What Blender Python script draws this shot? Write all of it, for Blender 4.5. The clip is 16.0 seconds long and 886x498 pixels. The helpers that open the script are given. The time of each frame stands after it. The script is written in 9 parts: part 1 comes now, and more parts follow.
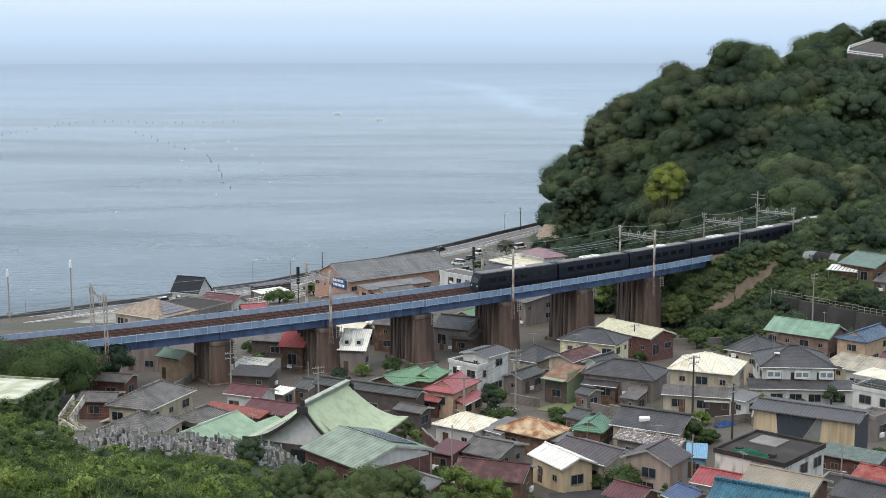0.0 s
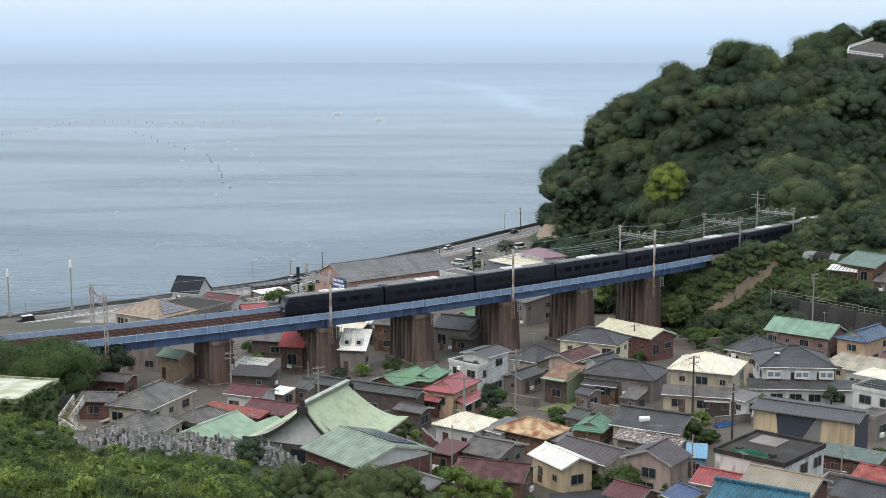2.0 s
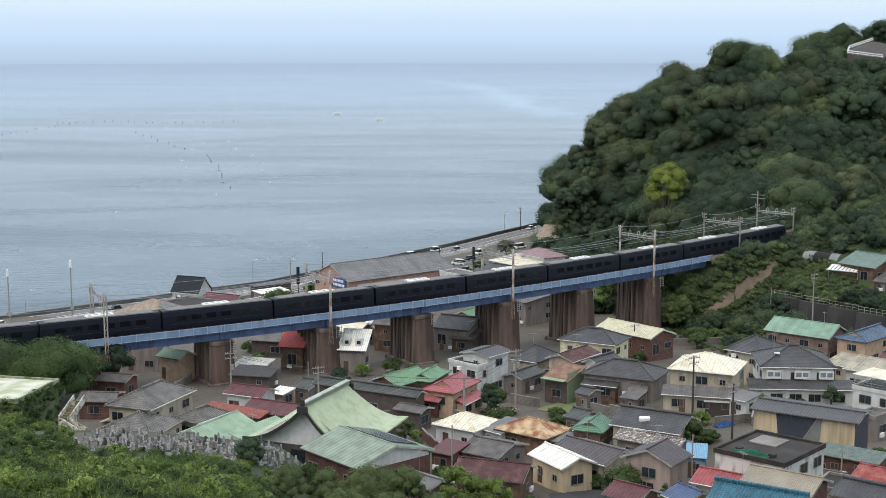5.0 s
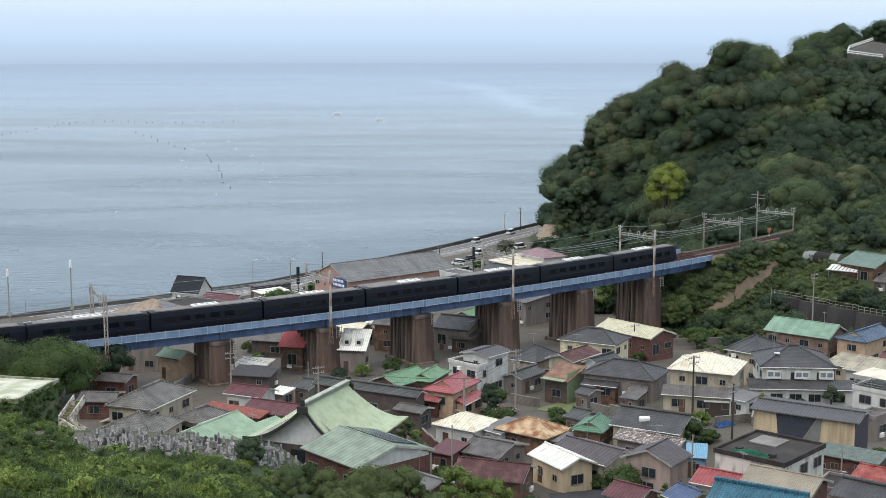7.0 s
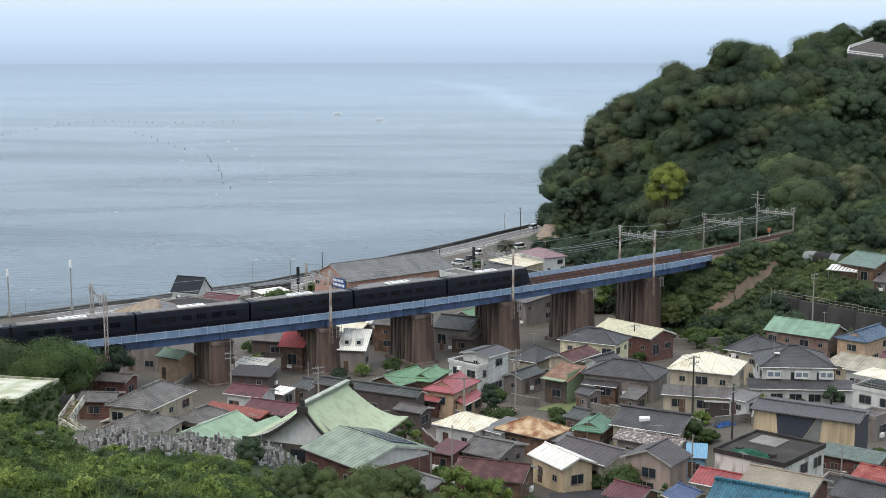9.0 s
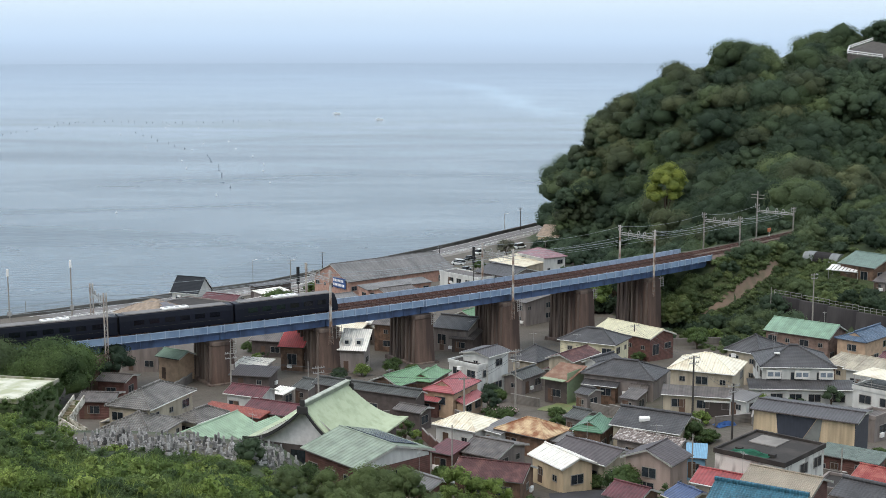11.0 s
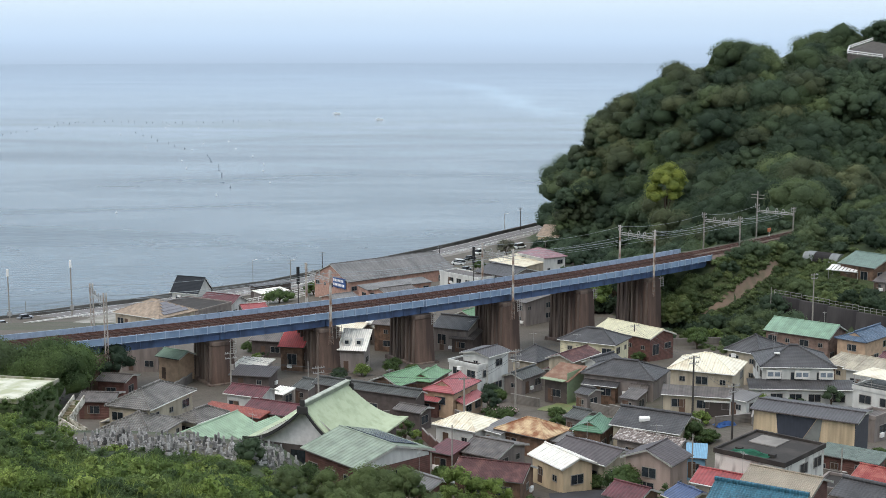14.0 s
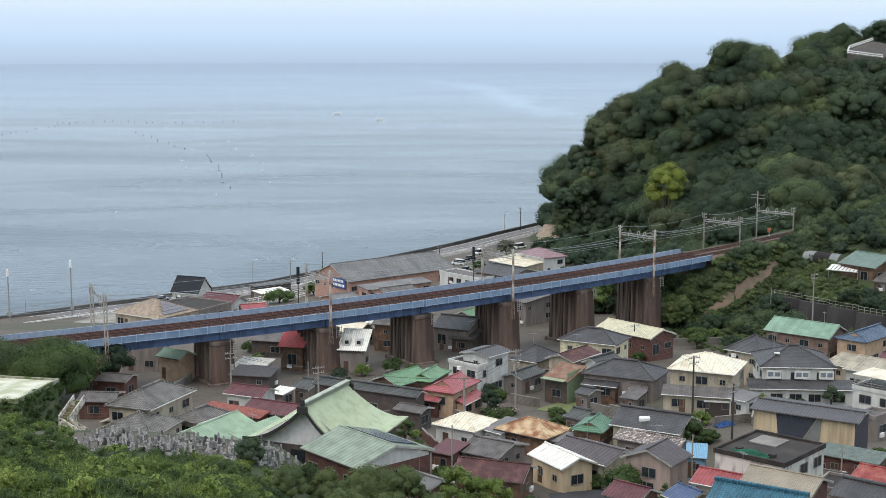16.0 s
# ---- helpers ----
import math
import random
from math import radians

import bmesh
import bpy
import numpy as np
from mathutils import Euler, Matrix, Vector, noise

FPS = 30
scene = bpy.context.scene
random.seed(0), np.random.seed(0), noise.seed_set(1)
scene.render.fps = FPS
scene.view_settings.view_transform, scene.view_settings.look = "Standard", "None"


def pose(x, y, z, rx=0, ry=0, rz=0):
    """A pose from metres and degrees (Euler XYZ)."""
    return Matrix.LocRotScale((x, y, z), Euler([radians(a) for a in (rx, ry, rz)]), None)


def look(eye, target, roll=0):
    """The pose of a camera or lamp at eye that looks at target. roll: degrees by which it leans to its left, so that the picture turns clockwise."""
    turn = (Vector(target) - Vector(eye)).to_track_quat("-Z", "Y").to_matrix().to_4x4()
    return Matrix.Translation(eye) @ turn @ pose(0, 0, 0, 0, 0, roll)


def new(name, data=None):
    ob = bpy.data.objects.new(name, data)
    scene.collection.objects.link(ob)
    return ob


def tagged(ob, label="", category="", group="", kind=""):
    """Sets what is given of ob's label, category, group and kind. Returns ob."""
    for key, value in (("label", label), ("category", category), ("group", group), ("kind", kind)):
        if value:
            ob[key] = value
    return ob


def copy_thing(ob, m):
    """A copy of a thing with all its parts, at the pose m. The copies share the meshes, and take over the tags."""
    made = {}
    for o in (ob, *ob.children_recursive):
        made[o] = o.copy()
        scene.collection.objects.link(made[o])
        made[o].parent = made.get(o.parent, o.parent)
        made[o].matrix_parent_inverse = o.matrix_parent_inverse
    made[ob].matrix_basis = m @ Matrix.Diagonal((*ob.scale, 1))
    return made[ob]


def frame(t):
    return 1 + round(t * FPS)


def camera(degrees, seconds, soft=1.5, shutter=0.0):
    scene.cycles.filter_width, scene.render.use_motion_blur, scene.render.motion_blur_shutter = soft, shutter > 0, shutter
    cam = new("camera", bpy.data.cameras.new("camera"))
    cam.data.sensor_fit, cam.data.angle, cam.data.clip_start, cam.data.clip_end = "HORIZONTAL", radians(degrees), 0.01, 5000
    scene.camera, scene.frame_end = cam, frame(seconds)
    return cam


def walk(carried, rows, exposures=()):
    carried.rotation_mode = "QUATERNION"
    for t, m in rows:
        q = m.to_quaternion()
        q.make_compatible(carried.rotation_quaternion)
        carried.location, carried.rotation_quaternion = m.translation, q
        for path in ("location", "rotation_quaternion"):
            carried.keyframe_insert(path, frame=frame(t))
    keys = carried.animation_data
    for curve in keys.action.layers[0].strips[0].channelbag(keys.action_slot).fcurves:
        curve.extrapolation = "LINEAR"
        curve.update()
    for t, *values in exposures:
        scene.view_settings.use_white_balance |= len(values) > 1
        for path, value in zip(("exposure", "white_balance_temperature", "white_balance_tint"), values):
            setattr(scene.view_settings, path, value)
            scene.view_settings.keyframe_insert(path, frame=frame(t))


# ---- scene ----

# ---------------------------------------------------------------- camera
FOV = 35.319
cam = camera(FOV, 16.0, soft=0.8)
walk(cam, [(0.0, pose(0, 0, 91.8, 81.266, 0, 0)), (16.0, pose(0, 0, 91.8, 81.266, 0, 0))], [(0.0, 0.0, 6500, 13), (16.0, 0.0, 6500, 13)])

# ---------------------------------------------------------------- daylight
world = bpy.data.worlds.new("overcast_sky")
scene.world = world
world.use_nodes = True
wn = world.node_tree
wn.nodes.clear()
w_out = wn.nodes.new("ShaderNodeOutputWorld")
w_sky = wn.nodes.new("ShaderNodeTexSky")
w_sky.sky_type = "NISHITA"
w_sky.sun_disc = False
w_sky.sun_elevation = radians(58)
w_sky.sun_rotation = radians(215)
w_sky.dust_density = 4.0
w_sky.air_density = 1.2
w_bg = wn.nodes.new("ShaderNodeBackground")
w_bg.inputs[1].default_value = 0.035
w_cloud = wn.nodes.new("ShaderNodeBackground")
w_cloud.inputs[0].default_value = (0.775, 0.908, 1.0, 1)
w_cloud.inputs[1].default_value = 1.25
w_add = wn.nodes.new("ShaderNodeAddShader")
wn.links.new(w_sky.outputs[0], w_bg.inputs[0])
wn.links.new(w_bg.outputs[0], w_add.inputs[0])
wn.links.new(w_cloud.outputs[0], w_add.inputs[1])
wn.links.new(w_add.outputs[0], w_out.inputs[0])

sun_data = bpy.data.lights.new("sun", "SUN")
sun_data.energy = 1.15
sun_data.angle = radians(50)
sun_data.color = (1.0, 0.90, 0.76)
sun = new("sun", sun_data)
sun.matrix_world = look((-60, -70, 160), (0, 0, 0))


# ---------------------------------------------------------------- materials
def lin(c):
    return tuple((v / 255 / 12.92 if v <= 10 else ((v / 255 + 0.055) / 1.055) ** 2.4) for v in c)


MATS = {}


def mat(name, rgb, rough=0.8, metal=0.0, var=0.18, scale=1.2, fine=14.0, bump=0.15, ribs=None, rib_pitch=0.3,
        second=None, patch=0.5, streak=0.0, isl=0.0, objvar=0.0, spec=0.5):
    """A weathered surface: base colour with stains at two sizes, relief, optional ribs across the local x or y axis."""
    if name in MATS:
        return MATS[name]
    m = bpy.data.materials.new(name)
    m.use_nodes = True
    nt = m.node_tree
    bsdf = nt.nodes["Principled BSDF"]
    bsdf.inputs["Roughness"].default_value = rough
    bsdf.inputs["Metallic"].default_value = metal
    bsdf.inputs["Specular IOR Level"].default_value = spec
    L = nt.links.new
    N = nt.nodes.new
    tc = N("ShaderNodeTexCoord")
    big = N("ShaderNodeTexNoise")
    big.inputs["Scale"].default_value = scale
    big.inputs["Detail"].default_value = 6
    small = N("ShaderNodeTexNoise")
    small.inputs["Scale"].default_value = fine
    small.inputs["Detail"].default_value = 4
    if streak:
        mp = N("ShaderNodeMapping")
        mp.inputs["Scale"].default_value = (1, 1, streak)
        L(tc.outputs["Object"], mp.inputs[0])
        L(mp.outputs[0], big.inputs["Vector"])
    else:
        L(tc.outputs["Object"], big.inputs["Vector"])
    L(tc.outputs["Object"], small.inputs["Vector"])
    c = lin(rgb)
    mix = N("ShaderNodeMix")
    mix.data_type = "RGBA"
    mix.inputs["A"].default_value = (*c, 1)
    mix.inputs["B"].default_value = (*(lin(second) if second else tuple(v * (1 - var * 2) for v in c)), 1)
    ramp = N("ShaderNodeMapRange")
    ramp.inputs["From Min"].default_value = patch - 0.12 if second else 0.38
    ramp.inputs["From Max"].default_value = patch + 0.12 if second else 0.68
    L(big.outputs["Fac"], ramp.inputs["Value"])
    L(ramp.outputs[0], mix.inputs["Factor"])
    hsv = N("ShaderNodeHueSaturation")
    val = N("ShaderNodeMath")
    val.operation = "MULTIPLY_ADD"
    val.inputs[1].default_value = var * 1.6
    val.inputs[2].default_value = 1 - var * 0.8
    L(small.outputs["Fac"], val.inputs[0])
    last = val.outputs[0]
    if isl or objvar:
        src = N("ShaderNodeNewGeometry").outputs["Random Per Island"] if isl else N("ShaderNodeObjectInfo").outputs["Random"]
        amt = isl or objvar
        v2 = N("ShaderNodeMath")
        v2.operation = "MULTIPLY_ADD"
        v2.inputs[1].default_value = amt
        v2.inputs[2].default_value = 1 - amt / 2
        L(src, v2.inputs[0])
        v3 = N("ShaderNodeMath")
        v3.operation = "MULTIPLY"
        L(last, v3.inputs[0])
        L(v2.outputs[0], v3.inputs[1])
        last = v3.outputs[0]
    waves = []
    for axis, pitch, strength in ribs or ():
        wv = N("ShaderNodeTexWave")
        wv.bands_direction = axis
        wv.inputs["Scale"].default_value = 0.314 / pitch
        wv.inputs["Distortion"].default_value = 0.3
        L(tc.outputs["Object"], wv.inputs["Vector"])
        waves.append((wv, strength))
        # colour goes darker in the grooves between ribs
        groove_tone = N("ShaderNodeMath")
        groove_tone.operation = "MULTIPLY_ADD"
        groove_tone.inputs[1].default_value = 0.26 * strength
        groove_tone.inputs[2].default_value = 1 - 0.16 * strength
        L(wv.outputs["Fac"], groove_tone.inputs[0])
        both = N("ShaderNodeMath")
        both.operation = "MULTIPLY"
        L(last, both.inputs[0])
        L(groove_tone.outputs[0], both.inputs[1])
        last = both.outputs[0]
    L(last, hsv.inputs["Value"])
    L(mix.outputs["Result"], hsv.inputs["Color"])
    L(hsv.outputs[0], bsdf.inputs["Base Color"])
    bp = N("ShaderNodeBump")
    bp.inputs["Strength"].default_value = bump
    bp.inputs["Distance"].default_value = 0.05
    L(small.outputs["Fac"], bp.inputs["Height"])
    normal = bp.outputs[0]
    for wv, strength in waves:
        b2 = N("ShaderNodeBump")
        b2.inputs["Strength"].default_value = strength
        b2.inputs["Distance"].default_value = 0.06
        L(wv.outputs["Fac"], b2.inputs["Height"])
        L(normal, b2.inputs["Normal"])
        normal = b2.outputs[0]
    L(normal, bsdf.inputs["Normal"])
    MATS[name] = m
    return m


def leafy(name, rgb, second, isl=0.35, rough=0.7, big=0.06, grain_scale=1.7):
    """Foliage: each tree and each leaf its own tone, broad changes over metres, light shining through the blades."""
    if name in MATS:
        return MATS[name]
    m = bpy.data.materials.new(name)
    m.use_nodes = True
    nt = m.node_tree
    bsdf = nt.nodes["Principled BSDF"]
    bsdf.inputs["Roughness"].default_value = rough
    bsdf.inputs["Specular IOR Level"].default_value = 0.22
    L = nt.links.new
    N = nt.nodes.new
    geo = N("ShaderNodeNewGeometry")
    tone = N("ShaderNodeAttribute")
    tone.attribute_name = "tone"
    ns = N("ShaderNodeTexNoise")
    ns.inputs["Scale"].default_value = big
    ns.inputs["Detail"].default_value = 3
    L(geo.outputs["Position"], ns.inputs["Vector"])
    rg = N("ShaderNodeMapRange")
    rg.inputs["From Min"].default_value = 0.38
    rg.inputs["From Max"].default_value = 0.64
    L(ns.outputs["Fac"], rg.inputs["Value"])
    mix = N("ShaderNodeMix")
    mix.data_type = "RGBA"
    mix.inputs["A"].default_value = (*rgb, 1)
    mix.inputs["B"].default_value = (*second, 1)
    L(rg.outputs[0], mix.inputs["Factor"])
    grain = N("ShaderNodeTexNoise")
    grain.inputs["Scale"].default_value = grain_scale
    grain.inputs["Detail"].default_value = 5
    grain.inputs["Roughness"].default_value = 0.7
    L(geo.outputs["Position"], grain.inputs["Vector"])
    value = None
    for out, lo, hi in ((geo.outputs["Random Per Island"], 1 - isl / 2, 1 + isl / 2), (tone.outputs["Fac"], 0.7, 1.3), (grain.outputs["Fac"], 0.55, 1.45)):
        rr = N("ShaderNodeMapRange")
        rr.inputs["To Min"].default_value = lo
        rr.inputs["To Max"].default_value = hi
        L(out, rr.inputs["Value"])
        if value is None:
            value = rr.outputs[0]
        else:
            mul = N("ShaderNodeMath")
            mul.operation = "MULTIPLY"
            L(value, mul.inputs[0])
            L(rr.outputs[0], mul.inputs[1])
            value = mul.outputs[0]
    hue = N("ShaderNodeMapRange")
    hue.inputs["To Min"].default_value = 0.512
    hue.inputs["To Max"].default_value = 0.482
    L(tone.outputs["Fac"], hue.inputs["Value"])
    hsv = N("ShaderNodeHueSaturation")
    L(hue.outputs[0], hsv.inputs["Hue"])
    L(value, hsv.inputs["Value"])
    L(mix.outputs["Result"], hsv.inputs["Color"])
    L(hsv.outputs[0], bsdf.inputs["Base Color"])
    bp = N("ShaderNodeBump")
    bp.inputs["Strength"].default_value = 0.55
    bp.inputs["Distance"].default_value = 0.5 / grain_scale
    L(grain.outputs["Fac"], bp.inputs["Height"])
    L(bp.outputs[0], bsdf.inputs["Normal"])
    thin = N("ShaderNodeBsdfTranslucent")
    L(hsv.outputs[0], thin.inputs["Color"])
    both = N("ShaderNodeMixShader")
    both.inputs[0].default_value = 0.48
    L(bsdf.outputs[0], both.inputs[1])
    L(thin.outputs[0], both.inputs[2])
    L(both.outputs[0], nt.nodes["Material Output"].inputs[0])
    MATS[name] = m
    return m


TILE = [("X", 0.36, 1.1), ("Y", 0.32, 0.9)]
SEAM = [("X", 0.4, 0.8)]
CORR = [("X", 0.2, 0.8)]
ROOFS = {
    "tile": ("grey clay tile", mat("roof_grey_tile", (132, 127, 121), 0.6, ribs=[("X", 0.36, 1.6), ("Y", 0.32, 1.4)], var=0.26, scale=0.6)),
    "darktile": ("dark grey tile", mat("roof_dark_tile", (74, 72, 73), 0.55, ribs=[("X", 0.36, 0.6), ("Y", 0.32, 0.5)], var=0.21, scale=0.5)),
    "bluetile": ("blue tile", mat("roof_blue_tile", (84, 104, 126), 0.5, ribs=TILE, var=0.20)),
    "cyantile": ("turquoise blue tile", mat("roof_cyan_tile", (60, 112, 132), 0.45, ribs=[("X", 0.27, 1.0), ("Y", 0.24, 0.9)], var=0.23)),
    "greybrown": ("grey-brown metal", mat("roof_grey_brown", (102, 95, 91), 0.6, ribs=SEAM, var=0.26, scale=0.7)),
    "grey": ("grey", mat("roof_grey", (88, 90, 88), 0.7, ribs=TILE, var=0.26, scale=0.5)),
    "greymetal": ("grey sheet-metal", mat("roof_grey_metal", (118, 115, 113), 0.55, ribs=SEAM, var=0.23, scale=0.25)),
    "mint": ("mint-green metal", mat("roof_mint", (154, 178, 152), 0.5, var=0.16, scale=0.5)),
    "temple": ("pale green copper", mat("roof_temple", (172, 182, 150), 0.6, var=0.18, scale=0.9, second=(154, 164, 132), patch=0.55)),
    "ribbed": ("ribbed green metal", mat("roof_ribbed", (150, 162, 145), 0.5, var=0.18, scale=0.6)),
    "mintgreen": ("green sheet-metal", mat("roof_mint_green", (136, 166, 142), 0.5, ribs=SEAM, var=0.16, scale=0.6)),
    "green": ("green metal", mat("roof_green", (108, 146, 108), 0.5, ribs=SEAM, var=0.18)),
    "teal": ("teal-green metal", mat("roof_teal", (90, 128, 102), 0.5, ribs=SEAM, var=0.18)),
    "greengrey": ("faded green metal", mat("roof_green_grey", (108, 128, 118), 0.6, ribs=SEAM)),
    "greygreen": ("grey-green metal", mat("roof_grey_green", (108, 120, 112), 0.6, ribs=CORR)),
    "pink": ("faded red metal", mat("roof_pink", (166, 90, 92), 0.5, ribs=SEAM, var=0.16)),
    "taupe": ("taupe sheet-metal", mat("roof_taupe", (158, 146, 128), 0.6, ribs=CORR, var=0.12, scale=0.5)),
    "rustdark": ("dark rusted metal", mat("roof_rust_dark", (128, 92, 74), 0.8, ribs=CORR, second=(150, 124, 104), patch=0.58, scale=0.8)),
    "brightred": ("bright red metal", mat("roof_bright_red", (196, 66, 64), 0.5, ribs=SEAM, var=0.12)),
    "red": ("red metal", mat("roof_red", (156, 74, 74), 0.5, ribs=SEAM, var=0.18)),
    "orange": ("orange-red metal", mat("roof_orange", (150, 74, 58), 0.55, ribs=CORR, var=0.18)),
    "maroon": ("maroon metal", mat("roof_maroon", (100, 54, 58), 0.55, ribs=SEAM, var=0.23)),
    "maroonrust": ("rusty maroon metal", mat("roof_maroon_rust", (76, 44, 44), 0.7, ribs=CORR, second=(108, 72, 66), patch=0.58, scale=1.0)),
    "redrust": ("rust-streaked red metal", mat("roof_red_rust", (138, 58, 54), 0.7, ribs=CORR, second=(170, 105, 92), patch=0.58, scale=0.9)),
    "rust": ("rusted corrugated metal", mat("roof_rust", (205, 178, 140), 0.8, ribs=CORR, second=(142, 92, 62), patch=0.5, scale=0.7, streak=1)),
    "cream": ("cream sheet-metal", mat("roof_cream", (228, 220, 198), 0.55, ribs=SEAM, second=(196, 178, 150), patch=0.62, scale=0.6)),
    "paleyellow": ("pale yellow metal", mat("roof_pale_yellow", (214, 208, 178), 0.55, ribs=SEAM, var=0.10)),
    "whitemetal": ("white sheet-metal", mat("roof_white", (240, 236, 226), 0.45, ribs=SEAM, var=0.08)),
    "beigeroof": ("beige sheet-metal", mat("roof_beige", (188, 178, 158), 0.6, ribs=CORR, var=0.20, scale=0.6)),
    "tan": ("tan tile", mat("roof_tan", (168, 148, 128), 0.65, ribs=TILE, var=0.20)),
    "mauve": ("mauve metal", mat("roof_mauve", (150, 116, 120), 0.55, ribs=SEAM, var=0.13)),
    "brownroof": ("dark brown slate", mat("roof_brown", (84, 76, 77), 0.6, ribs=[("X", 0.9, 0.25), ("Y", 0.25, 0.5)], var=0.16)),
    "mottled": ("mottled grey slate", mat("roof_mottled", (116, 104, 98), 0.75, ribs=TILE, second=(214, 206, 200), patch=0.6, scale=2.6)),
    "darkmetal": ("dark charcoal metal", mat("roof_charcoal", (78, 74, 75), 0.5, ribs=SEAM, var=0.13)),
    "darkflat": ("dark tar-felt", mat("roof_tar", (48, 43, 40), 0.9, second=(68, 62, 57), patch=0.6, scale=0.5)),
    "skyblue": ("light blue metal", mat("roof_sky_blue", (118, 164, 192), 0.5, ribs=CORR, var=0.08)),
    "slate": ("slate-blue metal", mat("roof_slate_blue", (74, 90, 124), 0.5, ribs=SEAM, var=0.13)),
    "black": ("black slate", mat("roof_black", (36, 40, 46), 0.75, ribs=[("Y", 0.3, 0.6)], var=0.18, spec=0.3)),
    "moss": ("mossy pale concrete", mat("roof_moss", (204, 202, 186), 0.9, second=(166, 168, 138), patch=0.5, scale=0.5)),
}
WALLS = {
    "pinkgrey": ("pinkish grey", mat("wall_pink_grey", (168, 148, 138), 0.85, var=0.15, streak=0.25)),
    "beige": ("beige", mat("wall_beige", (178, 166, 146), 0.85, var=0.18, streak=0.25)),
    "white": ("white", mat("wall_white", (202, 201, 196), 0.8, var=0.12, streak=0.25)),
    "redbrown": ("red-brown", mat("wall_red_brown", (108, 74, 66), 0.85, var=0.21, ribs=[("Z", 0.25, 0.4)])),
    "brownwall": ("brown timber", mat("wall_brown", (118, 92, 74), 0.85, var=0.30, ribs=[("X", 0.3, 0.3)])),
    "greywall": ("grey weathered", mat("wall_grey", (136, 126, 120), 0.9, var=0.17, streak=0.2)),
    "tanwall": ("tan", mat("wall_tan", (184, 156, 130), 0.85, var=0.15)),
    "darkwall": ("dark brown", mat("wall_dark", (88, 78, 74), 0.85, var=0.18)),
    "creamwall": ("cream", mat("wall_cream", (214, 204, 172), 0.8, var=0.12, streak=0.25)),
    "cream": ("cream-yellow", mat("wall_cream_yellow", (204, 182, 150), 0.8, var=0.15, streak=0.25)),
    "brickwall": ("brick-brown", mat("wall_brick", (140, 116, 104), 0.85, var=0.22, ribs=[("Z", 0.1, 0.5)])),
    "greenwall": ("pale green metal", mat("wall_green", (140, 154, 122), 0.6, var=0.12, ribs=[("Y", 0.3, 0.5)])),
    "wood": ("light timber-boarded", mat("wall_wood", (200, 178, 146), 0.7, var=0.21, streak=0.1, ribs=[("X", 0.45, 0.25)])),
    "stainwhite": ("stained white", mat("wall_stained", (200, 198, 190), 0.85, second=(120, 116, 110), patch=0.62, streak=0.3)),
    "terracotta": ("terracotta", mat("wall_terracotta", (180, 142, 126), 0.85, var=0.15)),
    "skybluewall": ("light blue", mat("wall_sky_blue", (124, 164, 188), 0.7, var=0.12)),
    "mosswall": ("ivy-grown concrete", mat("wall_moss", (104, 104, 84), 0.95, second=(58, 80, 34), patch=0.46, scale=0.5)),
}
TRIM = mat("trim_white", (214, 212, 205), 0.6, var=0.06)
TRIM_DARK = mat("trim_dark", (70, 62, 58), 0.6, var=0.1)
ALU = mat("window_frame_metal", (142, 138, 132), 0.4, metal=0.3, var=0.05)
GLASS = mat("window_glass", (50, 56, 62), 0.12, var=0.3, scale=2.0, bump=0.02, objvar=0.6)
# lighter grey panes for the bay windows
PALE_GLASS = mat("pale_pane", (128, 138, 148), 0.15, var=0.2, scale=2.0, bump=0.02)
CONCRETE = mat("concrete", (138, 132, 126), 0.9, var=0.18, scale=0.5, streak=0.25)
STEEL = mat("galvanised_steel", (168, 166, 162), 0.5, metal=0.4, var=0.12)
POLE_GREY = mat("pole_concrete", (150, 144, 136), 0.8, var=0.12)
POLE_DARK = mat("pole_dark", (66, 62, 60), 0.8, var=0.12)
RUST_STEEL = mat("rusted_steel", (118, 92, 78), 0.8, second=(140, 132, 124), patch=0.5, scale=1.5)
CABLE = mat("cable_black", (58, 60, 62), 0.6, var=0.05)
WHITE_PAINT = mat("white_paint", (236, 234, 230), 0.5, var=0.05)
FOLIAGE = leafy("foliage_wood", (0.076, 0.114, 0.062), (0.052, 0.082, 0.052))
FOLIAGE_MID = leafy("foliage_mid", (0.122, 0.166, 0.072), (0.082, 0.118, 0.064))
FOLIAGE_OLIVE = leafy("foliage_olive", (0.120, 0.142, 0.072), (0.074, 0.098, 0.058))
FOLIAGE_LIGHT = leafy("foliage_light", (0.195, 0.265, 0.070), (0.125, 0.182, 0.056), isl=0.9, big=0.15, grain_scale=2.6)
FOLIAGE_SLOPE = leafy("foliage_slope", (0.140, 0.185, 0.072), (0.090, 0.128, 0.060), big=0.1, grain_scale=2.0)
FOLIAGE_YELLOW = leafy("foliage_yellow", (0.30, 0.34, 0.075), (0.17, 0.215, 0.055), big=0.3, grain_scale=2.2)
FOLIAGE_FORE = leafy("foliage_near", (0.112, 0.168, 0.056), (0.074, 0.116, 0.046), isl=0.9, big=0.18, grain_scale=2.6)
BARK = mat("bark", (84, 70, 58), 0.95, var=0.25, fine=8)


# ---------------------------------------------------------------- mesh helpers
def part(name, bm, material, parent=None, label="", smooth=False):
    me = bpy.data.meshes.new(name)
    bm.normal_update()
    bm.to_mesh(me)
    bm.free()
    me.materials.append(material)
    if smooth:
        me.polygons.foreach_set("use_smooth", [True] * len(me.polygons))
    ob = new(name, me)
    if parent is not None:
        ob.parent = parent
    if label:
        ob["label"] = label
    return ob


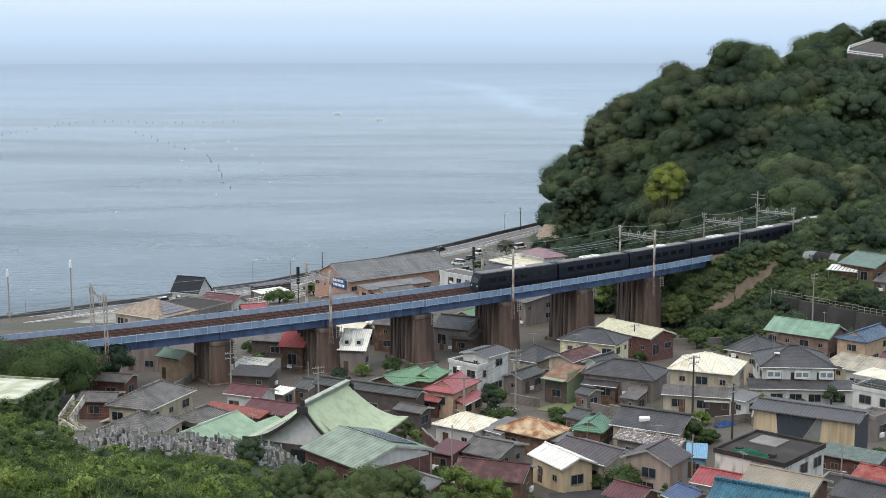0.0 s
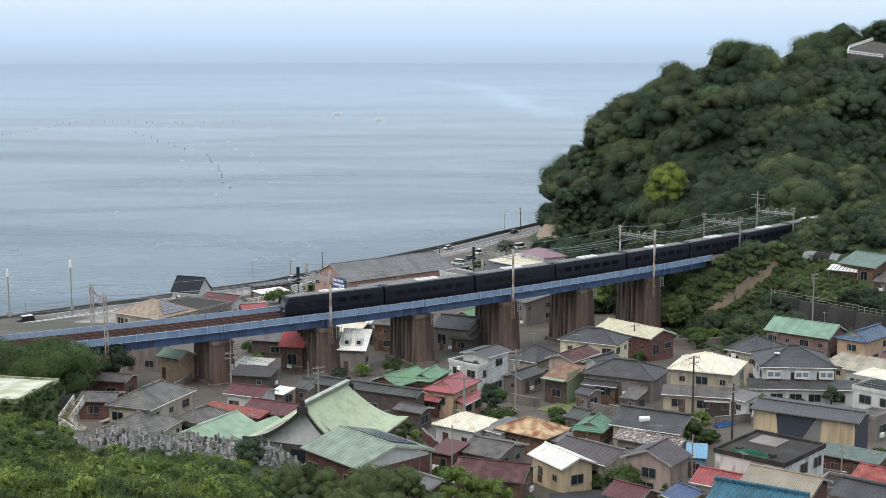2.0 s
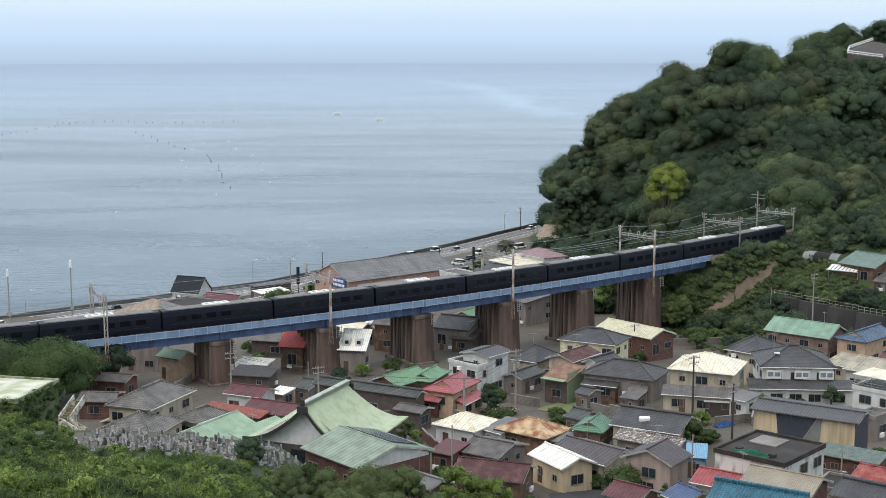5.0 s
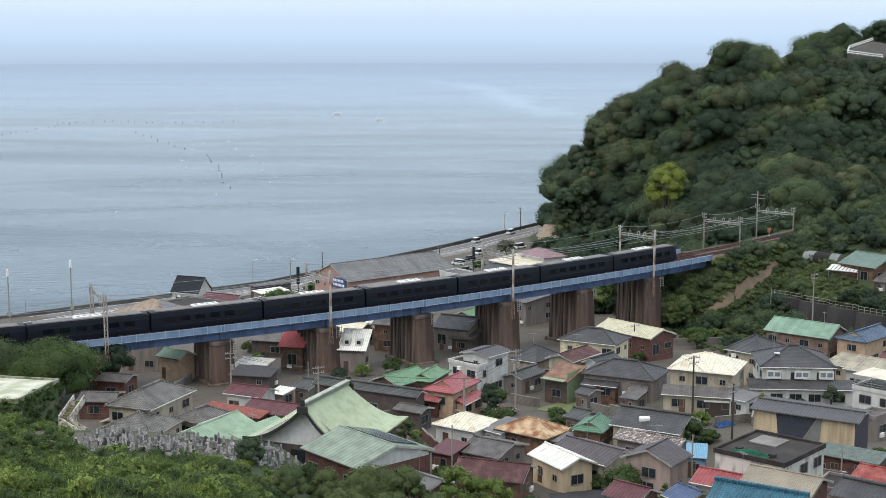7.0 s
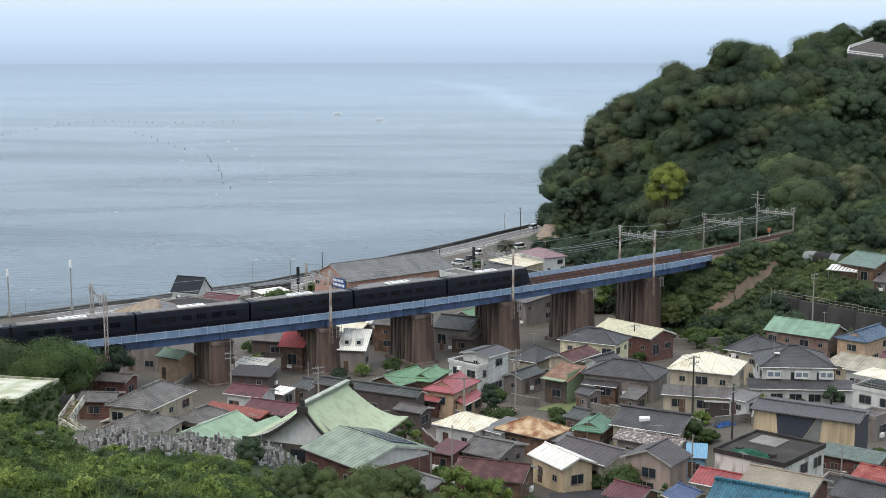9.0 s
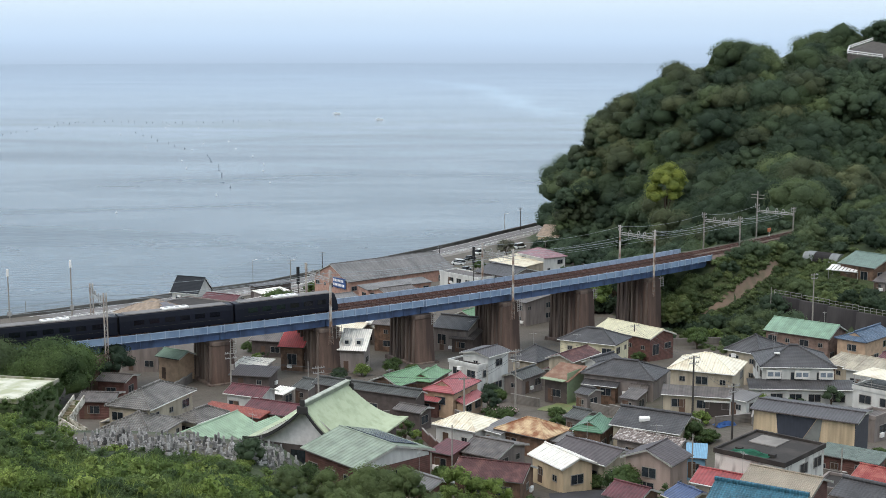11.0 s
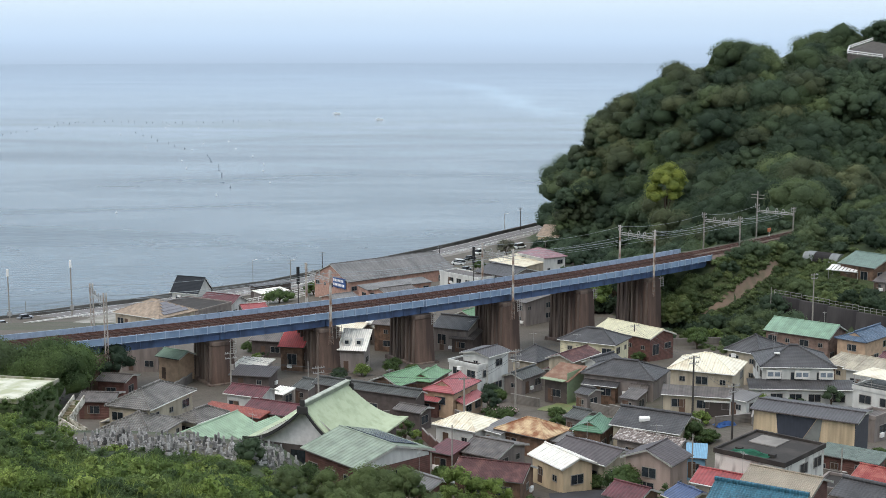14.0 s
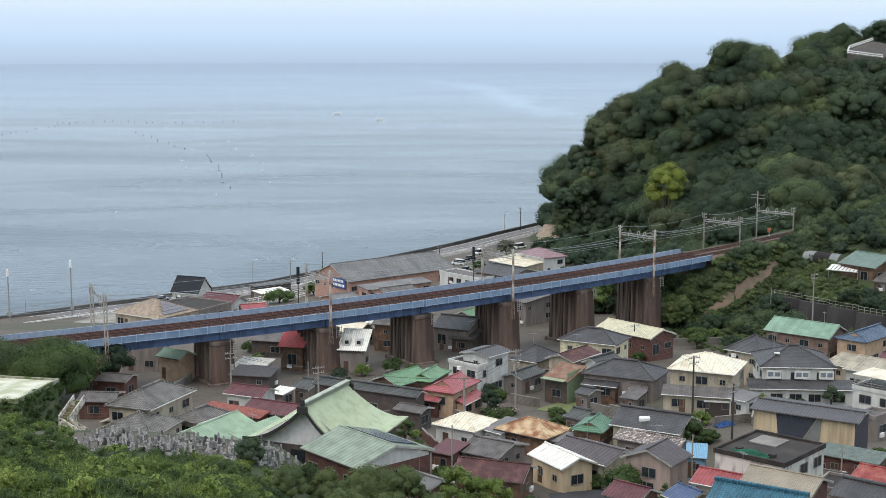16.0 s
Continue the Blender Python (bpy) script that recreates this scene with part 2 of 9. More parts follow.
def shared(name, me, parent=None, m=None):
    ob = new(name, me)
    if parent is not None:
        ob.parent = parent
    if m is not None:
        ob.matrix_basis = m
    return ob


def mesh_of(name, bm, material):
    me = bpy.data.meshes.new(name)
    bm.normal_update()
    bm.to_mesh(me)
    bm.free()
    me.materials.append(material)
    return me


def add_box(bm, x0, x1, y0, y1, z0, z1, m=None):
    vs = [bm.verts.new(v) for v in ((x0, y0, z0), (x1, y0, z0), (x1, y1, z0), (x0, y1, z0), (x0, y0, z1), (x1, y0, z1), (x1, y1, z1), (x0, y1, z1))]
    for f in ((0, 3, 2, 1), (4, 5, 6, 7), (0, 1, 5, 4), (1, 2, 6, 5), (2, 3, 7, 6), (3, 0, 4, 7)):
        bm.faces.new([vs[i] for i in f])
    if m is not None:
        for v in vs:
            v.co = m @ v.co
    return vs


def add_rod(bm, a, b, r, sides=6, r2=None):
    a, b = Vector(a), Vector(b)
    r2 = r if r2 is None else r2
    q = (b - a).to_track_quat("Z", "Y")
    rings = []
    for p, rr in ((a, r), (b, r2)):
        rings.append([bm.verts.new(p + q @ Vector((rr * math.cos(2 * math.pi * i / sides), rr * math.sin(2 * math.pi * i / sides), 0))) for i in range(sides)])
    for i in range(sides):
        j = (i + 1) % sides
        bm.faces.new((rings[0][i], rings[0][j], rings[1][j], rings[1][i]))
    bm.faces.new(rings[0][::-1])
    bm.faces.new(rings[1])


def box_part(name, dims, material, parent=None, label="", bevel=0.0):
    bm = bmesh.new()
    add_box(bm, *dims)
    if bevel:
        bmesh.ops.bevel(bm, geom=bm.edges[:], offset=bevel, segments=1, affect="EDGES")
    return part(name, bm, material, parent, label)


def slab(bm, faces, thick):
    """Faces given by corners, thickened downwards."""
    made = []
    for f in faces:
        made.append(bm.faces.new([bm.verts.new(v) for v in f]))
    bmesh.ops.remove_doubles(bm, verts=bm.verts[:], dist=0.01)
    bmesh.ops.recalc_face_normals(bm, faces=bm.faces[:])
    up = sum(f.normal.z for f in bm.faces)
    if up < 0:
        bmesh.ops.reverse_faces(bm, faces=bm.faces[:])
    bmesh.ops.solidify(bm, geom=bm.faces[:], thickness=thick)


# ---------------------------------------------------------------- the lie of the land
TRACK_X, TRACK_Y, TRACK_H, TRACK_K = 21.1458, 273.9703, 0.644547, 0.00194924
RAIL_Z = 43.3
GRADE = 0.01048


def track(s, n=0.0):
    """Place on the railway s metres along the near track, n metres to its seaward side, and the heading."""
    a = TRACK_H + TRACK_K * s
    x = TRACK_X + (math.sin(a) - math.sin(TRACK_H)) / TRACK_K
    y = TRACK_Y - (math.cos(a) - math.cos(TRACK_H)) / TRACK_K
    return x - n * math.sin(a), y + n * math.cos(a), a


def track_sn(x, y):
    cx = TRACK_X - np.sin(TRACK_H) / TRACK_K
    cy = TRACK_Y + np.cos(TRACK_H) / TRACK_K
    a = np.arctan2(x - cx, cy - y)
    return (a - TRACK_H) / TRACK_K, 1 / TRACK_K - np.hypot(x - cx, y - cy)


def sstep(a, b, v):
    t = np.clip((v - a) / (b - a), 0, 1)
    return t * t * (3 - 2 * t)


ROAD_X = [-400, -118.8, -101.8, -83.8, -66.0, -49.9, 1.0, 12.7, 26.7, 39.1, 100, 200, 400]
ROAD_Y = [143, 359.0, 373.5, 388.3, 404.4, 417.5, 486.5, 503.6, 527.0, 546.0, 647, 799, 1087]


def road_y(x):
    return np.interp(x, ROAD_X, ROAD_Y)


def wall_line(x):
    """Where the retaining wall under the terrace runs."""
    return 292.0 - (x - 74.9) * 1.184


def land(x, y):
    """Height of the land above the sea."""
    d = (road_y(x) - y) * 0.66
    far = np.interp(d, [-200, -30, -8.5, -7.5, 6, 9, 34, 64, 106, 159], [-30, -7, -2, 15.9, 16, 16.4, 19.3, 23, 27.3, 28.5])
    near = np.interp(y, [-57, 0, 9, 47, 86, 109, 131, 153, 182, 210, 239, 268, 304, 356, 400, 440], [93, 90.2, 88, 71, 55.4, 47, 41.4, 38.5, 36.3, 34, 32, 29.7, 26.8, 17, 5, -40])
    # graveyard terrace, and the higher right-hand side of the village
    near = near + (7.8 - 1.4 * sstep(-37, -20, x)) * sstep(87, 108, y) * sstep(164, 158.5, y) * sstep(-11.0, -21.0, x) + 2.3 * sstep(20, 46, x) * sstep(253, 210, y)
    m = np.maximum(far, near) + 0.8 * np.exp(-((far - near) / 3.0) ** 2)
    side = sstep(48, 110, x) * sstep(246, 318, y) * 20.5 * sstep(5, 55, d)
    crest = np.interp(x, [33, 39.5, 44, 48.6, 58.7, 80.8, 97, 112, 124, 151.4, 169.8, 211, 367], [0, 3.7, 11.2, 22.4, 34.6, 46.8, 53.0, 47.0, 51.5, 56.0, 61.5, 68, 80])
    foot = np.interp(x, [36.7, 60.6, 87.2, 110, 202], [456, 418, 373, 360, 354])
    hill = crest * sstep(foot, foot + 98, y) * sstep(2, 17, d)
    z = m + np.maximum(side, hill)
    front = wall_line(x) - y
    k = sstep(70, 74, x) * sstep(-3.2, -0.6, front) * sstep(40, 28, front)
    z = z * (1 - k) + np.minimum(z, 31.0) * k
    s, n = track_sn(x, y)
    bed = np.maximum(sstep(-112, -122, s), sstep(34, 50, s)) * sstep(16, 7, np.abs(n - 1.9)) * sstep(210, 170, s) * sstep(-430, -400, s)
    return z * (1 - bed) + (RAIL_Z + GRADE * s - 0.75) * bed


def land_at(x, y):
    return float(land(np.array([float(x)]), np.array([float(y)]))[0])


# ---------------------------------------------------------------- ground, sea, distance
def build_ground():
    xs = np.concatenate([np.linspace(-420, -150, 40), np.arange(-147, 201, 2.5), np.linspace(206, 430, 36)])
    ys = np.concatenate([np.linspace(-80, 90, 40), np.arange(93, 480, 3.0), np.linspace(484, 1150, 130)])
    X, Y = np.meshgrid(xs, ys)
    Z = land(X, Y)
    rng = np.random.default_rng(3)
    Z = Z + rng.normal(0, 0.05, Z.shape)
    me = bpy.data.meshes.new("ground")
    nx, ny = len(xs), len(ys)
    v = np.stack([X.ravel(), Y.ravel(), Z.ravel()], 1)
    i = np.arange(nx * ny).reshape(ny, nx)
    q = np.stack([i[:-1, :-1].ravel(), i[:-1, 1:].ravel(), i[1:, 1:].ravel(), i[1:, :-1].ravel()], 1)
    me.from_pydata(v.tolist(), [], q.tolist())
    me.polygons.foreach_set("use_smooth", [True] * len(me.polygons))
    # where plants grow: slopes and the hill
    gy, gx = np.gradient(Z, ys, xs)
    steep = np.maximum(sstep(0.12, 0.24, np.hypot(gx, gy)), sstep(-13, -18, X) * sstep(151, 147, Y))
    d = (road_y(X) - Y) * 0.66
    green = np.clip(np.maximum(steep, sstep(66, 88, X) * sstep(225, 300, Y)), 0, 1) * (d > 9)
    s, n = track_sn(X, Y)
    bed = np.maximum(s < -116, s > 48) * (np.abs(n - 1.9) < 5.5)
    green = green * (1 - bed)
    at = me.attributes.new("green", "FLOAT", "POINT")
    at.data.foreach_set("value", green.ravel().astype(np.float32))
    m = bpy.data.materials.new("ground_soil_and_grass")
    m.use_nodes = True
    nt = m.node_tree
    L, N = nt.links.new, nt.nodes.new
    bsdf = nt.nodes["Principled BSDF"]
    bsdf.inputs["Roughness"].default_value = 0.95
    geo = N("ShaderNodeNewGeometry")
    a = N("ShaderNodeAttribute")
    a.attribute_name = "green"
    n1 = N("ShaderNodeTexNoise")
    n1.inputs["Scale"].default_value = 0.12
    n1.inputs["Detail"].default_value = 8
    n2 = N("ShaderNodeTexNoise")
    n2.inputs["Scale"].default_value = 1.6
    n2.inputs["Detail"].default_value = 6
    L(geo.outputs["Position"], n1.inputs["Vector"])
    L(geo.outputs["Position"], n2.inputs["Vector"])
    pav = N("ShaderNodeMix")
    pav.data_type = "RGBA"
    pav.inputs["A"].default_value = (*lin((96, 88, 80)), 1)
    pav.inputs["B"].default_value = (*lin((86, 79, 70)), 1)
    grs = N("ShaderNodeMix")
    grs.data_type = "RGBA"
    grs.inputs["A"].default_value = (0.024, 0.038, 0.012, 1)
    grs.inputs["B"].default_value = (0.055, 0.070, 0.024, 1)
    for nd in (pav, grs):
        mr = N("ShaderNodeMapRange")
        mr.inputs["From Min"].default_value = 0.42
        mr.inputs["From Max"].default_value = 0.6
        L(n1.outputs["Fac"], mr.inputs["Value"])
        L(mr.outputs[0], nd.inputs["Factor"])
    mix = N("ShaderNodeMix")
    mix.data_type = "RGBA"
    ad = N("ShaderNodeMath")
    ad.operation = "MULTIPLY_ADD"
    ad.use_clamp = True
    ad.inputs[1].default_value = 1.2
    L(a.outputs["Fac"], ad.inputs[0])
    sc = N("ShaderNodeMath")
    sc.operation = "MULTIPLY_ADD"
    sc.inputs[1].default_value = 0.8
    sc.inputs[2].default_value = -0.4
    L(n2.outputs["Fac"], sc.inputs[0])
    L(sc.outputs[0], ad.inputs[2])
    L(ad.outputs[0], mix.inputs["Factor"])
    L(pav.outputs["Result"], mix.inputs["A"])
    L(grs.outputs["Result"], mix.inputs["B"])
    hs = N("ShaderNodeHueSaturation")
    mv = N("ShaderNodeMath")
    mv.operation = "MULTIPLY_ADD"
    mv.inputs[1].default_value = 0.7
    mv.inputs[2].default_value = 0.65
    L(n2.outputs["Fac"], mv.inputs[0])
    L(mv.outputs[0], hs.inputs["Value"])
    L(mix.outputs["Result"], hs.inputs["Color"])
    L(hs.outputs[0], bsdf.inputs["Base Color"])
    bp = N("ShaderNodeBump")
    bp.inputs["Strength"].default_value = 0.5
    bp.inputs["Distance"].default_value = 0.3
    L(n2.outputs["Fac"], bp.inputs["Height"])
    L(bp.outputs[0], bsdf.inputs["Normal"])
    me.materials.append(m)
    tagged(new("ground", me), "valley floor of worn paving, soil and grass", "ground", kind="structure")


def build_sea():
    bm = bmesh.new()
    xs = [-4600, -2000, -800, -300, 0, 300, 800, 2000, 4600]
    ys = [100, 300, 500, 800, 1300, 2200, 3400, 4700]
    grid = [[bm.verts.new((x, y, 0)) for x in xs] for y in ys]
    for j in range(len(ys) - 1):
        for i in range(len(xs) - 1):
            bm.faces.new((grid[j][i], grid[j][i + 1], grid[j + 1][i + 1], grid[j + 1][i]))
    m = bpy.data.materials.new("sea_water")
    m.use_nodes = True
    nt = m.node_tree
    L, N = nt.links.new, nt.nodes.new
    b = nt.nodes["Principled BSDF"]
    b.inputs["IOR"].default_value = 1.33
    geo = N("ShaderNodeNewGeometry")
    # broad slicks, long across the view
    mp = N("ShaderNodeMapping")
    mp.inputs["Rotation"].default_value = (0, 0, radians(-8))
    mp.inputs["Scale"].default_value = (0.0022, 0.0085, 1)
    L(geo.outputs["Position"], mp.inputs[0])
    n1 = N("ShaderNodeTexNoise")
    n1.inputs["Scale"].default_value = 1.0
    n1.inputs["Detail"].default_value = 7
    n1.inputs["Roughness"].default_value = 0.6
    n1.inputs["Distortion"].default_value = 0.8
    L(mp.outputs[0], n1.inputs["Vector"])
    r1 = N("ShaderNodeMapRange")
    r1.inputs["From Min"].default_value = 0.36
    r1.inputs["From Max"].default_value = 0.66
    L(n1.outputs["Fac"], r1.inputs["Value"])
    col = N("ShaderNodeMix")
    col.data_type = "RGBA"
    col.inputs["A"].default_value = (0.044, 0.075, 0.100, 1)
    col.inputs["B"].default_value = (0.068, 0.109, 0.142, 1)
    L(r1.outputs[0], col.inputs["Factor"])
    # wind ripples: their light and shade painted into the colour as short dashes
    mp3 = N("ShaderNodeMapping")
    mp3.inputs["Rotation"].default_value = (0, 0, radians(-5))
    mp3.inputs["Scale"].default_value = (0.10, 0.42, 1)
    L(geo.outputs["Position"], mp3.inputs[0])
    n3 = N("ShaderNodeTexNoise")
    n3.inputs["Scale"].default_value = 1.0
    n3.inputs["Detail"].default_value = 5
    n3.inputs["Roughness"].default_value = 0.7
    L(mp3.outputs[0], n3.inputs["Vector"])
    v3 = N("ShaderNodeMapRange")
    v3.inputs["From Min"].default_value = 0.3
    v3.inputs["From Max"].default_value = 0.7
    v3.inputs["To Min"].default_value = 0.40
    v3.inputs["To Max"].default_value = 1.5
    L(n3.outputs["Fac"], v3.inputs["Value"])
    # a pale slick that winds out from the headland
    sep = N("ShaderNodeSeparateXYZ")
    L(geo.outputs["Position"], sep.inputs[0])
    bend = [(1450, 190), (1670, 146), (1800, 128), (1990, 117), (2360, 101), (2635, 59), (2865, -28), (3015, -175), (3140, -322)]
    centre = None
    for (y0, x0), (y1, x1) in zip(bend, bend[1:]):
        leg = N("ShaderNodeMapRange")
        leg.inputs["From Min"].default_value = y0
        leg.inputs["From Max"].default_value = y1
        leg.inputs["To Min"].default_value = x0 if centre is None else 0
        leg.inputs["To Max"].default_value = x1 if centre is None else x1 - x0
        L(sep.outputs["Y"], leg.inputs["Value"])
        if centre is None:
            centre = leg.outputs[0]
        else:
            add = N("ShaderNodeMath")
            L(centre, add.inputs[0])
            L(leg.outputs[0], add.inputs[1])
            centre = add.outputs[0]
    sway = N("ShaderNodeTexNoise")
    sway.inputs["Scale"].default_value = 0.011
    sway.inputs["Detail"].default_value = 5
    L(geo.outputs["Position"], sway.inputs["Vector"])
    sw = N("ShaderNodeMath")
    sw.operation = "MULTIPLY_ADD"
    sw.inputs[1].default_value = 190.0
    L(sway.outputs["Fac"], sw.inputs[0])
    L(centre, sw.inputs[2])
    off = N("ShaderNodeMath")
    off.operation = "SUBTRACT"
    L(sep.outputs["X"], off.inputs[0])
    L(sw.outputs[0], off.inputs[1])
    off2 = N("ShaderNodeMath")
    off2.operation = "ADD"
    off2.inputs[1].default_value = 112.0
    L(off.outputs[0], off2.inputs[0])
    dis = N("ShaderNodeMath")
    dis.operation = "ABSOLUTE"
    L(off2.outputs[0], dis.inputs[0])
    near = N("ShaderNodeMapRange")
    near.interpolation_type = "SMOOTHSTEP"
    near.inputs["From Min"].default_value = 40.0
    near.inputs["From Max"].default_value = 12.0
    L(dis.outputs[0], near.inputs["Value"])
    along = N("ShaderNodeMapRange")
    along.interpolation_type = "SMOOTHSTEP"
    along.inputs["From Min"].default_value = 1400.0
    along.inputs["From Max"].default_value = 1900.0
    L(sep.outputs["Y"], along.inputs["Value"])
    ends = N("ShaderNodeMapRange")
    ends.inputs["From Min"].default_value = 3250.0
    ends.inputs["From Max"].default_value = 3120.0
    L(sep.outputs["Y"], ends.inputs["Value"])
    sl = N("ShaderNodeMath")
    sl.operation = "MULTIPLY"
    L(near.outputs[0], sl.inputs[0])
    L(along.outputs[0], sl.inputs[1])
    sl2 = N("ShaderNodeMath")
    sl2.operation = "MULTIPLY"
    L(sl.outputs[0], sl2.inputs[0])
    L(ends.outputs[0], sl2.inputs[1])
    pale = N("ShaderNodeMix")
    pale.data_type = "RGBA"
    pale.inputs["B"].default_value = (0.22, 0.31, 0.37, 1)
    L(sl2.outputs[0], pale.inputs["Factor"])
    L(col.outputs["Result"], pale.inputs["A"])
    h3 = N("ShaderNodeHueSaturation")
    L(v3.outputs[0], h3.inputs["Value"])
    L(pale.outputs["Result"], h3.inputs["Color"])
    L(h3.outputs[0], b.inputs["Base Color"])
    # calmer and glassier offshore
    calm = N("ShaderNodeMapRange")
    calm.inputs["From Min"].default_value = 450.0
    calm.inputs["From Max"].default_value = 2000.0
    calm.inputs["To Min"].default_value = 0.28
    calm.inputs["To Max"].default_value = 0.09
    L(sep.outputs["Y"], calm.inputs["Value"])
    ruffle = N("ShaderNodeMapRange")
    ruffle.inputs["To Min"].default_value = 1.3
    ruffle.inputs["To Max"].default_value = 0.8
    L(r1.outputs[0], ruffle.inputs["Value"])
    rough = N("ShaderNodeMath")
    rough.operation = "MULTIPLY"
    L(calm.outputs[0], rough.inputs[0])
    L(ruffle.outputs[0], rough.inputs[1])
    L(rough.outputs[0], b.inputs["Roughness"])
    mp2 = N("ShaderNodeMapping")
    mp2.inputs["Scale"].default_value = (0.10, 0.34, 1)
    L(geo.outputs["Position"], mp2.inputs[0])
    n2 = N("ShaderNodeTexNoise")
    n2.inputs["Scale"].default_value = 1.0
    n2.inputs["Detail"].default_value = 6
    L(mp2.outputs[0], n2.inputs["Vector"])
    bp = N("ShaderNodeBump")
    flat = N("ShaderNodeMapRange")
    flat.inputs["From Min"].default_value = 450.0
    flat.inputs["From Max"].default_value = 1800.0
    flat.inputs["To Min"].default_value = 0.5
    flat.inputs["To Max"].default_value = 0.1
    L(sep.outputs["Y"], flat.inputs["Value"])
    L(flat.outputs[0], bp.inputs["Strength"])
    bp.inputs["Distance"].default_value = 0.5
    L(n2.outputs["Fac"], bp.inputs["Height"])
    L(bp.outputs[0], b.inputs["Normal"])
    sea = part("water", bm, m)
    tagged(sea, "calm pale blue-grey sea with smooth slicks", "sea", kind="structure")


def build_backdrop():
    """Where far sea meets sky: a glowing painted drop 4.7 km off, thin glowing veils of painted haze before it."""
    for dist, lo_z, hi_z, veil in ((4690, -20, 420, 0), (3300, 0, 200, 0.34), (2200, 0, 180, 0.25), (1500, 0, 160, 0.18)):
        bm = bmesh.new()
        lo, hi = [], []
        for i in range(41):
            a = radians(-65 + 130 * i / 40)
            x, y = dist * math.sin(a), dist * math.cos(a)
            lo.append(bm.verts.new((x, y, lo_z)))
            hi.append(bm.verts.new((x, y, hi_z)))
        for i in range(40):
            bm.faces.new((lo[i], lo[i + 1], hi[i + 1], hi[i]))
        m = bpy.data.materials.new("glowing_haze_sheet" if veil else "glowing_far_backdrop")
        m.use_nodes = True
        nt = m.node_tree
        nt.nodes.clear()
        L, N = nt.links.new, nt.nodes.new
        out = N("ShaderNodeOutputMaterial")
        em = N("ShaderNodeEmission")
        tr = N("ShaderNodeBsdfTransparent")
        mx = N("ShaderNodeMixShader")
        geo = N("ShaderNodeNewGeometry")
        sp = N("ShaderNodeSeparateXYZ")
        L(geo.outputs["Position"], sp.inputs[0])
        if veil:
            # thin emitting sheet: haze painted as glow, fading in and out with height
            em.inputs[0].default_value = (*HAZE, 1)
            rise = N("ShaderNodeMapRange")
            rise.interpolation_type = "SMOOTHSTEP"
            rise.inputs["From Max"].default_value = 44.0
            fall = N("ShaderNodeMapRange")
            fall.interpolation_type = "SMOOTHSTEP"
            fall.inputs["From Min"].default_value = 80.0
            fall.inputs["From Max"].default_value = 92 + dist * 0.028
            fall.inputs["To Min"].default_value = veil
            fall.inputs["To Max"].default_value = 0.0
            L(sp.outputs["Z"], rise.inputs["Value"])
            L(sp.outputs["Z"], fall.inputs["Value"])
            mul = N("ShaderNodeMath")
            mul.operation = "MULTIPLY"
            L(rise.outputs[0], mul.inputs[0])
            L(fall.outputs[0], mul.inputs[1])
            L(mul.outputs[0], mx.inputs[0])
        else:
            # painted into the glow: long faint bands of far water, fading upwards into the overcast
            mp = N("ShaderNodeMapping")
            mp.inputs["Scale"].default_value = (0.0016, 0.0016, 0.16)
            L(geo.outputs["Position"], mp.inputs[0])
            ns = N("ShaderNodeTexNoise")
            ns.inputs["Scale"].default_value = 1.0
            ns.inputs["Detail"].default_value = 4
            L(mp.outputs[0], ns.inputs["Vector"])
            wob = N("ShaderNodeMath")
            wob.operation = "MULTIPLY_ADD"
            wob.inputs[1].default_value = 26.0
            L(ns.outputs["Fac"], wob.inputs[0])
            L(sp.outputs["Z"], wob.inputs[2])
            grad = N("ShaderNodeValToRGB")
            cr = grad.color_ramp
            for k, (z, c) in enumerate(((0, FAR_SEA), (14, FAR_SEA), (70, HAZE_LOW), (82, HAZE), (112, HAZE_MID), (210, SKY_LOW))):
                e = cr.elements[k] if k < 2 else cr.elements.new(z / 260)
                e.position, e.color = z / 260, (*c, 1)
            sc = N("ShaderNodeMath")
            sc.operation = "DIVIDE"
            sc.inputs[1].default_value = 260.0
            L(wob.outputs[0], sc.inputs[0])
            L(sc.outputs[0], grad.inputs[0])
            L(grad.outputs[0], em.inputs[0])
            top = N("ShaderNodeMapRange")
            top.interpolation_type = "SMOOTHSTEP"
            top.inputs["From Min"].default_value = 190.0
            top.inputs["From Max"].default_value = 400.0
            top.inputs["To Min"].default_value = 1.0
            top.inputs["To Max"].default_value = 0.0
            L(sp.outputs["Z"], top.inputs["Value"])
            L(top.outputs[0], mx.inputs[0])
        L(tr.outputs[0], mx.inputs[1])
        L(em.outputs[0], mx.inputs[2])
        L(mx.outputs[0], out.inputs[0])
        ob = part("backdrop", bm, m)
        tagged(ob, "glowing painted haze where far sea meets sky", "haze", kind="structure")


# glow colours of the far drop and haze sheets, from water up to sky
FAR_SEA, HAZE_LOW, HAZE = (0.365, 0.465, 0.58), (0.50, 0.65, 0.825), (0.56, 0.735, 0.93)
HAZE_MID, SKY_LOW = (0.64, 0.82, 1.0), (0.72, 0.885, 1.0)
build_ground()
build_sea()
build_backdrop()


# ---------------------------------------------------------------- coast road and sea wall
ASPHALT = mat("asphalt", (112, 108, 106), 0.9, var=0.12, scale=0.2, fine=5)
SEAWALL = mat("sea_wall_concrete", (98, 96, 92), 0.9, var=0.2, scale=0.3, streak=0.3)


def road_frame(x):
    y = float(road_y(x))
    t = Vector((2.0, float(road_y(x + 1) - road_y(x - 1)), 0)).normalized()
    return Vector((x, y, 0)), t, Vector((-t.y, t.x, 0))


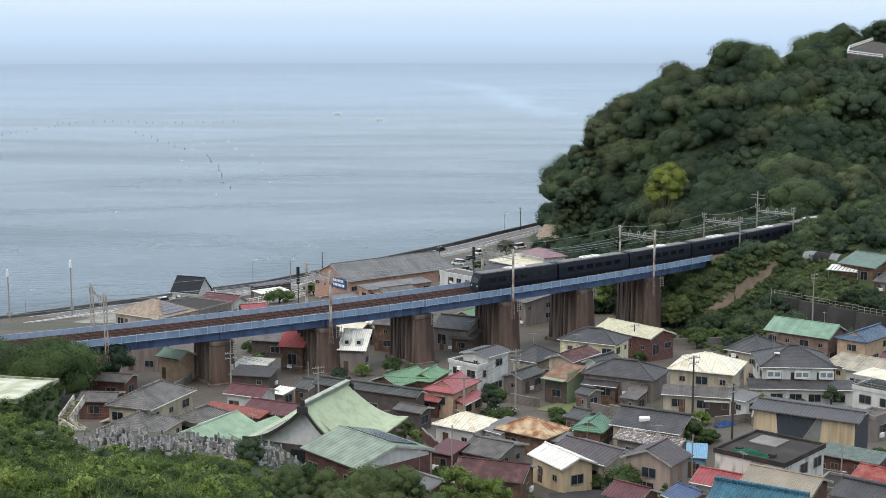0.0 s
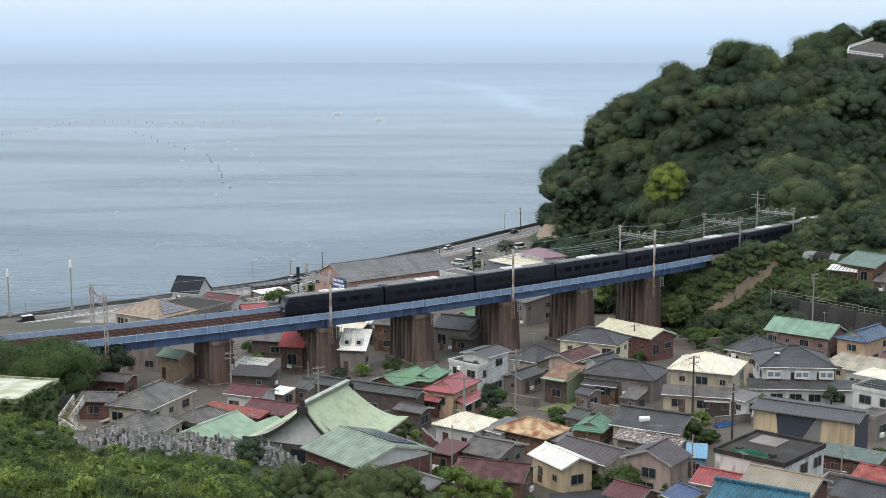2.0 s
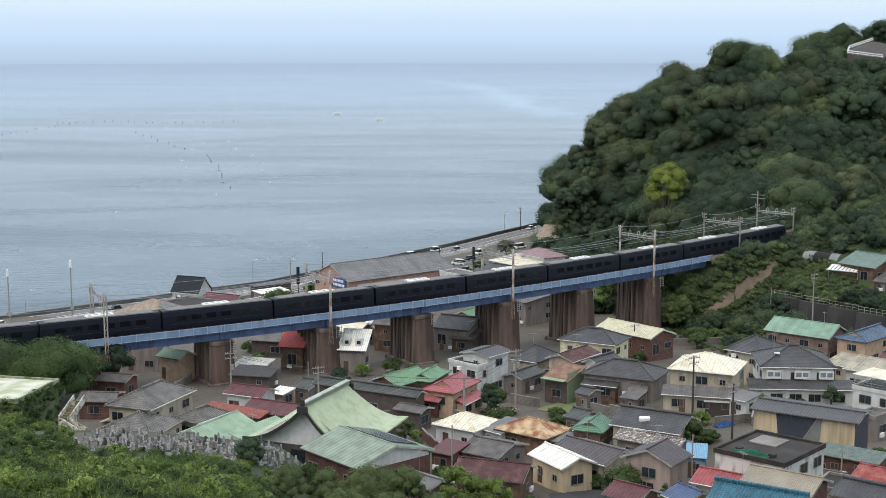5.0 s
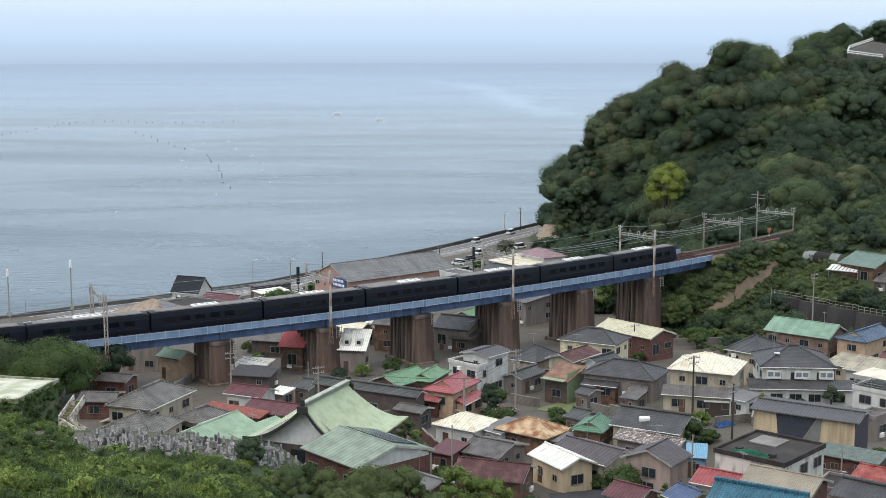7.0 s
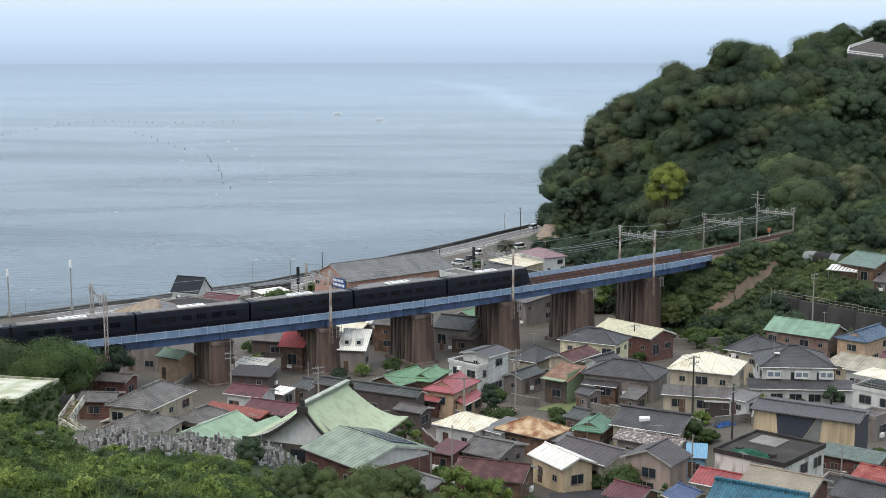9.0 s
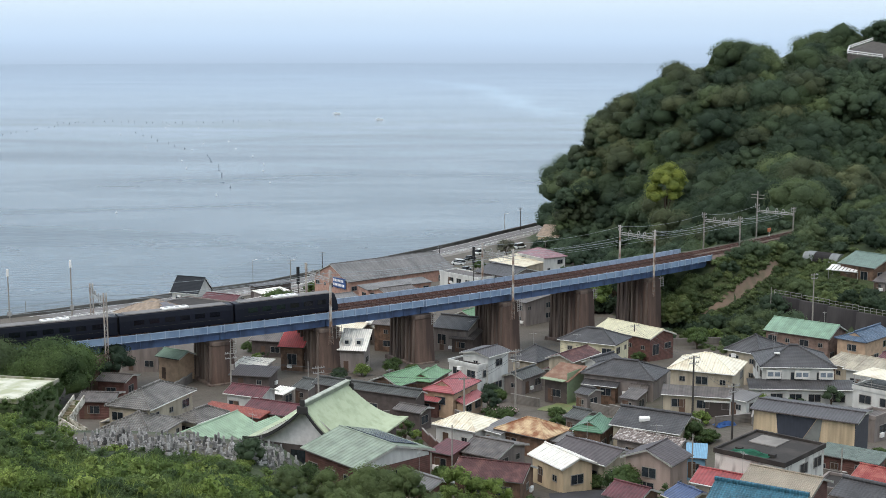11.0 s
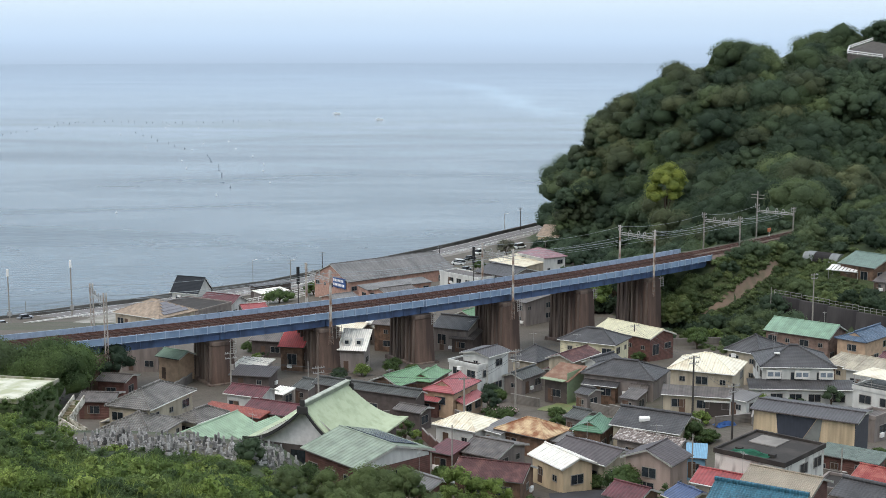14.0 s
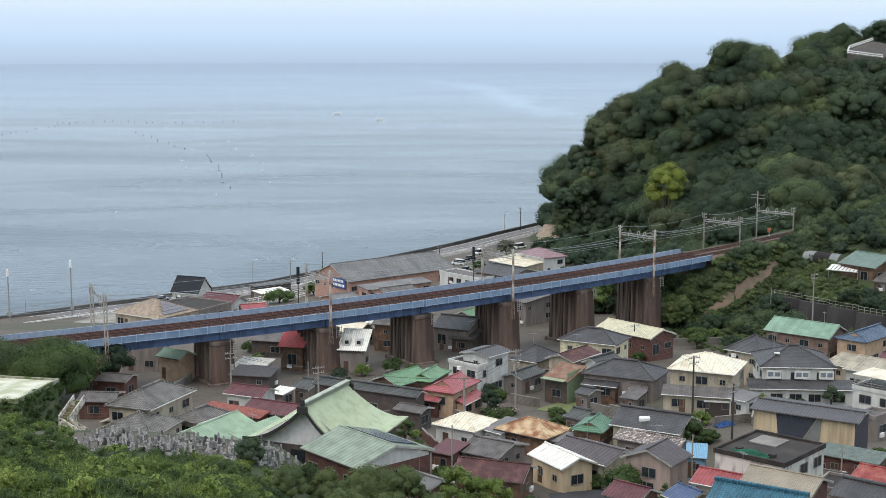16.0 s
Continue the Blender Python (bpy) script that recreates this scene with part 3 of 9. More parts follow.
def strip(name, material, offs, xs, z_of=None, parent=None):
    """A ribbon along the coast road through the (offset, height) corners of its section."""
    bm = bmesh.new()
    rows = []
    for x in xs:
        p, t, nrm = road_frame(x)
        rows.append([bm.verts.new((p.x + nrm.x * o, p.y + nrm.y * o, z)) for o, z in offs])
    for a, b in zip(rows, rows[1:]):
        for i in range(len(offs) - 1):
            bm.faces.new((a[i + 1], a[i], b[i], b[i + 1]))
    return part(name, bm, material, parent)


RXS = [float(v) for v in np.arange(-380, 130, 5)]
tagged(strip("road", ASPHALT, [(-5.2, 16.15), (-5, 16.25), (5, 16.25), (5.2, 16.15)], RXS), "grey two-lane asphalt coast road", "road", kind="structure")
tagged(strip("wall_sea", SEAWALL, [(6.4, 15.5), (6.4, 17.1), (7.0, 17.1), (7.2, 8), (9, -4)], RXS), "dark weathered concrete sea wall", "sea wall", kind="structure")
for nm, o, wid in (("road_line", -4.4, 0.18), ("road_line", 4.4, 0.18), ("road_line", 0.0, 0.16)):
    tagged(strip(nm, WHITE_PAINT, [(o - wid / 2, 16.262), (o + wid / 2, 16.262)], RXS), "white painted road line", "road line", kind="structure")
tagged(strip("pavement", CONCRETE, [(-8.0, 16.0), (-8.0, 16.42), (-5.6, 16.42), (-5.6, 16.0)], RXS), "pale concrete footway with kerb", "pavement", kind="structure")


tagged(strip("apron", mat("pale_apron", (150, 146, 138), 0.95, second=(112, 108, 98), patch=0.52, scale=0.25), [(-40.0, 20.5), (-33.0, 19.8), (-24.0, 18.9), (-16.0, 17.75), (-8.05, 16.5)], [float(v) for v in np.arange(-150, -72, 4)]), "pale worn concrete apron beside the coast road", "apron", kind="structure")


def lookout_deck():
    """A raised concrete deck with white railings on the land side of the coast road."""
    d = tagged(new("concrete_deck"), "raised pale concrete deck with white steel railings", "deck", kind="structure")
    d.matrix_basis = pose(-44.5, 384.0, 17.6, 0, 0, 50)
    bm = bmesh.new()
    add_box(bm, -13, 13, -3.2, 3.2, -2.5, 1.2)
    bmesh.ops.bevel(bm, geom=bm.edges[:], offset=0.06, segments=1, affect="EDGES")
    part("slab", bm, MATS["pale_apron"], d)
    for yy in (-3.1, 3.1):
        bm = bmesh.new()
        for zz in (1.7, 2.2):
            add_rod(bm, (-13, yy, zz), (13, yy, zz), 0.07, 5)
        part("rail", bm, WHITE_PAINT, d)
        for i in range(14):
            bm = bmesh.new()
            add_rod(bm, (-13 + 2 * i, yy, 1.2), (-13 + 2 * i, yy, 2.25), 0.07, 5)
            part("post", bm, WHITE_PAINT, d)


lookout_deck()


def guard_rail():
    rail = tagged(new("guard_rail"), "white steel guard rail along the coast road", "guard rail")
    bm = bmesh.new()
    for x in np.arange(-300, 48, 6):
        p, t, nrm = road_frame(float(x))
        q, t2, n2 = road_frame(float(x + 6))
        a, b = p - nrm * 5.35, q - n2 * 5.35
        for z in (16.75, 17.0):
            add_rod(bm, (a.x, a.y, z), (b.x, b.y, z), 0.09, 4)
    part("rail", bm, WHITE_PAINT, rail)
    pm = bmesh.new()
    add_rod(pm, (0, 0, 0), (0, 0, 0.9), 0.07, 6)
    pme = mesh_of("post", pm, WHITE_PAINT)
    for x in np.arange(-150, 48, 4):
        p, t, nrm = road_frame(float(x))
        a = p - nrm * 5.35
        shared("post", pme, rail, pose(a.x, a.y, 16.2))


guard_rail()


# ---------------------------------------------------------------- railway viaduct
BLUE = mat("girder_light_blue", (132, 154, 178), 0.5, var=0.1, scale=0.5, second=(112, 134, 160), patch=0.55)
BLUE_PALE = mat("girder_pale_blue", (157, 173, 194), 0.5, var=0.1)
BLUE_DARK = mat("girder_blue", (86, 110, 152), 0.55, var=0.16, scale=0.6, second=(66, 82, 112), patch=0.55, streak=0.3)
RUSTBED = mat("rust_stained_track_bed", (78, 60, 54), 0.95, var=0.2, scale=0.8, fine=6)
SLEEPER = mat("sleeper_wood", (86, 64, 57), 0.95, var=0.2, isl=0.3)
RAIL_STEEL = mat("rail_rust", (94, 62, 52), 0.5, metal=0.3, var=0.1)
PIER = mat("pier_stained_concrete", (122, 106, 96), 0.92, second=(66, 55, 50), patch=0.5, scale=0.55, streak=0.12, fine=5)
PIER_RED = mat("pier_rust_face", (114, 92, 80), 0.92, second=(70, 56, 50), patch=0.5, scale=0.6, streak=0.12, fine=5)
BALLAST = mat("ballast", (124, 108, 98), 0.98, var=0.25, fine=9, bump=0.5)


def ribbon(name, material, section, s0, s1, step=5.0, parent=None, label="", caps=True):
    """A closed section (n, z) drawn along the track."""
    bm = bmesh.new()
    k = max(1, round((s1 - s0) / step))
    rows = []
    for i in range(k + 1):
        s = s0 + (s1 - s0) * i / k
        row = []
        for n, z in section:
            x, y, a = track(s, n)
            row.append(bm.verts.new((x, y, z + GRADE * s)))
        rows.append(row)
    m = len(section)
    for a, b in zip(rows, rows[1:]):
        for i in range(m):
            j = (i + 1) % m
            bm.faces.new((a[i], a[j], b[j], b[i]))
    if caps:
        bm.faces.new(rows[0][::-1])
        bm.faces.new(rows[-1])
    bmesh.ops.recalc_face_normals(bm, faces=bm.faces[:])
    return part(name, bm, material, parent, label)


def rect(n0, n1, z0, z1):
    return [(n0, z0), (n1, z0), (n1, z1), (n0, z1)]


PIER_S = [-112.0, -91.7, -71.6, -51.6, -31.8, -11.7, 8.2, 28.1]
SPAN_END = 47.0


def build_viaduct():
    via = tagged(new("railway_viaduct"), "double-track railway viaduct with light blue steel girders", "viaduct")
    ends = PIER_S + [SPAN_END]
    for a, b in zip(ends, ends[1:]):
        ribbon("deck", RUSTBED, rect(-2.5, 6.1, RAIL_Z - 0.62, RAIL_Z - 0.36), a + 0.05, b - 0.05, parent=via)
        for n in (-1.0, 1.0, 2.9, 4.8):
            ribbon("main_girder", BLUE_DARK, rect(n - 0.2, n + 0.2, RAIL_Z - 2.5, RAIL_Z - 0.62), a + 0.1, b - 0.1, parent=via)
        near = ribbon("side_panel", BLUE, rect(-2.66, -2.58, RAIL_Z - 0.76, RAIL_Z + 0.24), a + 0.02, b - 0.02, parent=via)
        # far panel takes the paler blue: its lit inner face put into colour
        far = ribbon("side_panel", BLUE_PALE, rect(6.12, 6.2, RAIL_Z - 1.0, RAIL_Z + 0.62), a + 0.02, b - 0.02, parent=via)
        ribbon("top_rail", BLUE_PALE, rect(-2.74, -2.5, RAIL_Z + 0.24, RAIL_Z + 0.32), a + 0.02, b - 0.02, parent=near)
        ribbon("bottom_rail", BLUE_PALE, rect(-2.74, -2.5, RAIL_Z - 0.84, RAIL_Z - 0.76), a + 0.02, b - 0.02, parent=near)
        ribbon("top_rail", BLUE_PALE, rect(6.06, 6.26, RAIL_Z + 0.62, RAIL_Z + 0.70), a + 0.02, b - 0.02, parent=far)
        for i in range(9):
            s = a + 0.3 + (b - a - 0.6) * i / 8
            for n, own in ((-2.76, near), (6.02, far)):
                x, y, h = track(s, n)
                z0 = GRADE * s + RAIL_Z + (-0.95 if n < 0 else -0.86)
                ob = shared("panel_post", POST_ME, own, pose(x, y, z0, 0, 0, math.degrees(h)))
        # cross brackets under the walkway
        for i in range(8):
            s = a + 1.2 + (b - a - 2.4) * i / 7
            x, y, h = track(s, -1.9)
            shared("bracket", BRACKET_ME, via, pose(x, y, RAIL_Z + GRADE * s, 0, 0, math.degrees(h)))


pb = bmesh.new()
add_box(pb, -0.07, 0.07, -0.1, 0.08, 0, 1.4)
POST_ME = mesh_of("panel_post", pb, BLUE_PALE)
pb = bmesh.new()
add_box(pb, -0.06, 0.06, -0.7, 0.7, -0.95, -0.62)
add_box(pb, -0.05, 0.05, 0.62, 0.7, -2.45, -0.8)
BRACKET_ME = mesh_of("bracket", pb, BLUE_DARK)
build_viaduct()


def build_pier(s, kind):
    x, y, h = track(s, 1.9)
    z0 = min(land_at(x, y), land_at(*track(s, -3)[:2]), land_at(*track(s, 6)[:2])) - 0.6
    top = RAIL_Z + GRADE * s - 2.55
    pier = tagged(new("viaduct_pier"), "tall stained brown concrete viaduct pier", "pier", group="viaduct piers")
    pier.matrix_basis = pose(x, y, z0, 0, 0, math.degrees(h))
    ht = top - z0

    def tapered(name, material, x0, x1, y0, y1, za, zb, grow, label=""):
        bm = bmesh.new()
        vs = add_box(bm, x0, x1, y0, y1, za, zb)
        for v in vs[:4]:
            v.co.x += grow if v.co.x > (x0 + x1) / 2 else -grow
            v.co.y += grow if v.co.y > (y0 + y1) / 2 else -grow
        bmesh.ops.bevel(bm, geom=bm.edges[:], offset=0.08, segments=1, affect="EDGES")
        return part(name, bm, material, pier, label)

    tapered("cap", PIER, -2.1, 2.1, -4.5, 4.5, ht - 0.7, ht, 0.0)
    tapered("near_column", PIER_RED, -1.9, 1.9, -4.4, -1.1, 0, ht - 0.7, 0.35, "rust-stained near column")
    tapered("web", PIER, -1.35, 1.35, -1.2, 1.2, 0, ht - 0.7, 0.2)
    tapered("far_column", PIER, -1.9, 1.9, 1.1, 4.4, 0, ht - 0.7, 0.35)
    tapered("footing", PIER, -2.8, 2.8, -5.2, 5.2, 0, 1.4, 0.1)
    for yy in (-4.0, -2.75, -1.5, 0.0, 1.5, 2.75, 4.0):
        tapered("rib", PIER, -2.25, -1.6, yy - 0.22, yy + 0.22, 0.3, ht - 0.7, 0.12)
    # ladder cage by the bearing
    bm = bmesh.new()
    for k in range(4):
        add_box(bm, 1.2, 2.2, -4.95, -4.9, ht - 0.5 - k * 0.4, ht - 0.45 - k * 0.4)
    for xx in (1.2, 1.7, 2.2):
        add_rod(bm, (xx, -4.95, ht - 1.9), (xx, -4.95, ht + 0.4), 0.05, 4)
        add_rod(bm, (xx, -4.95, ht - 0.1), (xx, -4.3, ht - 0.1), 0.05, 4)
    part("inspection_cage", bm, STEEL, pier, "grey steel inspection cage")


for i, s in enumerate(PIER_S):
    build_pier(s, i)


def build_abutment():
    x, y, h = track(SPAN_END + 2.5, 1.9)
    bm = bmesh.new()
    add_box(bm, -2.4, 6, -4.6, 4.6, RAIL_Z - 5, RAIL_Z - 0.7)
    bmesh.ops.bevel(bm, geom=bm.edges[:], offset=0.1, segments=1, affect="EDGES")
    ob = part("abutment", bm, PIER)
    ob.matrix_basis = pose(x, y, 0, 0, 0, math.degrees(h))
    tagged(ob, "stained concrete bridge abutment against the slope", "abutment", kind="structure")


build_abutment()


def build_track():
    for lo, hi in ((-380.0, -112.0), (SPAN_END, 300.0)):
        for nn in (0.0, 3.8):
            tagged(ribbon("ballast_bed", BALLAST, [(nn - 2.2, RAIL_Z - 0.9), (nn + 2.2, RAIL_Z - 0.9), (nn + 1.5, RAIL_Z - 0.22), (nn - 1.5, RAIL_Z - 0.22)], lo, hi),
                   "rust-tinted crushed stone ballast", "ballast", kind="structure")
    for nn in (0.0, 3.8):
        tr = tagged(new("railway_track"), "rust-brown railway track on timber sleepers", "railway track", group="railway tracks")
        for g in (-0.57, 0.57):
            ribbon("rail", RAIL_STEEL, rect(nn + g - 0.05, nn + g + 0.05, RAIL_Z - 0.15, RAIL_Z), -380, 300, parent=tr)
        for g in (-1.3, 1.3):
            ribbon("guard_timber", SLEEPER, rect(nn + g - 0.1, nn + g + 0.1, RAIL_Z - 0.2, RAIL_Z - 0.05), PIER_S[0], SPAN_END, parent=tr)
        bm = bmesh.new()
        s = -150.0
        while s < 120:
            x, y, h = track(s, nn)
            add_box(bm, -0.14, 0.14, -1.4, 1.4, RAIL_Z - 0.4, RAIL_Z - 0.15, pose(x, y, GRADE * s, 0, 0, math.degrees(h)))
            s += 0.62
        ob = part("sleepers", bm, SLEEPER, tr)
        ob["kind"] = "stuff"


build_track()


def lattice_mast(name, z0, z1, parent, x, y, h, material, wid=0.5, rod=0.055):
    bm = bmesh.new()
    for dx in (-wid / 2, wid / 2):
        for dy in (-wid / 2, wid / 2):
            add_rod(bm, (dx, dy, 0), (dx, dy, z1 - z0), rod, 4)
    z = 0.0
    flip = 1
    while z < z1 - z0 - 0.6:
        for dy in (-wid / 2, wid / 2):
            add_rod(bm, (-wid / 2 * flip, dy, z), (wid / 2 * flip, dy, z + 0.6), 0.03, 3)
        for dx in (-wid / 2, wid / 2):
            add_rod(bm, (dx, -wid / 2 * flip, z), (dx, wid / 2 * flip, z + 0.6), 0.03, 3)
        flip = -flip
        z += 0.6
    ob = part(name, bm, material, parent)
    ob.matrix_basis = pose(x, y, z0, 0, 0, math.degrees(h))
    return ob


PORTAL_POST = mat("portal_post_rust_flecked", (182, 176, 168), 0.8, second=(122, 92, 72), patch=0.56, scale=1.3, streak=0.5)


def catenary_portal(s, n0, n1, top, solid=True, base=-2.2):
    p = tagged(new("catenary_portal"), "weathered concrete catenary portal across both tracks", "catenary portal", group="catenary portals")
    up = GRADE * s
    z1 = RAIL_Z + up + top
    for n in (n0, n1):
        x, y, h = track(s, n)
        if solid:
            bm = bmesh.new()
            add_rod(bm, (0, 0, RAIL_Z + up + base), (0, 0, z1), 0.25, 10, 0.2)
            ob = part("post", bm, PORTAL_POST, p)
            ob.matrix_basis = pose(x, y, 0)
        else:
            lattice_mast("post", RAIL_Z + up + base, z1, p, x, y, h, PORTAL_POST if s < 50 else POLE_GREY, 0.5 if s < 50 else 0.2, 0.055 if s < 50 else 0.04)
        if s > 70 and n == n1:
            bm = bmesh.new()
            add_rod(bm, (0, 0, z1), (0, 0, z1 + 3.0), 0.14, 6)
            for zz in (z1 + 1.2, z1 + 2.0):
                add_box(bm, -0.05, 0.05, -1.8, 1.8, zz, zz + 0.12)
            ob = part("post_extension", bm, POLE_GREY, p)
            ob.matrix_basis = pose(x, y, 0, 0, 0, math.degrees(h))
        for zz in (z1 - 0.5, z1 - 1.2):
            bm = bmesh.new()
            add_box(bm, -0.6, 0.6, -0.06, 0.06, zz, zz + 0.1)
            for dx in (-0.55, 0.55):
                add_rod(bm, (dx, 0, zz + 0.05), (dx, 0, zz + 0.4), 0.07, 6)
            ob = part("crossarm", bm, STEEL, p)
            ob.matrix_basis = pose(x, y, 0, 0, 0, math.degrees(h) + 90)
        if base < -2 and n == n0:
            bm = bmesh.new()
            for dx in (-0.5, 0.0, 0.5):
                add_rod(bm, (dx * 0.9, 0, RAIL_Z - 6.0), (dx * 0.4, 0, RAIL_Z - 1.4), 0.07, 6)
            for k in range(4):
                add_rod(bm, (-0.35, 0, RAIL_Z - 2.2 - k), (0.35, 0, RAIL_Z - 2.7 - k), 0.04, 4)
            ob = part("bracing", bm, RUST_STEEL, p, "rusty steel leg bracing")
            ob.matrix_basis = pose(x, y, 0, 0, 0, math.degrees(h))
    # beam: four chords and zigzag
    a = Vector((*track(s, n0)[:2], 0))
    b = Vector((*track(s, n1)[:2], 0))
    bm = bmesh.new()
    zz = z1 - 2.0
    side = (b - a).cross(Vector((0, 0, 1))).normalized() * 0.2
    for o in (-1, 1):
        for dz in (0, 0.45):
            add_rod(bm, a + side * o + Vector((0, 0, zz + dz)), b + side * o + Vector((0, 0, zz + dz)), 0.05, 4)
        for i in range(10):
            u, v = a.lerp(b, i / 10), a.lerp(b, (i + 1) / 10)
            add_rod(bm, u + side * o + Vector((0, 0, zz + (0.45 if i % 2 else 0))), v + side * o + Vector((0, 0, zz + (0 if i % 2 else 0.45))), 0.03, 3)
    part("beam", bm, STEEL, p)
    # wire brackets: hoops over each track
    for n in (-0.2, 1.5, 4.0):
        x, y, h = track(s, n)
        bm = bmesh.new()
        prev = None
        for k in range(7):
            t = math.pi * k / 6
            q = Vector((0, -0.35 * math.cos(t), z1 - 1.5 + 0.7 * math.sin(t)))
            if prev is not None:
                add_rod(bm, prev, q, 0.07, 5)
            prev = q
        add_rod(bm, (0, 0.35, z1 - 1.5), (0, 0.35, z1 - 2.4), 0.05, 5)
        add_rod(bm, (0, 0.35, z1 - 2.4), (0, -0.6, z1 - 2.7), 0.04, 4)
        ob = part("insulator_bracket", bm, STEEL, p)
        ob.matrix_basis = pose(x, y, 0, 0, 0, math.degrees(h))


PORTALS = [(-171, False), (-131, False), (-91.5, False), (-51.5, True), (-11.6, True), (27.2, True), (56.5, False), (78.5, False)]
for s, solid in PORTALS:
    catenary_portal(s, -3.0, 6.8, 7.95, solid, -2.2 if -100 < s < 45 else -1.2)


LINE_GREY = mat("line_grey", (150, 156, 158), 0.5, var=0.05)


def wires():
    for (s0, _), (s1, _) in zip(PORTALS, PORTALS[1:]):
        for n, zt, sag in ((0.0, 6.3, 0.8), (0.0, 5.2, 0.05), (3.8, 6.3, 0.8), (3.8, 5.2, 0.05), (-3.0, 7.6, 0.9), (6.8, 7.6, 0.9)):
            pts = []
            for k in range(9):
                f = k / 8
                x, y, h = track(s0 + (s1 - s0) * f, n)
                pts.append((x, y, RAIL_Z + GRADE * (s0 + (s1 - s0) * f) + zt - sag * 4 * f * (1 - f)))
            cu = bpy.data.curves.new("overhead_wire", "CURVE")
            cu.dimensions = "3D"
            cu.bevel_depth = 0.028
            cu.bevel_resolution = 0
            sp = cu.splines.new("POLY")
            sp.points.add(len(pts) - 1)
            for q, c in zip(sp.points, pts):
                q.co = (*c, 1)
            cu.materials.append(LINE_GREY)
            tagged(new("overhead_wire", cu), "thin grey overhead line above the tracks", "overhead line", group="overhead lines")


wires()


# ---------------------------------------------------------------- train
NAVY = mat("train_navy_paint", (18, 22, 36), 0.5, var=0.15, scale=0.4, fine=3, bump=0.02, spec=0.3)
TRAIN_ROOF = mat("train_roof_grey", (118, 113, 110), 0.6, var=0.14, scale=0.8)
TRAIN_WINDOW = mat("train_window", (19, 22, 30), 0.08, var=0.2, bump=0.0)
UNDER = mat("train_underframe", (34, 31, 30), 0.8, var=0.2)
GOLD = mat("train_gold_line", (74, 68, 58), 0.4, metal=0.4, var=0.08)


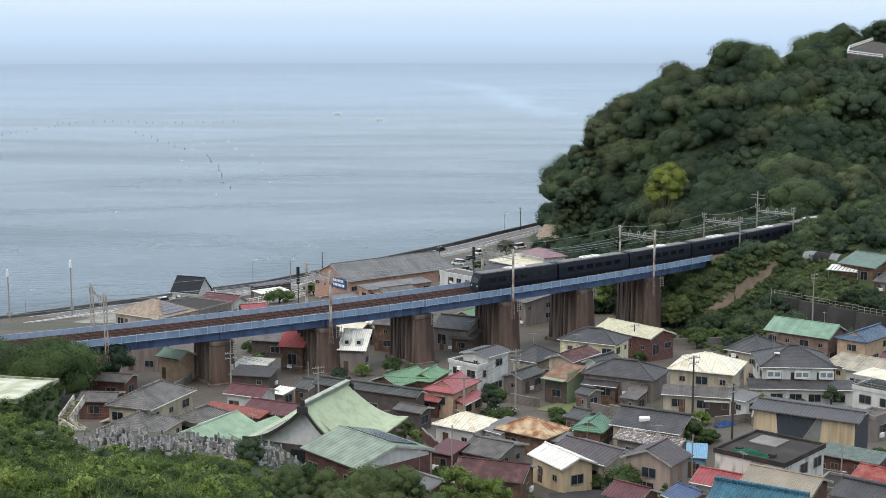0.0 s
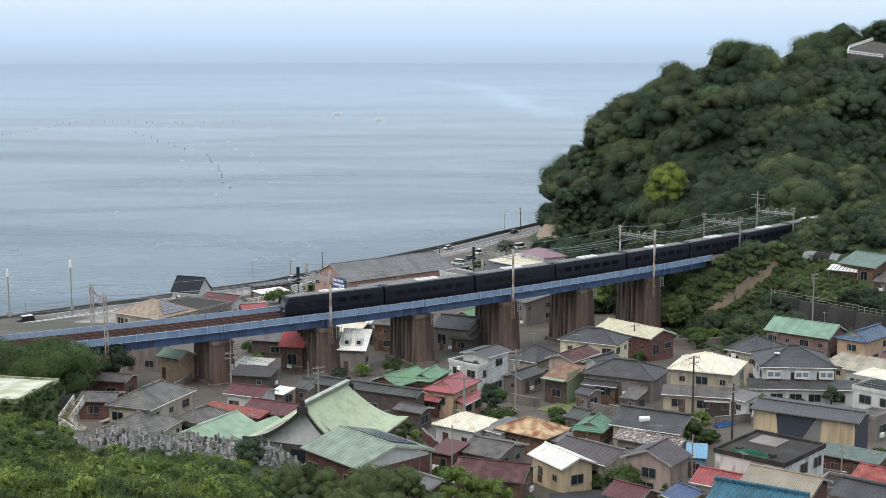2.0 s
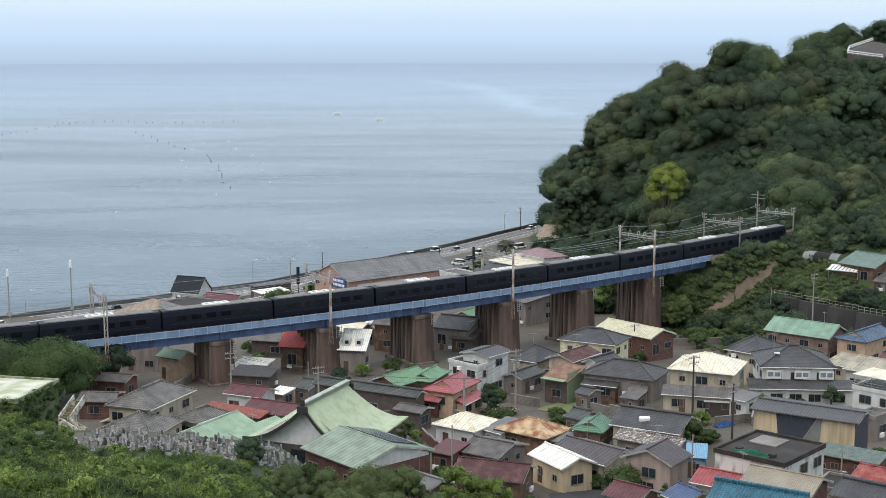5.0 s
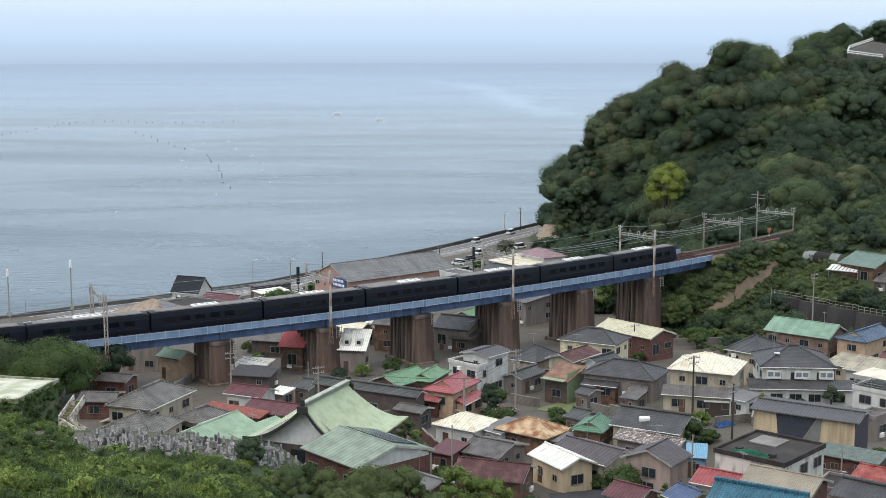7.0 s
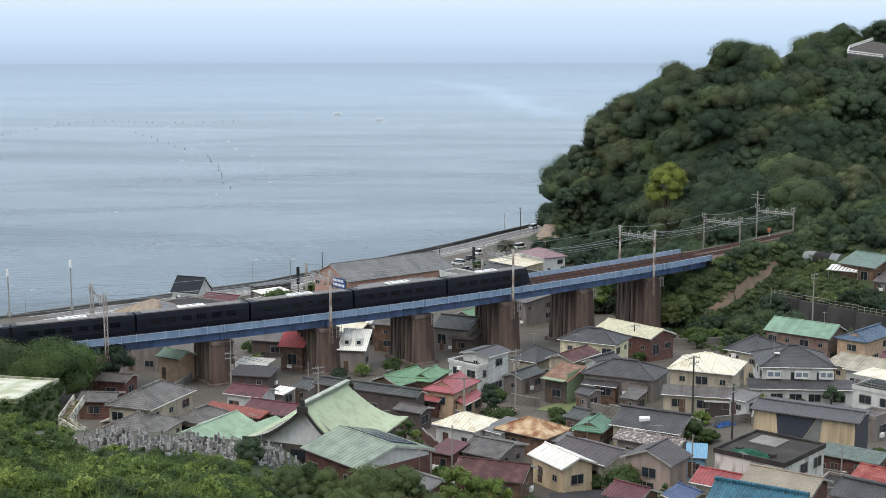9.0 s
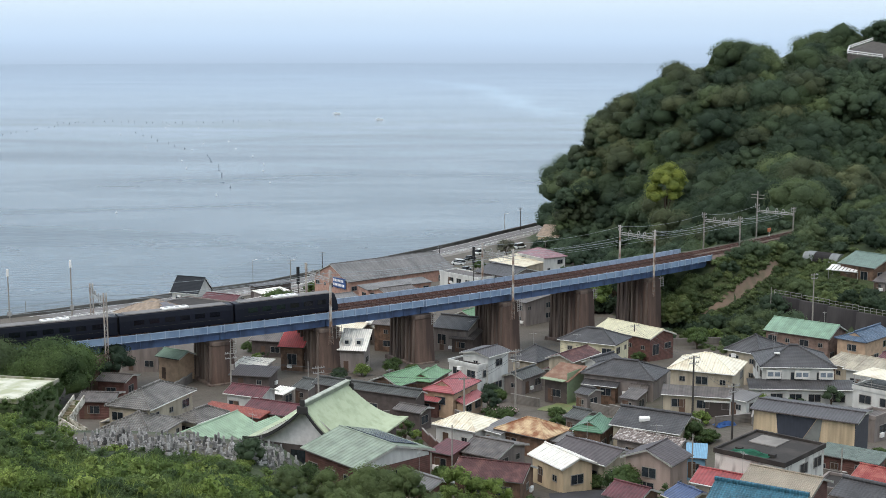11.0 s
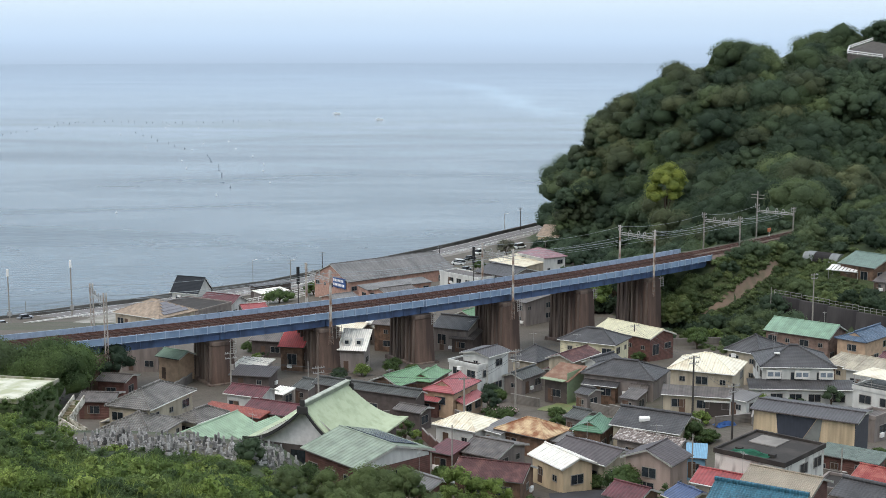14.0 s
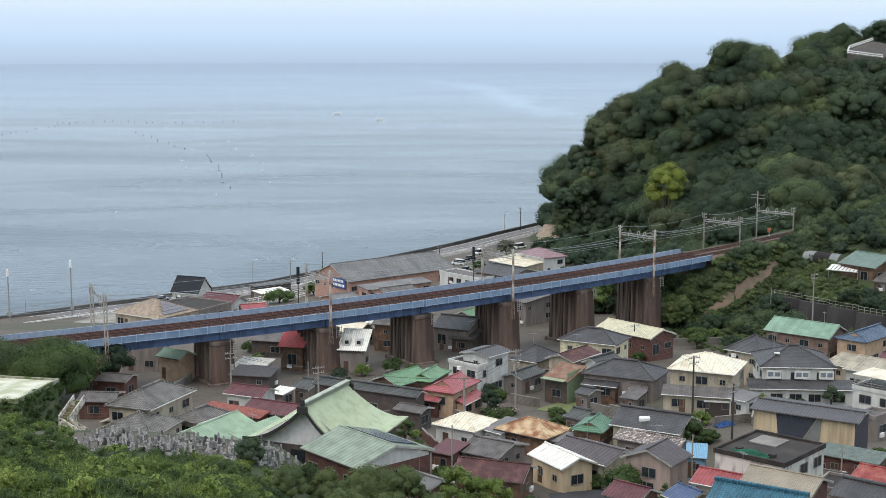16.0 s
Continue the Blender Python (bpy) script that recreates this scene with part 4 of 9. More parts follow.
def train_car(cab):
    """One coach, 19.6 m long, x forwards along the track. cab: 1 leads, -1 trails, 0 between."""
    car = tagged(new("railway_coach"), "dark navy railway coach with pale grey roof", "railway coach", group="coaches of the train")
    bm = bmesh.new()
    half = 9.85
    prof = [(-1.42, 0.35), (-1.46, 1.0), (-1.46, 2.5), (-1.36, 3.3), (-1.15, 3.5), (1.15, 3.5), (1.36, 3.3), (1.46, 2.5), (1.46, 1.0), (1.42, 0.35)]
    rows = []
    for xx in (-half, -half + 0.9, half - 0.9, half):
        endness = (abs(xx) == half) and ((xx < 0 and cab == -1) or (xx > 0 and cab == 1))
        row = []
        for yy, zz in prof:
            x2 = xx
            if endness:
                x2 = xx - math.copysign(0.75 * max(0, (zz - 1.2) / 2.3) ** 1.3, xx)
                yy *= 0.9
            row.append(bm.verts.new((x2, yy, zz)))
        rows.append(row)
    for a, b in zip(rows, rows[1:]):
        for i in range(len(prof)):
            j = (i + 1) % len(prof)
            bm.faces.new((a[i], a[j], b[j], b[i]))
    bm.faces.new(rows[0][::-1])
    bm.faces.new(rows[-1])
    bmesh.ops.recalc_face_normals(bm, faces=bm.faces[:])
    body = part("body", bm, NAVY, car)
    bm = bmesh.new()
    add_box(bm, -half + 0.95, half - 0.95, -1.3, 1.3, 3.42, 3.62)
    bmesh.ops.bevel(bm, geom=bm.edges[:], offset=0.12, segments=2, affect="EDGES")
    part("roof", bm, TRAIN_ROOF, car, "pale grey roof panel")
    bm = bmesh.new()
    add_box(bm, -2.4, 2.4, -0.95, 0.95, 3.6, 3.88)
    bmesh.ops.bevel(bm, geom=bm.edges[:], offset=0.14, segments=2, affect="EDGES")
    ac = part("air_conditioner", bm, WHITE_PAINT, car, "white rooftop air-conditioning unit")
    for xx in (-1.5, -0.5, 0.5, 1.5):
        bm = bmesh.new()
        add_rod(bm, (xx, 0, 3.88), (xx, 0, 3.92), 0.36, 12)
        part("fan_grille", bm, STEEL, ac)
    for side in (-1, 1):
        for k in range(6):
            xx = -6.6 + k * 2.64
            ob = shared("window", TRAIN_WIN_ME, car, pose(xx, side * 1.462, 2.1))
        for xx in (-8.6, 8.6):
            if cab and (xx > 0) == (cab > 0):
                xx *= 0.86
            ob = shared("door", TRAIN_DOOR_ME, car, pose(xx, side * 1.455, 1.45))
        bm = bmesh.new()
        add_box(bm, -half + 1.2, half - 1.2, side * 1.462 - 0.006, side * 1.462 + 0.006, 1.12, 1.16)
        part("gold_line", bm, GOLD, car, "thin gold line")
    for xx in (-6.9, 6.9):
        bg = shared("bogie", BOGIE_ME, car, pose(xx, 0, 0))
    bm = bmesh.new()
    for x0, x1, w in ((-4.8, -2.2, 1.15), (-1.6, 1.0, 1.2), (1.6, 4.6, 1.1)):
        add_box(bm, x0, x1, -w, w, -0.05, 0.5)
    part("equipment_boxes", bm, UNDER, car)
    bm = bmesh.new()
    for xx in (-half - 0.12, half + 0.12):
        if not (cab and (xx > 0) == (cab > 0)):
            add_box(bm, xx - 0.14, xx + 0.14, -0.6, 0.6, 0.7, 3.2)
    part("gangway", bm, UNDER, car)
    if cab:
        sg = 1 if cab > 0 else -1
        bm = bmesh.new()
        slab_v = [(half - 0.1, -1.05, 1.75), (half - 0.1, 1.05, 1.75), (half - 0.68, 0.95, 3.1), (half - 0.68, -0.95, 3.1)]
        f = [bm.verts.new(((x + 0.06) * sg, y, z)) for x, y, z in slab_v]
        b2 = [bm.verts.new(((x - 0.1) * sg, y, z)) for x, y, z in slab_v]
        bm.faces.new(f)
        bm.faces.new(b2[::-1])
        for i in range(4):
            bm.faces.new((f[i], b2[i], b2[(i + 1) % 4], f[(i + 1) % 4]))
        part("windscreen", bm, TRAIN_WINDOW, car, "raked dark windscreen")
        for yy in (-0.85, 0.85):
            bm = bmesh.new()
            add_rod(bm, ((half - 0.05) * sg, yy, 1.2), ((half + 0.05) * sg, yy, 1.2), 0.14, 10)
            part("headlamp", bm, WHITE_PAINT if cab > 0 else GOLD, car)
    return car


wb = bmesh.new()
add_box(wb, -0.85, 0.85, -0.012, 0.012, -0.42, 0.42)
TRAIN_WIN_ME = mesh_of("window", wb, TRAIN_WINDOW)
wb = bmesh.new()
add_box(wb, -0.42, 0.42, -0.016, 0.016, -0.95, 1.0)
TRAIN_DOOR_ME = mesh_of("door", wb, NAVY)
wb = bmesh.new()
for xx in (-1.05, 1.05):
    for yy in (-0.57, 0.57):
        add_rod(wb, (xx, yy - 0.06, 0.43), (xx, yy + 0.06, 0.43), 0.43, 16)
    add_rod(wb, (xx, -0.6, 0.43), (xx, 0.6, 0.43), 0.08, 8)
for yy in (-0.85, 0.85):
    add_box(wb, -1.5, 1.5, yy - 0.09, yy + 0.09, 0.3, 0.62)
add_box(wb, -0.3, 0.3, -0.95, 0.95, 0.3, 0.7)
BOGIE_ME = mesh_of("bogie", wb, UNDER)

COACHES = [train_car(1)] + [train_car(0) for _ in range(8)] + [train_car(-1)]


def train_nose(t):
    return -18.9 - 20.3 * t - 0.06 * t * t


# ---------------------------------------------------------------- houses
def window_mesh(w, h):
    bm = bmesh.new()
    add_box(bm, -w / 2 - 0.07, w / 2 + 0.07, -0.07, 0.05, -h / 2 - 0.07, -h / 2)
    add_box(bm, -w / 2 - 0.07, w / 2 + 0.07, -0.05, 0.05, h / 2, h / 2 + 0.07)
    for x in (-w / 2 - 0.035, 0, w / 2 + 0.035):
        add_box(bm, x - 0.035, x + 0.035, -0.05, 0.05, -h / 2, h / 2)
    return mesh_of("window", bm, ALU)


def pane_mesh(w, h):
    bm = bmesh.new()
    add_box(bm, -w / 2, w / 2, -0.01, 0.01, -h / 2, h / 2)
    return mesh_of("pane", bm, GLASS)


WIN = {k: (window_mesh(*k), pane_mesh(*k)) for k in ((1.7, 1.1), (0.8, 0.7), (1.7, 1.9))}
DOOR_MAT = mat("door_brown", (92, 70, 56), 0.6, var=0.15, objvar=0.5)


wb = bmesh.new()
add_box(wb, -0.42, 0.42, -0.16, 0.16, 0, 0.62)
bmesh.ops.bevel(wb, geom=wb.edges[:], offset=0.03, segments=1, affect="EDGES")
add_rod(wb, (-0.08, -0.155, 0.31), (-0.08, -0.185, 0.31), 0.24, 10)
AIRCON_ME = mesh_of("air_conditioner", wb, WHITE_PAINT)
wb = bmesh.new()
add_rod(wb, (0, 0, 0), (0, 0, 3.0), 0.025, 4)
add_rod(wb, (-0.7, 0, 2.8), (0.7, 0, 2.8), 0.018, 4)
for wi in range(6):
    add_rod(wb, (-0.6 + 0.24 * wi, -0.3, 2.8), (-0.6 + 0.24 * wi, 0.3, 2.8), 0.012, 3)
ANTENNA_ME = mesh_of("roof_antenna", wb, STEEL)


def roof_faces(kind, lx, ly, rise):
    hx, hy = lx / 2, ly / 2
    if kind == "gable":
        return [[(-hx, -hy, 0), (hx, -hy, 0), (hx, 0, rise), (-hx, 0, rise)], [(hx, hy, 0), (-hx, hy, 0), (-hx, 0, rise), (hx, 0, rise)]]
    if kind == "hip":
        e = max(hx - hy, 0.15)
        return [[(-hx, -hy, 0), (hx, -hy, 0), (e, 0, rise), (-e, 0, rise)], [(hx, hy, 0), (-hx, hy, 0), (-e, 0, rise), (e, 0, rise)],
                [(hx, -hy, 0), (hx, hy, 0), (e, 0, rise)], [(-hx, hy, 0), (-hx, -hy, 0), (-e, 0, rise)]]
    if kind == "irimoya":
        t = hy * 0.5
        ex, ey, z = hx - t, hy - t, rise * 0.42
        return [[(-hx, -hy, 0), (hx, -hy, 0), (ex, -ey, z), (-ex, -ey, z)], [(hx, hy, 0), (-hx, hy, 0), (-ex, ey, z), (ex, ey, z)],
                [(hx, -hy, 0), (hx, hy, 0), (ex, ey, z), (ex, -ey, z)], [(-hx, hy, 0), (-hx, -hy, 0), (-ex, -ey, z), (-ex, ey, z)],
                [(-ex, -ey, z), (ex, -ey, z), (ex, 0, rise), (-ex, 0, rise)], [(ex, ey, z), (-ex, ey, z), (-ex, 0, rise), (ex, 0, rise)]]
    return [[(-hx, -hy, 0), (hx, -hy, 0), (hx, hy, rise), (-hx, hy, rise)]]


RIBBED = {"ribbed": 0.62, "mint": 0.5, "mintgreen": 0.55, "cream": 0.6, "whitemetal": 0.6, "beigeroof": 0.55, "paleyellow": 0.6}
rng_house = random.Random(11)


def house(x, y, zg, rot, lx, ly, h, kind, pitch, roof, wall, storeys, name="house", eave=0.45, win=True, label=""):
    rdesc, rmat = ROOFS[roof]
    wdesc, wmat = WALLS[wall]
    what = "flat-roofed" if kind == "flat" else {"gable": "gabled", "hip": "hipped", "shed": "lean-to", "irimoya": "hip-and-gable"}[kind]
    hs = tagged(new(name), label or f"{wdesc} {'two-storey ' if storeys > 1 else ''}building with {what} {rdesc} roof", "house")
    hs.matrix_basis = pose(x, y, zg, 0, 0, rot)
    ov = min(eave, lx * 0.1, ly * 0.1) if kind != "flat" else 0.0
    wx, wy = lx / 2 - ov, ly / 2 - ov
    rise = pitch * (ly if kind == "shed" else ly / 2)
    z_wall = h - 0.08
    bm = bmesh.new()
    add_box(bm, -wx, wx, -wy, wy, -3.0, z_wall + (ov * pitch if kind in ("gable", "shed") else 0) - 0.1)
    if kind in ("gable", "irimoya", "shed"):
        gx = wx if kind != "irimoya" else lx / 2 - ly / 4 - 0.12
        zb = z_wall + ov * pitch - 0.1
        if kind == "shed":
            pts = [(-wy, zb), (wy, zb), (wy, z_wall + (ly - ov) * pitch - 0.1)]
        elif kind == "gable":
            pts = [(-wy, zb), (wy, zb), (0, z_wall + rise - 0.1)]
        else:
            pts = [(-ly / 4, h + rise * 0.4), (ly / 4, h + rise * 0.4), (0, h + rise - 0.15)]
        f1 = [bm.verts.new((-gx, a, b)) for a, b in pts]
        f2 = [bm.verts.new((gx, a, b)) for a, b in pts]
        bm.faces.new(f1[::-1])
        bm.faces.new(f2)
        for i in range(3):
            j = (i + 1) % 3
            bm.faces.new((f1[i], f1[j], f2[j], f2[i]))
    part("wall", bm, wmat, hs)
    if kind == "flat":
        bm = bmesh.new()
        add_box(bm, -wx - 0.12, wx + 0.12, -wy - 0.12, wy + 0.12, h - 0.22, h)
        part("roof", bm, rmat, hs)
        bm = bmesh.new()
        for a in ((-wx - 0.15, wx + 0.15, -wy - 0.15, -wy + 0.1), (-wx - 0.15, wx + 0.15, wy - 0.1, wy + 0.15), (-wx - 0.15, -wx + 0.1, -wy + 0.1, wy - 0.1), (wx - 0.1, wx + 0.15, -wy + 0.1, wy - 0.1)):
            add_box(bm, *a, h - 0.25, h + 0.28)
        part("parapet", bm, wmat, hs)
    else:
        bm = bmesh.new()
        slab(bm, [[(a, b, c + h) for a, b, c in f] for f in roof_faces(kind, lx, ly, rise)], 0.14)
        rf = part("roof", bm, rmat, hs)
        if roof in RIBBED:
            bm = bmesh.new()
            if kind in ("gable", "shed", "hip"):
                step = RIBBED[roof]
                k = int(lx / step)
                for i in range(k + 1):
                    xx = -lx / 2 + 0.08 + (lx - 0.16) * i / max(k, 1)
                    if kind == "hip":
                        cut = max(0.0, abs(xx) - max(lx / 2 - ly / 2, 0.15))
                        topf = 1 - cut / (ly / 2)
                    else:
                        topf = 1.0
                    for sg in ((-1,) if kind == "shed" else (-1, 1)):
                        y0 = sg * ly / 2
                        y1 = ly / 2 if kind == "shed" else y0 * (1 - topf)
                        z1 = rise if kind == "shed" else rise * topf
                        if abs(y1 - y0) > 0.3:
                            add_rod(bm, (xx, y0, h + 0.03), (xx, y1, h + z1 + 0.03), 0.045, 4)
                part("standing_seams", bm, rmat, rf)
        cap_mat = rmat
        if kind != "shed":
            e = {"gable": lx / 2, "hip": max(lx / 2 - ly / 2, 0.15), "irimoya": lx / 2 - ly / 4}[kind]
            tiled = roof in ("tile", "darktile", "bluetile", "cyantile", "grey")
            r = 0.2 if tiled else 0.1
            bm = bmesh.new()
            add_rod(bm, (-e - 0.05, 0, h + rise + r * 0.6), (e + 0.05, 0, h + rise + r * 0.6), r, 8)
            part("ridge_cap", bm, cap_mat, rf)
            if kind in ("hip", "irimoya"):
                for sx in (-1, 1):
                    for sy in (-1, 1):
                        bm = bmesh.new()
                        if kind == "hip":
                            tip = (sx * e, 0, h + rise + 0.04)
                        else:
                            tip = (sx * (lx / 2 - ly / 4), sy * ly / 4, h + rise * 0.42 + 0.04)
                        add_rod(bm, (sx * lx / 2, sy * ly / 2, h + 0.04), tip, r * 0.7, 6)
                        part("hip_cap", bm, cap_mat, rf)
        # verge boards and gutters
        for sy in ((-1,) if kind == "shed" else (-1, 1)):
            bm = bmesh.new()
            add_rod(bm, (-lx / 2, sy * (ly / 2 + 0.05), h - 0.08), (lx / 2, sy * (ly / 2 + 0.05), h - 0.08), 0.07, 6)
            part("gutter", bm, TRIM if wall in ("white", "cream", "creamwall", "beige") else TRIM_DARK, rf)
        if kind == "gable":
            for sx in (-1, 1):
                bm = bmesh.new()
                for sy in (-1, 1):
                    a, b = Vector((sx * (lx / 2 + 0.03), sy * ly / 2, h - 0.12)), Vector((sx * (lx / 2 + 0.03), 0, h + rise - 0.12))
                    q = [bm.verts.new(a + Vector((0, 0, dz))) for dz in (-0.12, 0.12)] + [bm.verts.new(b + Vector((0, 0, dz))) for dz in (0.12, -0.12)]
                    fc = bm.faces.new(q)
                bmesh.ops.solidify(bm, geom=bm.faces[:], thickness=0.05)
                part("verge_board", bm, TRIM if roof != "temple" else TRIM_DARK, rf)
    if win:
        for sx, sy, span, off, ang in ((0, -1, wx, wy, 0), (0, 1, wx, wy, 180), (1, 0, wy, wx, 90), (-1, 0, wy, wx, -90)):
            for st in range(storeys):
                zc = (1.5 if st == 0 else 4.15) if h > 3.3 else 1.45
                if storeys == 1 and h > 4:
                    zc = h - 2.0
                if storeys > 1 and st == 1:
                    zc = h - 1.45
                k = max(1, int(2 * span / 2.9))
                for i in range(k):
                    u = (i + 0.5) / k * 2 * span - span + rng_house.uniform(-0.3, 0.3)
                    pick = rng_house.random()
                    if 2 * span < 2.6:
                        u = 0
                    if pick < 0.18:
                        continue
                    key = (1.7, 1.1) if pick < 0.68 and 2 * span > 2.6 else ((1.7, 1.9) if pick > 0.88 and st == 0 and 2 * span > 2.6 and h > 3.1 else (0.8, 0.7))
                    zz = zc - (0.35 if key[1] > 1.5 else 0)
                    if sy:
                        m = pose(u * -sy, sy * (off + 0.02), zz, 0, 0, ang)
                    else:
                        m = pose(sx * (off + 0.02), u * sx, zz, 0, 0, ang)
                    w = shared("window", WIN[key][0], hs, m)
                    shared("pane", WIN[key][1], w)
        if rng_house.random() < 0.55:
            side = rng_house.choice((-1, 1))
            zc = (h - 1.2) if storeys > 1 and rng_house.random() < 0.5 else 0.45
            m = pose(rng_house.uniform(-0.7, 0.7) * wx, -wy - 0.18, zc) if side < 0 else pose(wx + 0.18, rng_house.uniform(-0.7, 0.7) * wy, zc, 0, 0, 90)
            shared("air_conditioner", AIRCON_ME, hs, m)
        if kind != "flat" and lx > 5 and rng_house.random() < 0.4:
            ob = shared("roof_antenna", ANTENNA_ME, hs, pose(rng_house.uniform(-0.3, 0.3) * lx, 0.0, h + pitch * ly / (2 if kind != "shed" else 4) * 0.6, 0, 0, rng_house.uniform(0, 180)))
        bm = bmesh.new()
        add_box(bm, -wx * 0.5 - 0.45, -wx * 0.5 + 0.45, -wy - 0.05, -wy + 0.02, 0.05, 2.05)
        part("door", bm, DOOR_MAT, hs)
    return hs


ivy_block = house(-60.8, 175.6, 38.7, 78, 10.8, 18.0, 8.0, 'flat', 0, 'moss', 'mosswall', 2, win=False)
house(-53.1, 221.2, 33.5, -13, 5.5, 5.7, 3.17, 'gable', 0.2, 'greybrown', 'redbrown', 1)
house(-52.2, 206.2, 34.6, -4, 5.8, 6.4, 2.82, 'gable', 0.2, 'greybrown', 'redbrown', 1)
tile_house = house(-41.0, 190.2, 36.2, 69, 12.1, 7.3, 5.28, 'hip', 0.5, 'tile', 'beige', 2)
house(-34.1, 190.3, 36.0, 59, 7.2, 4.6, 2.82, 'hip', 0.5, 'tile', 'beige', 1)
house(-41.3, 183.5, 36.6, -16, 9.2, 9.6, 2.64, 'hip', 0.4, 'tile', 'beige', 1)
block = house(-54.3, 248.4, 31.6, -14, 7.1, 5.0, 6.16, 'flat', 0, 'grey', 'greywall', 2)
house(-46.6, 237.4, 32.6, -32, 5.6, 4.8, 4.0, 'gable', 0.4, 'mint', 'tanwall', 1)
house(-29.5, 208.0, 34.5, -25, 6.9, 5.0, 3.17, 'gable', 0.4, 'maroon', 'white', 1)
house(-24.1, 195.0, 35.6, -26, 8.3, 5.9, 2.99, 'gable', 0.35, 'maroon', 'brownwall', 1)
house(-29.9, 194.2, 35.6, -32, 11.0, 2.5, 2.8, 'shed', 0.2, 'orange', 'redbrown', 1)
house(-30.2, 178.0, 36.8, 62, 10.4, 7.4, 3.3, 'gable', 0.42, 'mint', 'white', 1)
house(-23.6, 176.0, 37.1, 58, 9.6, 3.3, 3.34, 'shed', 0.3, 'mint', 'white', 1)
ribbed_house = house(-9.0, 160.4, 38.6, -49, 11.1, 11.8, 4.5, 'gable', 0.27, 'ribbed', 'redbrown', 1)
house(-2.3, 152.1, 39.1, -43, 6.0, 4.2, 2.82, 'gable', 0.3, 'greymetal', 'redbrown', 1)
house(7.1, 225.5, 33.3, 51, 6.4, 6.1, 6.69, 'gable', 0.2, 'darkmetal', 'white', 2)
house(4.8, 224.3, 33.3, -44, 6.5, 4.2, 5.28, 'flat', 0, 'darkflat', 'white', 2)
pink = house(1.3, 208.7, 34.5, 62, 9.2, 5.7, 4.05, 'irimoya', 0.5, 'pink', 'tanwall', 2)
house(-2.0, 207.0, 34.5, -29, 5.3, 4.5, 2.64, 'gable', 0.35, 'pink', 'redbrown', 1)
house(-6.7, 214.8, 34.0, 50, 8.1, 6.3, 4.05, 'gable', 0.4, 'green', 'brownwall', 1)
house(-2.3, 216.9, 33.9, 67, 8.4, 4.5, 4.22, 'irimoya', 0.4, 'green', 'brownwall', 1)
house(-11.3, 206.2, 34.8, -28, 18.5, 3.4, 3.96, 'gable', 0.4, 'grey', 'darkwall', 1)
house(3.3, 184.6, 36.4, -35, 7.2, 6.7, 3.08, 'hip', 0.4, 'cream', 'white', 1)
house(12.1, 181.0, 36.7, -39, 8.4, 6.5, 2.9, 'hip', 0.45, 'rust', 'brownwall', 1)
house(6.4, 170.7, 37.5, -34, 6.0, 7.8, 2.64, 'gable', 0.25, 'greybrown', 'greywall', 1)
house(6.0, 157.0, 38.5, -20, 8.8, 6.2, 2.9, 'gable', 0.4, 'maroonrust', 'brownwall', 1)
house(14.4, 162.4, 38.1, -60, 7.4, 5.1, 3.17, 'gable', 0.4, 'whitemetal', 'cream', 1)
house(18.7, 165.8, 37.9, -45, 9.1, 7.2, 3.17, 'gable', 0.3, 'brownroof', 'beige', 1)
house(20.3, 180.8, 36.7, 65, 6.9, 4.5, 3.52, 'irimoya', 0.45, 'teal', 'brownwall', 1)
# dark wall colour stands in for the shade inside the open front
green_shop = house(19.5, 218.4, 33.8, -36, 5.0, 5.9, 3.7, 'shed', 0.25, 'rustdark', 'darkwall', 1)
house(13.4, 226.2, 33.2, 53, 6.9, 4.4, 2.82, 'gable', 0.35, 'grey', 'greywall', 1)
house(16.2, 238.1, 32.5, -35, 5.6, 8.1, 3.7, 'hip', 0.5, 'darktile', 'beige', 1)
house(22.3, 232.1, 32.9, 52, 9.0, 5.6, 4.93, 'gable', 0.35, 'maroonrust', 'beige', 2)
house(27.5, 247.1, 32.2, -28, 11.3, 8.0, 5.28, 'hip', 0.45, 'darktile', 'creamwall', 2)
house(37.0, 262.4, 31.2, -49, 14.1, 7.7, 4.4, 'gable', 0.35, 'paleyellow', 'redbrown', 1)
grey_house = house(29.3, 217.7, 35.1, -26, 12.4, 8.2, 3.4, 'hip', 0.45, 'darktile', 'greywall', 1)
house(26.9, 229.6, 33.2, 48, 6.6, 3.7, 4.4, 'gable', 0.4, 'darktile', 'white', 2)
cream_two = house(40.0, 205.1, 37.1, -24, 10.2, 9.0, 5.46, 'hip', 0.42, 'cream', 'beige', 2)
carport_house = house(37.8, 197.6, 37.4, -14, 11.6, 3.4, 2.7, 'shed', 0.2, 'greybrown', 'beige', 1)
white_house = house(53.9, 209.4, 36.8, -4, 11.4, 10.0, 5.54, 'hip', 0.45, 'darktile', 'white', 2)
house(52.1, 226.8, 35.1, -42, 6.7, 9.0, 5.28, 'hip', 0.45, 'darktile', 'beige', 2)
house(68.8, 258.3, 31.5, -40, 13.4, 8.7, 4.93, 'gable', 0.45, 'mintgreen', 'brickwall', 2)
house(78.9, 253.4, 31.8, 46, 13.0, 6.4, 4.93, 'irimoya', 0.4, 'bluetile', 'tanwall', 2)
house(69.4, 214.3, 36.5, -44, 8.4, 10.1, 3.52, 'gable', 0.25, 'beigeroof', 'white', 1)
balcony_house = house(62.1, 187.8, 38.5, -46, 6.7, 8.5, 5.28, 'flat', 0, 'grey', 'white', 2)
